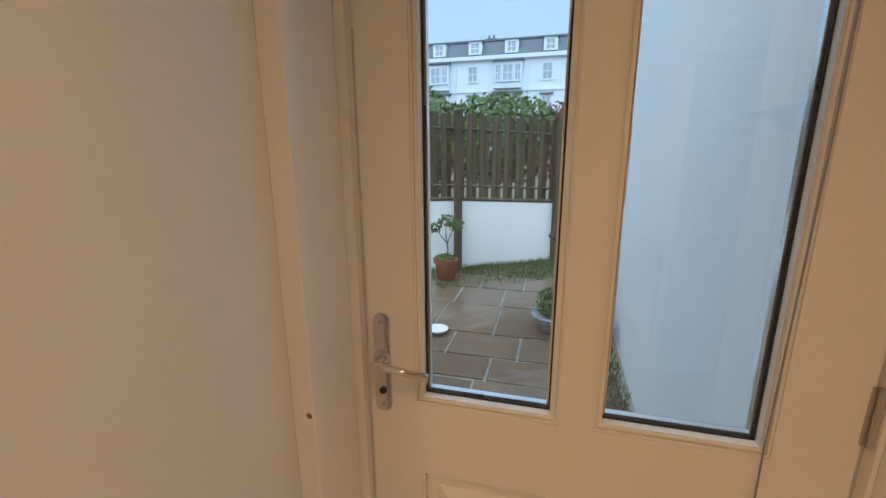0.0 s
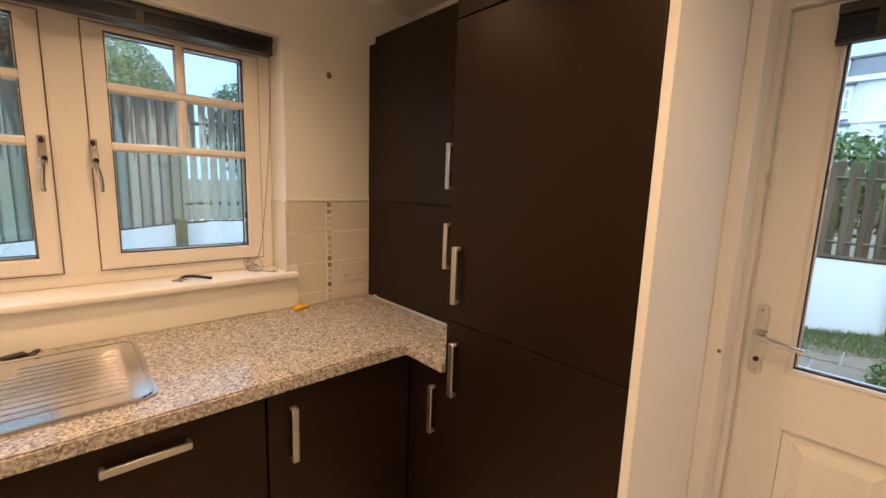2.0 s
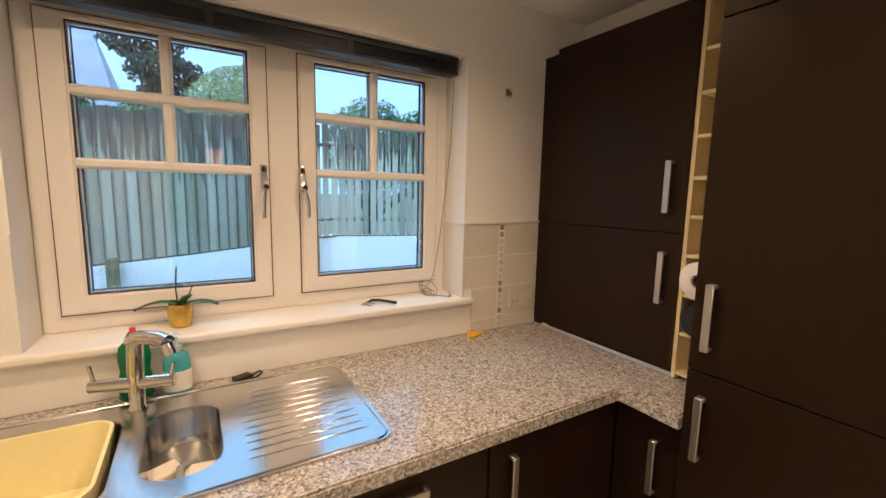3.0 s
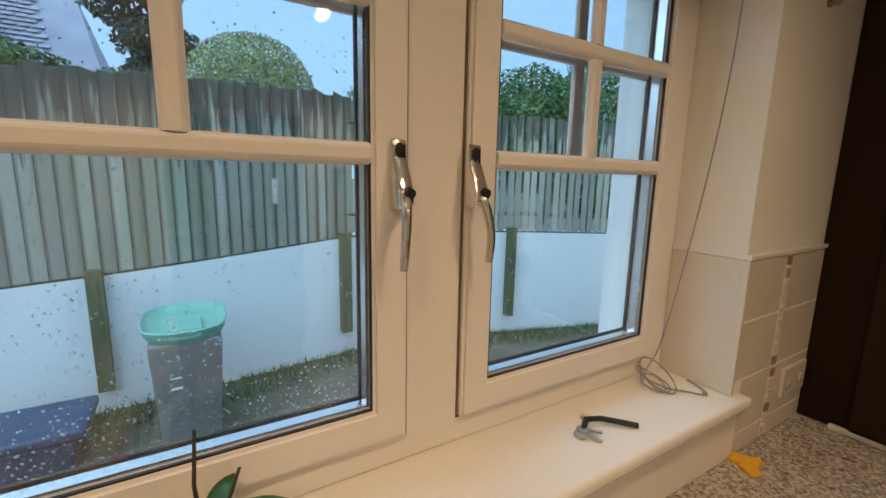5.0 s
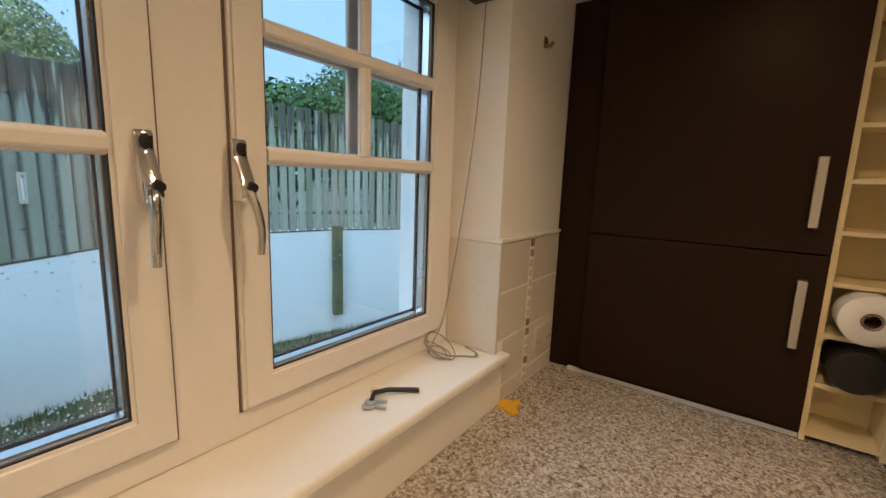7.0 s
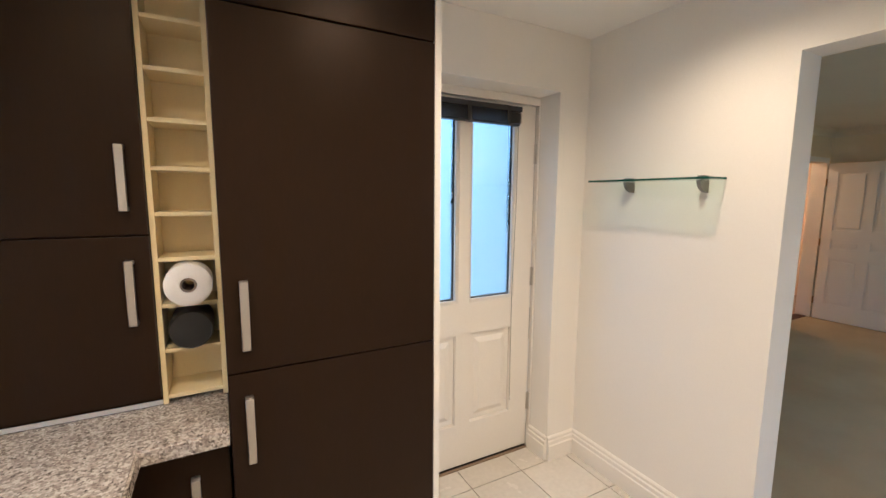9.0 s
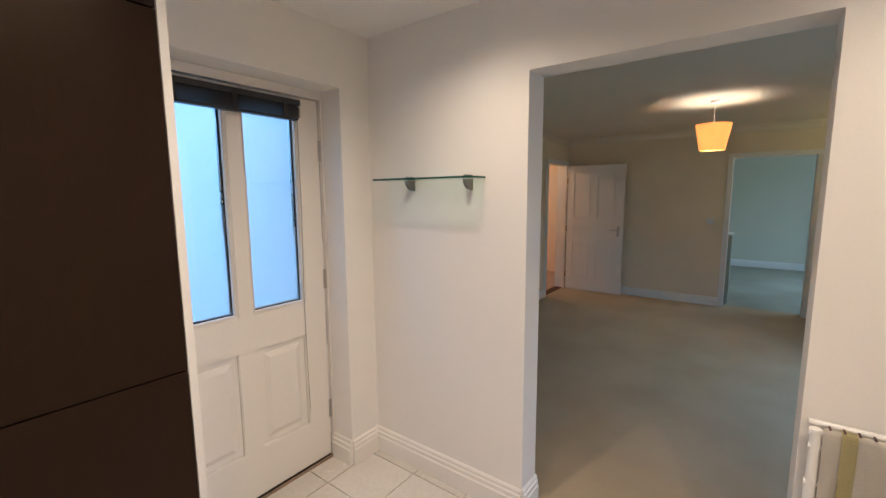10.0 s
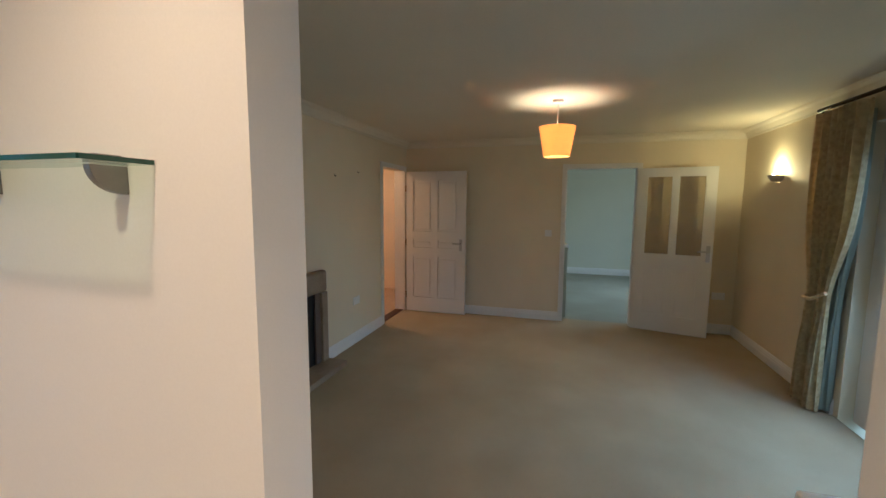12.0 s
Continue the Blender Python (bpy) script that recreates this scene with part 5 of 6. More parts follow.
HL, HR = 0.545, 1.405
inner_door(hdoor, HL, HR, 5.905, [(0.655, 0.935, 0.22, 0.80), (1.02, 1.30, 0.22, 0.80), (0.655, 0.935, 0.93, 1.04), (1.02, 1.30, 0.93, 1.04), (0.655, 0.935, 1.16, 1.86), (1.02, 1.30, 1.16, 1.86)], [], [])
part("door_handle", join(box(5.896, 5.9045, 0.590, 0.630, 0.90, 1.06, 0.003), tube([(5.90, 0.610, 1.0), (5.86, 0.610, 1.0), (5.858, 0.645, 1.0), (5.86, 0.715, 0.998)], 0.009, 10)), SATIN, hdoor, "satin lever handle")
for zz in (0.25, 1.0, 1.75):
    part("hinge", cyl((5.90, 1.41, zz - 0.045), (5.90, 1.41, zz + 0.045), 0.008, n=10), BRASS, hdoor)
gdoor = thing("door_3", "open cream door with two obscured panes, swung back near the wall", "door", (6.0, -1.59, 0.0), kind="structure")
inner_door(gdoor, -2.41, -1.59, 5.96, [(-1.96, -1.705, 0.965, 1.88), (-2.295, -2.04, 0.965, 1.88), (-1.96, -1.705, 0.22, 0.80), (-2.295, -2.04, 0.22, 0.80)], [], (0, 1))
part("door_handle", join(box(5.950, 5.9595, -2.385, -2.345, 0.90, 1.09, 0.003), tube([(5.955, -2.365, 1.02), (5.920, -2.365, 1.02), (5.915, -2.33, 1.02), (5.917, -2.26, 1.018)], 0.010, 10)), SATIN, gdoor, "satin lever handle")
gdoor.matrix_basis = Matrix.Translation((6.0, -1.59, 0.0)) @ Matrix.Rotation(radians(-15.0), 4, "Z")
plate_x("light_switch", "white light switch beside the back room doorway", "switch", LE, -0.587, -0.50, 1.125, 1.211, -1, 1)
plate_x("wall_socket", "white wall socket low on the end wall", "socket", LE, -2.62, -2.48, 0.42, 0.506, -1, 2)
sk = thing("wall_socket", "white wall socket low by the fireplace", "socket", (4.48, LN, 0.43))
part("plate", box(4.41, 4.55, LN - 0.010, LN - 0.0005, 0.43, 0.516, 0.003), WHITE, sk)
for k in (4.445, 4.515):
    part("rocker", box(k - 0.006, k + 0.006, LN - 0.014, LN - 0.0095, 0.45, 0.474, 0.002, 1), WHITE, sk)
for hx, hz in ((4.08, 1.815), (4.56, 1.88)):
    single("picture_hook", tube([(hx, LN - 0.001, hz + 0.015), (hx, LN - 0.006, hz), (hx, LN - 0.016, hz - 0.006), (hx, LN - 0.018, hz + 0.006)], 0.004, 8), BLACK, "small dark picture hook in the wall", "hook", group="picture hooks")

fire = thing("fireplace", "beige stone fireplace with a dark opening", "fireplace", (3.2, LN, 0.0))
for xa, xb in ((3.70, 3.79), (2.61, 2.70)):
    part("jamb", box(xa, xb, LN - 0.075, LN - 0.001, 0.061, 0.725, 0.010, 3), STONE, fire)
part("lintel", box(2.61, 3.79, LN - 0.077, LN - 0.001, 0.726, 0.93, 0.036, 4), STONE, fire)
part("fire_box", box(2.701, 3.699, LN - 0.030, LN - 0.002, 0.061, 0.724), BLACK, fire, "dark fire opening")
part("inner_frame", join(box(3.62, 3.699, LN - 0.050, LN - 0.031, 0.061, 0.724, 0.004), box(2.701, 2.78, LN - 0.050, LN - 0.031, 0.061, 0.724, 0.004)), GREYBROWN, fire)
part("hearth", box(2.58, 3.82, LN - 0.25, LN - 0.001, 0.005, 0.06, 0.008), STONE, fire)

lowcup = thing("low_cupboard", "white painted low cupboard behind the opening", "cupboard", (1.28, -1.5, 0.0))
part("body", box(EX1 + 0.002, 1.36, -1.90, -1.255, 0.005, 0.935, 0.003), GLOSSWHITE, lowcup)
part("top", box(EX1 + 0.002, 1.385, -1.92, -1.235, 0.936, 0.96, 0.008, 3), GLOSSWHITE, lowcup)

# patio doors
pdoor = thing("door_4", "white glazed patio doors to the garden", "patio door", (3.0, LS - 0.1, 0.0), kind="structure")


def frame_xz(x0, x1, z0, z1, w, y0, y1, wb=None):
    wb = wb or w
    return moved(sheet([(x0, z0), (x1, z0), (x1, z1), (x0, z1)], [[(x0 + w, z0 + wb), (x1 - w, z0 + wb), (x1 - w, z1 - w), (x0 + w, z1 - w)]], -y1, -y0, 0.004), TOXZ)


part("door_frame", frame_xz(2.332, 3.978, 0.001, 2.118, 0.055, LS - 0.16, LS - 0.09), UPVC, pdoor)
for xa, xb in ((2.39, 3.152), (3.158, 3.92)):
    lf = part("leaf", frame_xz(xa, xb, 0.06, 2.06, 0.095, LS - 0.145, LS - 0.085, 0.20), UPVC, pdoor)
    part("gasket", frame_xz(xa + 0.093, xb - 0.093, 0.258, 1.967, 0.008, LS - 0.125, LS - 0.105), RUBBER, lf)
    pp = part("pane", box(xa + 0.095, xb - 0.095, LS - 0.117, LS - 0.113, 0.26, 1.965), GLASS, pdoor)
    pp.visible_shadow = False


def curtain(x0, x1, y, z0, z1, zt, xt0, xt1):
    """A gathered curtain that narrows to a tie at height zt."""
    bm = bmesh.new()
    nu, nv = 72, 30
    grid = []
    for j in range(nv + 1):
        v = j / nv
        z = z1 + (z0 - z1) * v
        s = math.exp(-((z - zt) / 0.42) ** 2) if z > zt else math.exp(-((z - zt) / 0.30) ** 2)
        a, b = x0 + (xt0 - x0) * s, x1 + (xt1 - x1) * s
        if z < zt:
            u = (zt - z) / (zt - z0)
            a, b = xt0 + (x0 - 0.02 - xt0) * u, xt1 + 0.03 * u
        row = []
        for i in range(nu + 1):
            u = i / nu
            fold = (0.034 + 0.014 * math.sin(u * 9 + 1)) * (1 - 0.45 * s)
            row.append(bm.verts.new((a + (b - a) * u + 0.008 * math.sin(u * 31 + v * 4), y + fold * math.sin(u * 2 * math.pi * 7 + 0.8 * math.sin(v * 3)), z)))
        grid.append(row)
    for a, b in zip(grid, grid[1:]):
        for k in range(nu):
            bm.faces.new((a[k], a[k + 1], b[k + 1], b[k]))
    bmesh.ops.solidify(bm, geom=bm.faces[:], thickness=0.004)
    return soft(bm)


cur = thing("curtain", "cream and brown patterned curtain tied back", "curtain", (4.3, LS + 0.09, 0.02))
part("fabric", curtain(4.33, 3.80, LS + 0.12, 0.015, 2.25, 0.86, 4.25, 4.00), CURTAIN, cur)
part("lining", curtain(4.22, 3.90, LS + 0.050, 0.03, 2.20, 0.86, 4.18, 4.00), LINING, cur, "plain sage green lining")
part("tie_band", tube([(3.97, LS + 0.16, 0.93), (4.10, LS + 0.185, 0.86), (4.23, LS + 0.17, 0.85), (4.28, LS + 0.07, 0.90), (4.28, LS + 0.005, 0.93)], 0.014, 8), CURTAIN, cur)
pole = thing("curtain_pole", "dark wooden curtain pole over the patio doors", "curtain pole", (3.0, LS + 0.09, 2.27))
part("pole", cyl((1.35, LS + 0.11, 2.265), (4.40, LS + 0.11, 2.285), 0.014, n=16), WENGE, pole)
for xx in (1.5, 4.36):
    part("bracket", cyl((xx, LS + 0.001, 2.265), (xx, LS + 0.11, 2.265), 0.009, n=10), WENGE, pole)

# back room and hall fittings
hl = thing("ceiling_light", "small lit ceiling light in the hall", "ceiling light", (5.6, 2.4, 2.33))
part("diffuser", lathe((5.6, 2.4, 2.33), [(0.03, 0), (0.09, 0.015), (0.12, 0.05), (0.12, 0.069)], 28), BULB, hl)
lamp("hall_lamp", "POINT", (5.6, 2.4, 2.25), 26.0, (1.0, 0.46, 0.16), 0.1)
bl = thing("ceiling_light", "small round lit ceiling light in the back room", "ceiling light", (8.0, -1.0, 2.36))
part("diffuser", lathe((8.0, -1.0, 2.36), [(0.03, 0), (0.09, 0.01), (0.11, 0.039)], 28), BULB, bl)
bw = thing("window_2", "white framed window of the back room", "window", (7.9, -3.1, 0.9), kind="structure")
part("window_frame", frame_xz(6.902, 8.898, 0.902, 2.098, 0.06, -3.15, -3.08), UPVC, bw)
pp = part("pane", box(6.96, 8.84, -3.118, -3.114, 0.96, 2.04), GLASS, bw)
pp.visible_shadow = False
skyl = bpy.data.lights.new("back_room_daylight", "AREA")
skyl.shape, skyl.size, skyl.size_y, skyl.energy, skyl.color = "RECTANGLE", 1.9, 1.1, 12.0, (1.0, 0.94, 0.76)
skyo = new("back_room_daylight", skyl)
skyo.matrix_world = look((7.9, -3.04, 1.5), (7.9, 0, 1.2))
pdl = bpy.data.lights.new("patio_door_daylight", "AREA")
pdl.shape, pdl.size, pdl.size_y, pdl.energy, pdl.color = "RECTANGLE", 1.4, 1.7, 7.5, (0.62, 0.82, 1.0)
pdo = new("patio_door_daylight", pdl)
pdo.matrix_world = look((3.1, LS - 0.06, 1.2), (2.7, LS + 1.0, 0.1))
cup = thing("low_cupboard", "low grey cupboard with a white top in the back room", "cupboard", (6.37, -0.55, 0.0))
part("body", box(6.24, 6.50, -0.80, -0.28, 0.003, 0.965, 0.003), LINING, cup)
part("top", box(6.225, 6.52, -0.815, -0.27, 0.966, 0.99, 0.006), WHITE, cup)

# ---- garden ----
structure("ground", box(-400, 400, -400, 400, GZ - 0.6, GZ - 0.02), GROUND, "dark mossy gravel and earth", "ground")
# line of the garden wall: x, y, wall top, fence top
LINE = [(-4.85, -5.5, 0.70, 2.18), (-5.05, -3.2, 0.74, 2.22), (-5.15, -1.6, 0.835, 2.275), (-5.22, -0.9, 0.885, 2.315), (-5.40, 0.45, 1.0, 2.37), (-5.06, 2.1, 0.99, 2.31),
        (-4.62, 3.5, 0.95, 2.30), (-3.60, 4.55, 0.90, 2.22), (-2.40, 5.25, 0.86, 2.12), (-1.15, 6.05, 0.82, 2.03), (0.34, 6.93, 0.72, 1.95), (1.9, 7.7, 0.66, 1.92), (4.0, 8.6, 0.66, 1.92)]


def along(n):
    """n + 1 even points along the wall's line: place, way, wall top, fence top."""
    pts = [Vector(p[:2]) for p in LINE]
    lens = [0.0]
    for a, b in zip(pts, pts[1:]):
        lens.append(lens[-1] + (b - a).length)
    out = []
    for k in range(n + 1):
        s = lens[-1] * k / n
        i = min(len(pts) - 2, max(j for j in range(len(pts)) if lens[j] <= s + 1e-9))
        u = (s - lens[i]) / (lens[i + 1] - lens[i])
        out.append((pts[i].lerp(pts[i + 1], u), (pts[i + 1] - pts[i]).normalized(), LINE[i][2] + (LINE[i + 1][2] - LINE[i][2]) * u, LINE[i][3] + (LINE[i + 1][3] - LINE[i][3]) * u))
    return out, lens[-1]


pts, total = along(80)
bm = bmesh.new()
rows = []
for p, w, zt, zf in pts:
    nrm = Vector((-w.y, w.x))  # away from the garden
    a, b = p, p + nrm * 0.18
    rows.append([bm.verts.new((a.x, a.y, GZ - 0.3)), bm.verts.new((a.x, a.y, zt)), bm.verts.new((b.x, b.y, zt + 0.01)), bm.verts.new((b.x, b.y, GZ - 0.3))])
for a, b in zip(rows, rows[1:]):
    for k in range(4):
        bm.faces.new((a[k], a[(k + 1) % 4], b[(k + 1) % 4], b[k]))
bm.faces.new(rows[0])
bm.faces.new(rows[-1][::-1])
bmesh.ops.recalc_face_normals(bm, faces=bm.faces)
structure("garden_wall", bm, RENDERED, "low white rendered garden wall", "wall")

fence = thing("fence", "weathered grey vertical board fence on the wall", "fence", (-5.2, 0, 0.9))
random.seed(4)
rng = random.Random(11)


def board_mesh(k):
    """One weathered board, unit tall, its face towards -y."""
    bm = box(-0.058, 0.058, -0.011, 0.009, 0.0, 1.0, 0.003, 1)
    for v in bm.verts:
        if v.co.z > 0.5:
            v.co.z += 0.012 * math.sin(k * 2.1 + v.co.x * 40)
    return mesh_from("board", bm, FENCEWOOD)


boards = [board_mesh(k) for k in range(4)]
narrow = []
for k in range(3):
    bm = box(-0.036, 0.036, -0.011, 0.009, 0.0, 1.0, 0.003, 1)
    for v in bm.verts:
        if v.co.z > 0.5:
            v.co.z += (0.018 if abs(v.co.x) < 0.03 else 0.0) - 0.01 * k
    narrow.append(mesh_from("board", bm, FENCEWOOD))
# copies for the door side, darkened by colour to stand for shade
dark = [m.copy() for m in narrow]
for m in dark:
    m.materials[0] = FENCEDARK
pts, total = along(int(21 / 0.105))
for k, (p, w, zt, zf) in enumerate(pts):
    gap = p.y > 0.32
    nrm = Vector((-w.y, w.x))
    q = p + nrm * (0.035 + (0.012 if k % 2 else 0.0))
    ang = math.atan2(w.y, w.x)
    lo = zt - 0.045 + rng.uniform(-0.012, 0.012)
    if gap and p.y > 4 and k % 2:
        q = p + nrm * 0.085
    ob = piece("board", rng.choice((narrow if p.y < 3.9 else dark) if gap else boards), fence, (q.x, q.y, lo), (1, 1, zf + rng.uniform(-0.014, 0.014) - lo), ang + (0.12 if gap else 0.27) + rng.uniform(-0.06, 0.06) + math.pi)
pts, total = along(60)
for a, b in zip(pts, pts[1:]):
    na = Vector((-a[1].y, a[1].x)) * 0.014
    # added dark tube, thicker past y = 4 to cover the white wall top
    part("capping_strip", tube([(a[0].x + na.x, a[0].y + na.y, a[2] + 0.004), (b[0].x + na.x, b[0].y + na.y, b[2] + 0.004)], 0.034 if a[0].y > 4 else 0.013, 6), FENCEDARK, fence, "dark strip along the wall top")
for frac in (0.16, 0.82):
    for a, b in zip(pts, pts[1:]):
        za, zb = (q[2] + (q[3] - q[2]) * frac for q in (a, b))
        na = Vector((-a[1].y, a[1].x)) * 0.062
        part("rail", tube([(a[0].x + na.x, a[0].y + na.y, za), (b[0].x + na.x, b[0].y + na.y, zb)], 0.022, 4), FENCEWOOD, fence)
for px, py, zb in ((-5.13, -1.72, -0.02), (-5.36, 0.28, 0.02), (-5.05, 2.0, 0.0), (-4.25, 3.85, 0.0), (-2.45, 5.2, -0.1), (-1.12, 6.02, -0.18), (0.30, 6.86, -0.18), (1.2, 7.3, -0.18)):
    i = min(range(len(pts)), key=lambda j: (pts[j][0] - Vector((px, py))).length)
    p, w, zt, zf = pts[i]
    nrm = Vector((-w.y, w.x))
    q = p - nrm * 0.048
    bmp = box(-0.05, 0.05, -0.045, 0.045, 0, zf - 0.16 - zb if py < 3 else zf + 0.02 - zb, 0.006, 2)
    front = py > 5
    if not front:
        bmp.free()
        bmp = box(-0.05, 0.05, -0.045, 0.045, 0, zt + 0.06 - zb, 0.006, 2)
    part("post", moved(bmp, Matrix.Translation((q.x, q.y, zb)) @ pose(0, 0, 0, 0, 0, math.degrees(math.atan2(w.y, w.x)))), FENCEDARK if front else POSTWOOD, fence, "dark wooden post" if front else "mossy wooden post")
th = thing("garden_thermometer", "small pale thermometer on the fence", "thermometer", (-5.26, -0.36, 1.32))
part("body", moved(box(-0.008, 0.0, -0.024, 0.024, 0, 0.215, 0.004, 2), pose(-5.225, -0.40, 1.34, 0, 4, -8)), MOSAIC_PALE, th)
part("tube", moved(box(0.0005, 0.003, -0.004, 0.004, 0.03, 0.19, 0.001, 1), pose(-5.222, -0.40, 1.34, 0, 4, -8)), WHITE, th)

# patio slabs
patio = structure("patio", box(-2.9, 0.829, 1.06, 5.75, GZ - 0.10, GZ - 0.008), MORTAR, "wet brown sandstone patio", "pavement")


def slab_mesh(seed):
    rs = random.Random(seed)
    bm = bmesh.new()
    n = 5
    g = [[bm.verts.new((i / n - 0.5 + (rs.uniform(-0.008, 0.008) if i in (0, n) else 0), j / n - 0.5 + (rs.uniform(-0.008, 0.008) if j in (0, n) else 0), rs.uniform(-0.0035, 0.0035))) for j in range(n + 1)] for i in range(n + 1)]
    for i in range(n):
        for j in range(n):
            bm.faces.new((g[i][j], g[i + 1][j], g[i + 1][j + 1], g[i][j + 1]))
    ex = bmesh.ops.extrude_face_region(bm, geom=bm.faces[:])
    bmesh.ops.translate(bm, vec=(0, 0, -0.035), verts=[v for v in ex["geom"] if isinstance(v, bmesh.types.BMVert)])
    bmesh.ops.recalc_face_normals(bm, faces=bm.faces)
    return mesh_from("slab", bm, SLAB)


slabs = [slab_mesh(k) for k in range(6)]
SY_ROWS = (1.21, 1.75, 2.20, 2.62, 2.98, 3.35, 3.80, 4.56, 5.15, 5.72)
for r, (ya, yb) in enumerate(zip(SY_ROWS, SY_ROWS[1:])):
    x = -2.88 + (0.22 if r % 2 else 0.0)
    while x < 0.80:
        wdt = rng.choice((0.44, 0.55, 0.62, 0.74))
        x1 = min(x + wdt, 0.80)
        if x1 - x > 0.12 and not (x > 0.55 and ya < 4.0):
            piece("slab", rng.choice(slabs), patio, ((x + x1) / 2, (ya + yb) / 2, GZ + rng.uniform(-0.006, 0.006)), (x1 - x - 0.026, yb - ya - 0.026, 1), rng.choice((0, math.pi)))
        x = x1


def blades(name, area, count, height, mat, label, seed, z=GZ - 0.02, width=0.006):
    """Grass: many thin blades in one mesh. area: a function that gives a random place."""
    rs = random.Random(seed)
    vs, fs = [], []
    for _ in range(count):
        x, y = area(rs)
        h, a = height * rs.uniform(0.4, 1.2), rs.uniform(0, 6.28)
        dx, dy = math.cos(a) * width, math.sin(a) * width
        lx, ly = rs.uniform(-0.5, 0.5) * h, rs.uniform(-0.5, 0.5) * h
        i = len(vs)
        vs += [(x - dx, y - dy, z), (x + dx, y + dy, z), (x + lx, y + ly, z + h)]
        fs.append((i, i + 1, i + 2))
    me = bpy.data.meshes.new(name)
    me.from_pydata(vs, [], fs)
    me.materials.append(mat)
    return tagged(new(name, me), label, "grass", kind="stuff")


def near_wall(lo, hi, d0, d1):
    ps, _ = along(200)

    def pick(rs):
        p, w, _, _ = ps[rs.randrange(lo, hi)]
        n = Vector((-w.y, w.x))
        q = p - n * (d0 + (d1 - d0) * rs.random() ** 1.6)
        return q.x + rs.uniform(-0.06, 0.06), q.y + rs.uniform(-0.06, 0.06)
    return pick


blades("grass", near_wall(135, 196, 0.02, 0.95), 9000, 0.09, GRASS, "short mossy grass along the garden wall", 3)
blades("grass", near_wall(20, 135, 0.02, 0.38), 7000, 0.07, GRASS, "moss and weeds at the foot of the wall", 5)
blades("grass", lambda rs: (0.80 - 0.22 * rs.random(), 1.3 + 3.0 * rs.random()), 2600, 0.07, GRASS, "weeds at the foot of the outside wall", 8)


def leafage(name, centre, radii, count, size, mat, parent=None, seed=1, ragged=0.18, flat=0.0):
    """A crown of many small leaves about a centre, with an uneven outline."""
    rs = random.Random(seed)
    vs, fs = [], []
    for _ in range(count):
        v = Vector((rs.gauss(0, 1), rs.gauss(0, 1), rs.gauss(0, 1))).normalized()
        bump = 1 + ragged * noise.noise(v * 2.3 + Vector((seed, 0, 0))) + ragged * 0.6 * noise.noise(v * 6.0 + Vector((0, seed, 0)))
        r = bump * (1 - 0.45 * rs.random() ** 2.2)
        p = Vector(centre) + Vector((v.x * radii[0], v.y * radii[1], v.z * radii[2])) * r
        d = (v + 0.9 * Vector((rs.uniform(-1, 1), rs.uniform(-1, 1), rs.uniform(-1, 1)))).normalized()
        a = d.orthogonal().normalized()
        b = d.cross(a)
        t = rs.uniform(0, 6.28)
        a, b = a * math.cos(t) + b * math.sin(t), b * math.cos(t) - a * math.sin(t)
        s = size * rs.uniform(0.6, 1.3)
        i = len(vs)
        vs += [tuple(p - a * s), tuple(p + b * s * 0.5), tuple(p + a * s), tuple(p - b * s * 0.5)]
        fs.append((i, i + 1, i + 2, i + 3))
    me = bpy.data.meshes.new(name)
    o = ORIGIN[parent.name] if parent else Vector((0, 0, 0))
    me.from_pydata([tuple(Vector(v) - o) for v in vs], [], fs)
    me.materials.append(mat)
    ob = new(name, me)
    if parent:
        ob.parent = parent
        ORIGIN[ob.name] = o
    return ob


def shrub(label, category, name, base, crowns, trunk_r=0.06, bark=BARK):
    t = thing(name, label, category, base)
    top = crowns[0][0]
    part("trunk", tube([base, (base[0] + 0.05, base[1], (base[2] + top[2]) / 2), top], trunk_r, 8, trunk_r * 0.4), bark, t)
    rs = random.Random(len(name) + int(abs(base[0] * 10)))
    for c, r, n, s, m in crowns:
        for _ in range(5):
            e = Vector(c) + Vector((rs.uniform(-1, 1) * r[0], rs.uniform(-1, 1) * r[1], rs.uniform(-0.3, 1) * r[2])) * 0.65
            mid = Vector(base).lerp(e, 0.55) + Vector((0, 0, 0.1))
            part("limb", tube([(base[0], base[1], base[2] + (top[2] - base[2]) * 0.4), tuple(mid), tuple(e)], trunk_r * 0.5, 6, trunk_r * 0.12), bark, t)
        leafage("crown", c, r, n, s, m, t, seed=int(abs(c[0] * 7 + c[1] * 3)) + 1, ragged=0.05 if m is VARIEG else 0.18)
    return t


shrub("rounded clipped variegated evergreen behind the fence", "shrub", "shrub", (-9.25, -0.02, GZ), [((-9.25, -0.02, 2.72), (1.1, 1.07, 1.12), 36000, 0.026, VARIEG)])
shrub("dark spreading conifer behind the neighbouring roof", "tree", "tree", (-13.5, -1.55, GZ), [((-13.5, -1.55, 3.4), (1.1, 0.75, 0.8), 3000, 0.07, DARKLEAF), ((-13.3, -1.4, 4.45), (1.2, 0.85, 0.34), 1800, 0.07, DARKLEAF), ((-13.3, -1.9, 5.1), (1.2, 0.9, 0.3), 1600, 0.07, DARKLEAF), ((-13.3, -1.6, 5.8), (1.2, 1.0, 0.34), 1600, 0.07, DARKLEAF)], 0.16)
shrub("green leafy laurel behind the fence", "shrub", "shrub", (-8.2, 3.6, GZ), [((-8.2, 3.6, 2.3), (1.0, 0.9, 1.0), 3500, 0.07, HEDGE)])
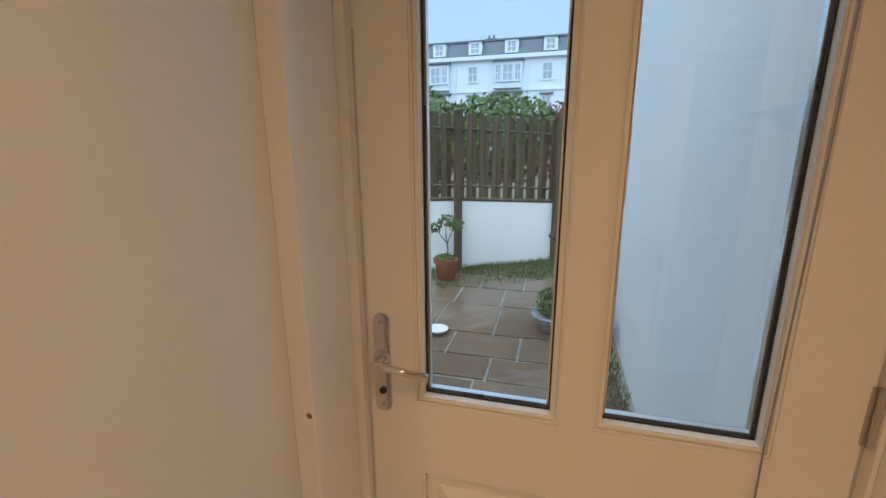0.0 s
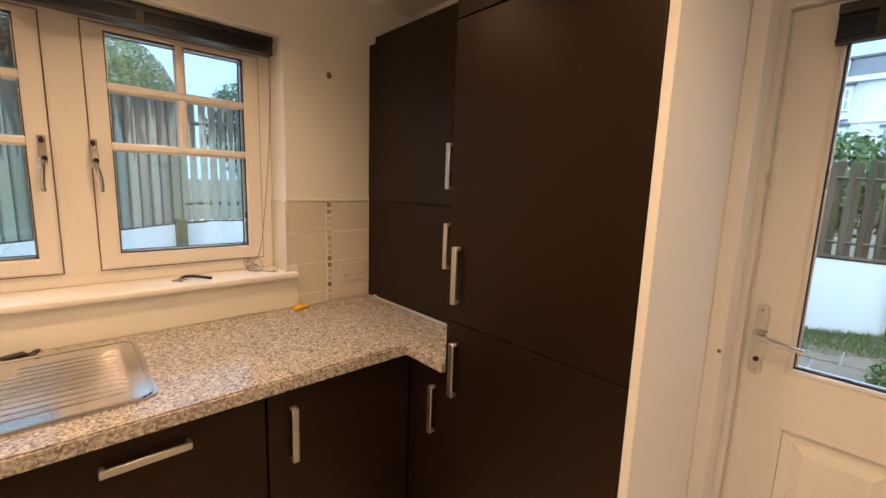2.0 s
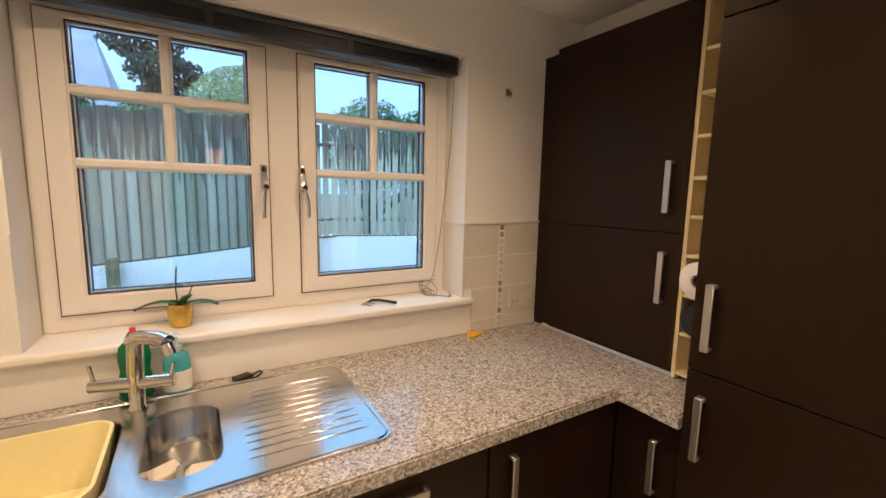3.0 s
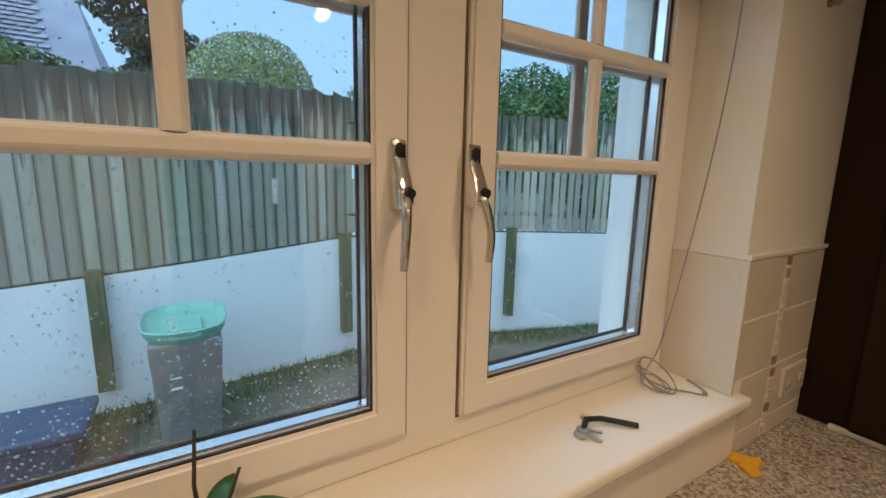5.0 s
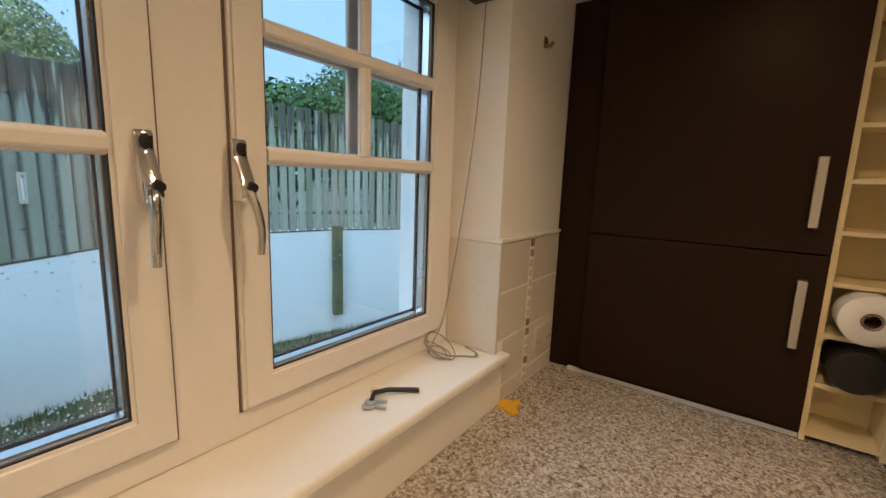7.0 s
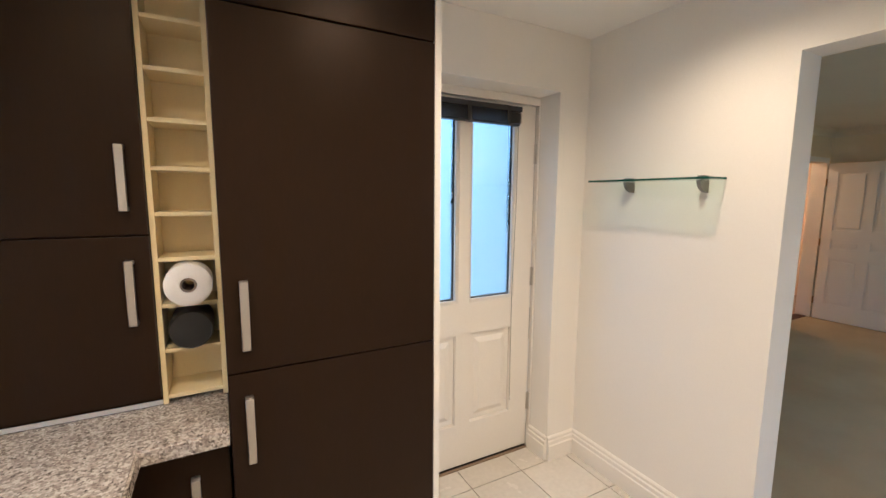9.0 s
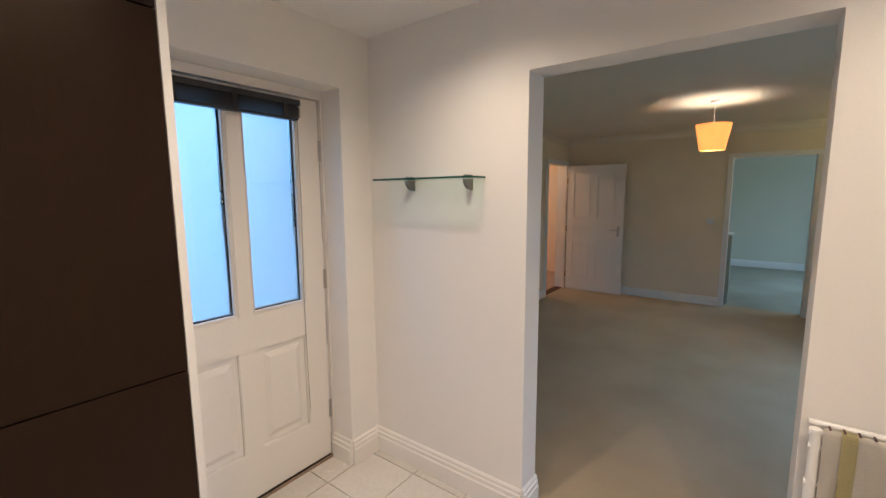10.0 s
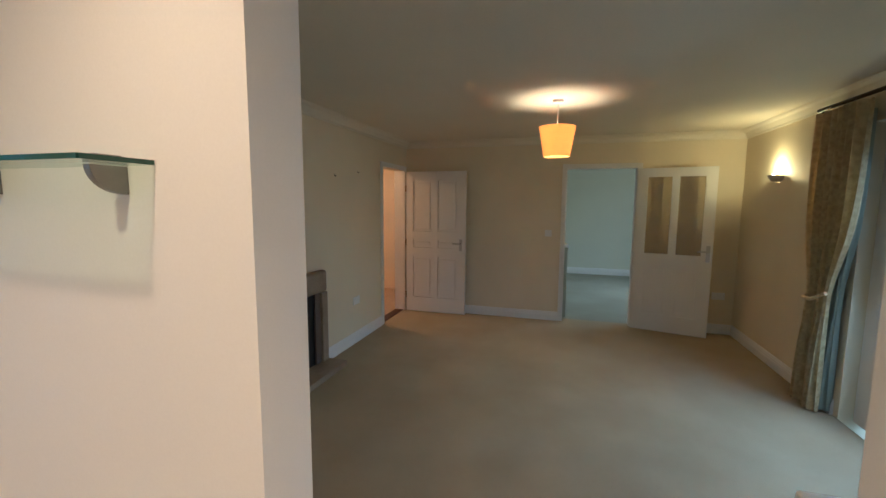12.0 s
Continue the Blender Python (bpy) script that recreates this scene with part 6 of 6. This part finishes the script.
shrub("light green bushy tree behind the fence", "tree", "tree", (-9.2, 2.45, GZ), [((-9.2, 2.45, 2.5), (1.0, 1.0, 1.02), 14000, 0.035, HEDGE), ((-9.4, 3.7, 2.6), (0.9, 0.8, 0.8), 10000, 0.035, HEDGE)], 0.08)
shrub("tall green laurel behind the fence", "shrub", "shrub", (-6.9, 5.6, GZ), [((-6.9, 5.8, 2.3), (1.4, 1.3, 1.45), 16000, 0.045, HEDGE), ((-7.7, 4.7, 2.5), (1.1, 1.2, 1.15), 14000, 0.045, HEDGE), ((-6.0, 6.7, 2.7), (1.0, 0.9, 1.4), 9000, 0.045, HEDGE)])
shrub("low green climber spilling over the fence top", "shrub", "shrub", (-6.3, -2.7, GZ), [((-6.2, -2.55, 2.32), (0.5, 0.75, 0.36), 7000, 0.028, HEDGE), ((-6.2, -1.35, 2.28), (0.35, 0.6, 0.20), 3500, 0.026, HEDGE)], 0.03)
shrub("green hedge shrub above the fence", "shrub", "shrub", (-2.3, 8.0, GZ), [((-2.4, 8.0, 1.75), (1.0, 0.7, 0.85), 5000, 0.06, HEDGE), ((-0.9, 8.2, 1.7), (1.1, 0.7, 0.85), 5000, 0.06, HEDGE)])
shrub("russet and green shrub above the fence", "shrub", "shrub", (0.3, 8.8, GZ), [((0.3, 8.8, 1.65), (0.75, 0.6, 0.75), 3200, 0.05, REDLEAF), ((1.1, 8.7, 1.3), (0.9, 0.6, 0.7), 2600, 0.06, HEDGE)])
bare = thing("tree", "bare winter tree far behind the fence", "tree", (-14.0, 11.5, GZ))
rb = random.Random(21)


def branch(p, d, length, r, level):
    q = [Vector(p)]
    for k in range(3):
        q.append(q[-1] + (d + Vector((rb.uniform(-0.2, 0.2), rb.uniform(-0.2, 0.2), rb.uniform(0, 0.15)))).normalized() * length / 3)
    part("trunk" if level == 0 else "limb", tube([tuple(v) for v in q], r, 5, r * 0.5), BARK, bare)
    if level < 3:
        for _ in range(4 if level else 5):
            branch(q[rb.choice((2, 3))], (d + Vector((rb.uniform(-0.9, 0.9), rb.uniform(-0.9, 0.9), rb.uniform(0.0, 0.5)))).normalized(), length * 0.6, r * 0.5, level + 1)


branch((-14.0, 11.5, GZ), Vector((0, 0, 1)), 3.2, 0.14, 0)


def plant_pot(name, label, centre, profile, mat, rim=None):
    t = thing(name, label, "plant pot", centre)
    part("pot", lathe(centre, profile, 28), mat, t)
    r, z = profile[-1]
    part("soil", cyl((centre[0], centre[1], centre[2] + z - 0.03), (centre[0], centre[1], centre[2] + z - 0.012), r * 0.97, n=20), SOIL, t)
    return t


TP = (-1.16, 5.40, GZ + 0.004)
tp = plant_pot("plant_pot", "terracotta pot with a small leafy tree", TP, [(0.10, 0), (0.115, 0.01), (0.15, 0.24), (0.17, 0.24), (0.175, 0.29), (0.15, 0.29)], TERRA)
part("trunk", tube([(TP[0], TP[1], TP[2] + 0.26), (TP[0] + 0.03, TP[1], 0.22), (TP[0] + 0.0, TP[1], 0.42)], 0.014, 8, 0.008), BARK, tp)
for dx3, dy3, dz3 in ((-0.16, 0.0, 0.50), (0.12, 0.03, 0.55), (0.02, -0.05, 0.62)):
    part("limb", tube([(TP[0] + 0.02, TP[1], 0.30), (TP[0] + dx3 * 0.5, TP[1] + dy3, 0.42), (TP[0] + dx3, TP[1] + dy3, dz3)], 0.008, 6, 0.004), BARK, tp)
    leafage("foliage", (TP[0] + dx3, TP[1] + dy3, dz3), (0.12, 0.10, 0.07), 90, 0.03, HEDGE, tp, seed=int(dz3 * 100))
leafage("ground_cover", (TP[0], TP[1], TP[2] + 0.295), (0.14, 0.14, 0.05), 500, 0.018, HEDGE, tp, seed=9)
BP = (0.27, 4.05, GZ + 0.004)
bp = plant_pot("plant_pot", "wide blue-glazed bowl pot with trailing plants", BP, [(0.10, 0), (0.12, 0.01), (0.19, 0.13), (0.215, 0.17), (0.205, 0.185), (0.19, 0.17)], BLUEGLAZE)
leafage("foliage", (BP[0], BP[1], BP[2] + 0.27), (0.17, 0.17, 0.16), 420, 0.03, HEDGE, bp, seed=3)
BP2 = (0.56, 3.85, GZ + 0.004)
bp2 = plant_pot("plant_pot", "dark ceramic pot with green leafy plants", BP2, [(0.10, 0), (0.12, 0.01), (0.17, 0.17), (0.18, 0.19), (0.165, 0.19)], BLUEGLAZE)
leafage("foliage", (BP2[0], BP2[1], BP2[2] + 0.26), (0.18, 0.18, 0.14), 420, 0.032, HEDGE, bp2, seed=4)
BP3 = (0.50, 4.45, GZ + 0.004)
bp3 = plant_pot("plant_pot", "terracotta bowl with green plants", BP3, [(0.13, 0), (0.15, 0.02), (0.21, 0.30), (0.245, 0.34), (0.245, 0.38), (0.22, 0.36)], TERRA)
leafage("foliage", (BP3[0], BP3[1], BP3[2] + 0.38), (0.18, 0.18, 0.05), 200, 0.03, HEDGE, bp3, seed=5)
bird = thing("bird_bath", "dark stone bird bath on a pedestal", "bird bath", (0.46, 4.95, GZ))
part("pedestal", lathe((0.46, 4.95, GZ + 0.001), [(0.15, 0), (0.15, 0.04), (0.10, 0.08), (0.085, 0.4), (0.10, 0.62), (0.12, 0.68)], 24), POSTWOOD, bird)
part("basin", lathe((0.46, 4.95, GZ + 0.681), [(0.12, 0), (0.26, 0.04), (0.29, 0.08), (0.28, 0.095), (0.25, 0.085), (0.10, 0.05)], 32), BLACK, bird)
pt = plant_pot("plant_pot", "small terracotta pot against the garden wall", (-4.05, 3.35, GZ - 0.018), [(0.13, 0), (0.14, 0.01), (0.18, 0.16), (0.20, 0.16), (0.20, 0.21), (0.18, 0.20)], TERRA)
# stand-in for an unidentified white curved object, turned as a shallow dish
dish = single("white_object", lathe((-0.80, 3.72, GZ + 0.008), [(0.04, 0), (0.07, 0.006), (0.10, 0.035), (0.105, 0.04), (0.09, 0.034), (0.05, 0.012)], 28), WHITE, "white curved object on the patio, shaped as a shallow dish", "dish")

# wheelie bin: boxy, wider at the top
BXY = (-4.60, -1.125)
bin_ob = thing("wheelie_bin", "grey wheelie bin with a pale green lid", "wheelie bin", (BXY[0], BXY[1], GZ))
bm = box(-0.5, 0.5, -0.5, 0.5, 0, 1, 0.05, 3)
for v in bm.verts:
    u = v.co.z
    sx, sy = 0.40 + 0.14 * u, 0.345 + 0.075 * u
    v.co = Vector((BXY[0] + v.co.x * sx, BXY[1] + v.co.y * sy, GZ + 0.005 + u * 0.72))
part("body", soft(bm), BINGREY, bin_ob)
def lid_ring(s, z, dip=0.0):
    return [(BXY[0] + x * s, BXY[1] + y * s, z - dip * (1 if x > 0.15 else 0)) for x, y in rounded(-0.285, 0.285, -0.232, 0.232, 0.19, 8)]


bm = bmesh.new()
rings = [[bm.verts.new(p) for p in lid_ring(s, GZ - 0.08 + z, d)] for s, z, d in ((0.92, 0.785, 0), (0.95, 0.81, 0), (1.04, 0.86, 0.02), (1.08, 0.905, 0.025), (1.05, 0.912, 0.025), (0.98, 0.885, 0.02), (0.86, 0.862, 0.012), (0.5, 0.862, 0), (0.2, 0.865, 0))]
for a, b in zip(rings, rings[1:]):
    for k in range(len(a)):
        bm.faces.new((a[k], a[(k + 1) % len(a)], b[(k + 1) % len(a)], b[k]))
bm.faces.new(rings[0][::-1])
bm.faces.new(rings[-1])
part("lid", soft(bm), BINGREEN, bin_ob, "pale green lid")
part("lid_hinge_cover", box(BXY[0] + 0.02, BXY[0] + 0.27, BXY[1] - 0.10, BXY[1] + 0.10, GZ + 0.765, GZ + 0.812, 0.015, 3), BINGREEN, bin_ob)
part("lid_handle", box(BXY[0] + 0.22, BXY[0] + 0.30, BXY[1] - 0.09, BXY[1] + 0.09, GZ + 0.75, GZ + 0.79, 0.012, 2), BINGREEN, bin_ob)
for zz in (0.40, 0.475):
    part("size_mark", box(BXY[0] + 0.228 + 0.06 * (zz - 0.40), BXY[0] + 0.243 + 0.06 * (zz - 0.40), BXY[1] - 0.10, BXY[1] - 0.035, GZ + zz, GZ + zz + 0.016, 0.002, 1), WHITE, bin_ob)
for yy in (BXY[1] - 0.17, BXY[1] + 0.17):
    part("wheel", cyl((BXY[0] - 0.18, yy - 0.03, GZ + 0.075), (BXY[0] - 0.18, yy + 0.03, GZ + 0.075), 0.095, n=20), BLACK, bin_ob)
bb = thing("recycling_box", "dark blue plastic recycling box with a lid", "recycling box", (-4.55, -2.05, GZ))
bm = box(-0.5, 0.5, -0.5, 0.5, 0, 1, 0.05, 3)
for v in bm.verts:
    u = v.co.z
    v.co = Vector((-4.55 + v.co.x * (0.38 + 0.08 * u), -2.0 + v.co.y * (0.5 + 0.1 * u), GZ - 0.01 + u * 0.24))
part("body", bm, BINBLUE, bb)
part("lid", box(-4.79, -4.31, -2.31, -1.66, GZ + 0.231, GZ + 0.295, 0.025, 3), BINBLUE, bb)

# neighbouring slate roof with chimney
nb = thing("house", "neighbouring house with a lilac slate roof and stone chimney", "house", (-17.0, -5.0, GZ))
part("wall", box(-21.0, -15.2, -11.0, -2.9, GZ - 0.02, 3.2), STUCCO, nb)
bm = bmesh.new()
v = [bm.verts.new(p) for p in ((-14.8, -2.5, 3.15), (-14.8, -11.4, 3.15), (-18.0, -11.4, 6.6), (-18.0, -3.5, 6.6), (-21.2, -2.5, 3.15), (-21.2, -11.4, 3.15))]
bm.faces.new((v[0], v[3], v[2], v[1]))
bm.faces.new((v[3], v[4], v[5], v[2]))
bm.faces.new((v[0], v[4], v[3]))
bmesh.ops.recalc_face_normals(bm, faces=bm.faces)
ext = bmesh.ops.solidify(bm, geom=bm.faces[:], thickness=0.12)
roof = part("roof", bm, SLATELILAC, nb, "lilac grey slate roof")
srs, sfs = [], []
for r in range(24):
    for c in range(30):
        u0 = r / 24
        xa, za = -14.8 - 3.2 * u0, 3.15 + 3.45 * u0
        xb, zb = -14.8 - 3.2 * (u0 + 1 / 24), 3.15 + 3.45 * (u0 + 1 / 24)
        yc = -3.4 - 1.0 * u0 - c * 0.27 - (0.13 if r % 2 else 0)
        i = len(srs)
        srs += [(xa + 0.03, yc, za + 0.045), (xa + 0.03, yc - 0.25, za + 0.045), (xb + 0.0, yc - 0.25, zb + 0.02), (xb + 0.0, yc, zb + 0.02)]
        sfs.append((i, i + 1, i + 2, i + 3))
sme = bpy.data.meshes.new("roof_slates")
so = ORIGIN[nb.name]
sme.from_pydata([tuple(Vector(q) - so) for q in srs], [], sfs)
sme.materials.append(SLATELILAC)
sob = new("roof_slates", sme)
sob.parent = nb
tagged(sob, "overlapping lilac slates", kind="stuff")
part("chimney", join(box(-15.9, -15.3, -6.0, -5.2, 3.4, 6.2, 0.02), box(-16.0, -15.2, -6.1, -5.1, 6.2, 6.4, 0.02)), STONE, nb, "weathered stone chimney stack")

# terrace of tall pale houses to the north
terr = thing("terrace_house", "long pale stucco terrace with bays and a slate mansard", "terrace", (-8.0, 60.0, GZ))
FY, X0, X1 = 57.5, -44.0, 26.0
part("wall", box(X0, X1, FY, FY + 8, GZ, 13.1), STUCCO, terr)
part("cornice", box(X0, X1, FY - 0.5, FY - 0.005, 12.75, 13.25, 0.06), STUCCO, terr)
part("string_course", box(X0, X1, FY - 0.18, FY - 0.005, 8.85, 9.15, 0.03), STUCCO, terr)
bm = bmesh.new()
vv = [bm.verts.new(p) for p in ((X0, FY + 0.1, 13.25), (X1, FY + 0.1, 13.25), (X1, FY + 1.3, 15.35), (X0, FY + 1.3, 15.35), (X0, FY + 7.5, 15.5), (X1, FY + 7.5, 15.5))]
bm.faces.new((vv[0], vv[1], vv[2], vv[3]))
bm.faces.new((vv[3], vv[2], vv[5], vv[4]))
part("roof", bm, SLATE, terr)
part("roof_edge", box(X0, X1, FY + 1.1, FY + 1.5, 15.3, 15.5), SLATE, terr)


def sash_window(x, z0, z1, w, y, parent=terr, bars=2):
    f = part("window", join(box(x - w / 2 - 0.12, x - w / 2, y - 0.06, y + 0.10, z0 - 0.1, z1 + 0.1), box(x + w / 2, x + w / 2 + 0.12, y - 0.06, y + 0.10, z0 - 0.1, z1 + 0.1), box(x - w / 2, x + w / 2, y - 0.06, y + 0.10, z1, z1 + 0.12), box(x - w / 2 - 0.2, x + w / 2 + 0.2, y - 0.14, y + 0.10, z0 - 0.16, z0),
                           box(x - w / 2, x + w / 2, y - 0.02, y + 0.05, (z0 + z1) / 2 - 0.05, (z0 + z1) / 2 + 0.05), box(x - 0.04, x + 0.04, y - 0.01, y + 0.05, z0, z1)), STUCCO, parent)
    part("pane", box(x - w / 2, x + w / 2, y + 0.0, y + 0.03, z0, z1), HAZEPANE, f)


for k in range(-4, 4):
    xb = -6.6 + 9.5 * k
    # bay over two floors
    for z0, z1 in ((10.1, 11.95), (5.9, 8.1)):
        by = FY - 0.9
        part("bay", join(box(xb - 1.75, xb + 1.75, by + 0.12, FY - 0.005, z0 - 0.9, z1 + 0.45)), STUCCO, terr)
        sash_window(xb, z0, z1, 1.15, by)
        for dx4 in (-1.25, 1.25):
            sash_window(xb + dx4, z0, z1, 0.55, by + 0.06)
        part("bay_roof", box(xb - 1.95, xb + 1.95, by - 0.25, FY - 0.005, z1 + 0.46, z1 + 0.72, 0.05), SLATE, terr)
    for z0, z1 in ((10.2, 12.0), (6.0, 8.1)):
        sash_window(xb + 4.85, z0, z1, 1.05, FY - 0.03)
    part("hood", box(xb + 4.0, xb + 5.7, FY - 0.35, FY - 0.005, 8.35, 8.55, 0.03), SLATE, terr)
    for xd in (xb + 0.3, xb + 5.1):
        part("dormer", box(xd - 0.85, xd + 0.85, FY + 0.05, FY + 1.6, 13.5, 15.05), STUCCO, terr)
        sash_window(xd, 13.65, 14.85, 1.0, FY + 0.0)
        part("dormer_roof", box(xd - 1.0, xd + 1.0, FY - 0.1, FY + 1.7, 15.06, 15.2), SLATE, terr)
    part("downpipe", cyl((xb + 2.6, FY - 0.08, 3), (xb + 2.6, FY - 0.08, 12.8), 0.07, n=8), STUCCO, terr)
for xc in (-26.0, -9.6, 1.2, 12.0):
    part("chimney", join(box(xc - 0.7, xc + 0.7, FY + 4, FY + 5.2, 15.4, 16.3), cyl((xc - 0.3, FY + 4.6, 16.3), (xc - 0.3, FY + 4.6, 16.8), 0.14, n=8), cyl((xc + 0.3, FY + 4.6, 16.3), (xc + 0.3, FY + 4.6, 16.8), 0.14, n=8)), SLATE, terr)

# hedge line beyond the patio doors
shrub("dense green garden hedge beyond the patio doors", "hedge", "hedge", (2.6, -8.0, GZ), [((1.4, -8.0, 0.9), (2.2, 1.2, 1.6), 5000, 0.09, HEDGE), ((4.8, -8.2, 1.0), (2.4, 1.2, 1.7), 5000, 0.09, HEDGE)])
blades("grass", lambda rs: (-1 + 8 * rs.random(), -3.1 - 4.5 * rs.random()), 9000, 0.10, GRASS, "lawn beyond the patio doors", 12)

# rain drops on the window glass
rd = random.Random(31)
vs, fs = [], []
for _ in range(3600):
    g0, g1 = ((-1.29, -0.806), (-0.562, -0.08))[0 if rd.random() < 0.72 else 1]
    y, z = rd.uniform(g0, g1), 1.205 + 0.83 * rd.random() ** 2.3
    r = 0.0005 + 0.0016 * rd.random() ** 2
    i = len(vs)
    ring = [(-1.9767, y + r * math.cos(a), z + r * 1.2 * math.sin(a)) for a in (0, 1.047, 2.094, 3.142, 4.189, 5.236)]
    vs += ring + [(-1.9767 - r * 0.55, y, z - r * 0.2)]
    fs += [(i + k, i + (k + 1) % 6, i + 6) for k in range(6)]
dme = bpy.data.meshes.new("rain_drops")
dme.from_pydata(vs, [], fs)
WATER = bpy.data.materials.new("water_drop")
WATER.use_nodes = True
wb2 = WATER.node_tree.nodes["Principled BSDF"]
wb2.inputs["Transmission Weight"].default_value, wb2.inputs["Roughness"].default_value, wb2.inputs["IOR"].default_value = 1.0, 0.02, 1.33
dme.materials.append(WATER)
dme.polygons.foreach_set("use_smooth", [True] * len(dme.polygons))
drops = tagged(new("rain_drops", dme), "small rain drops clinging to the window glass", "rain drops", kind="stuff")
drops.visible_shadow = False
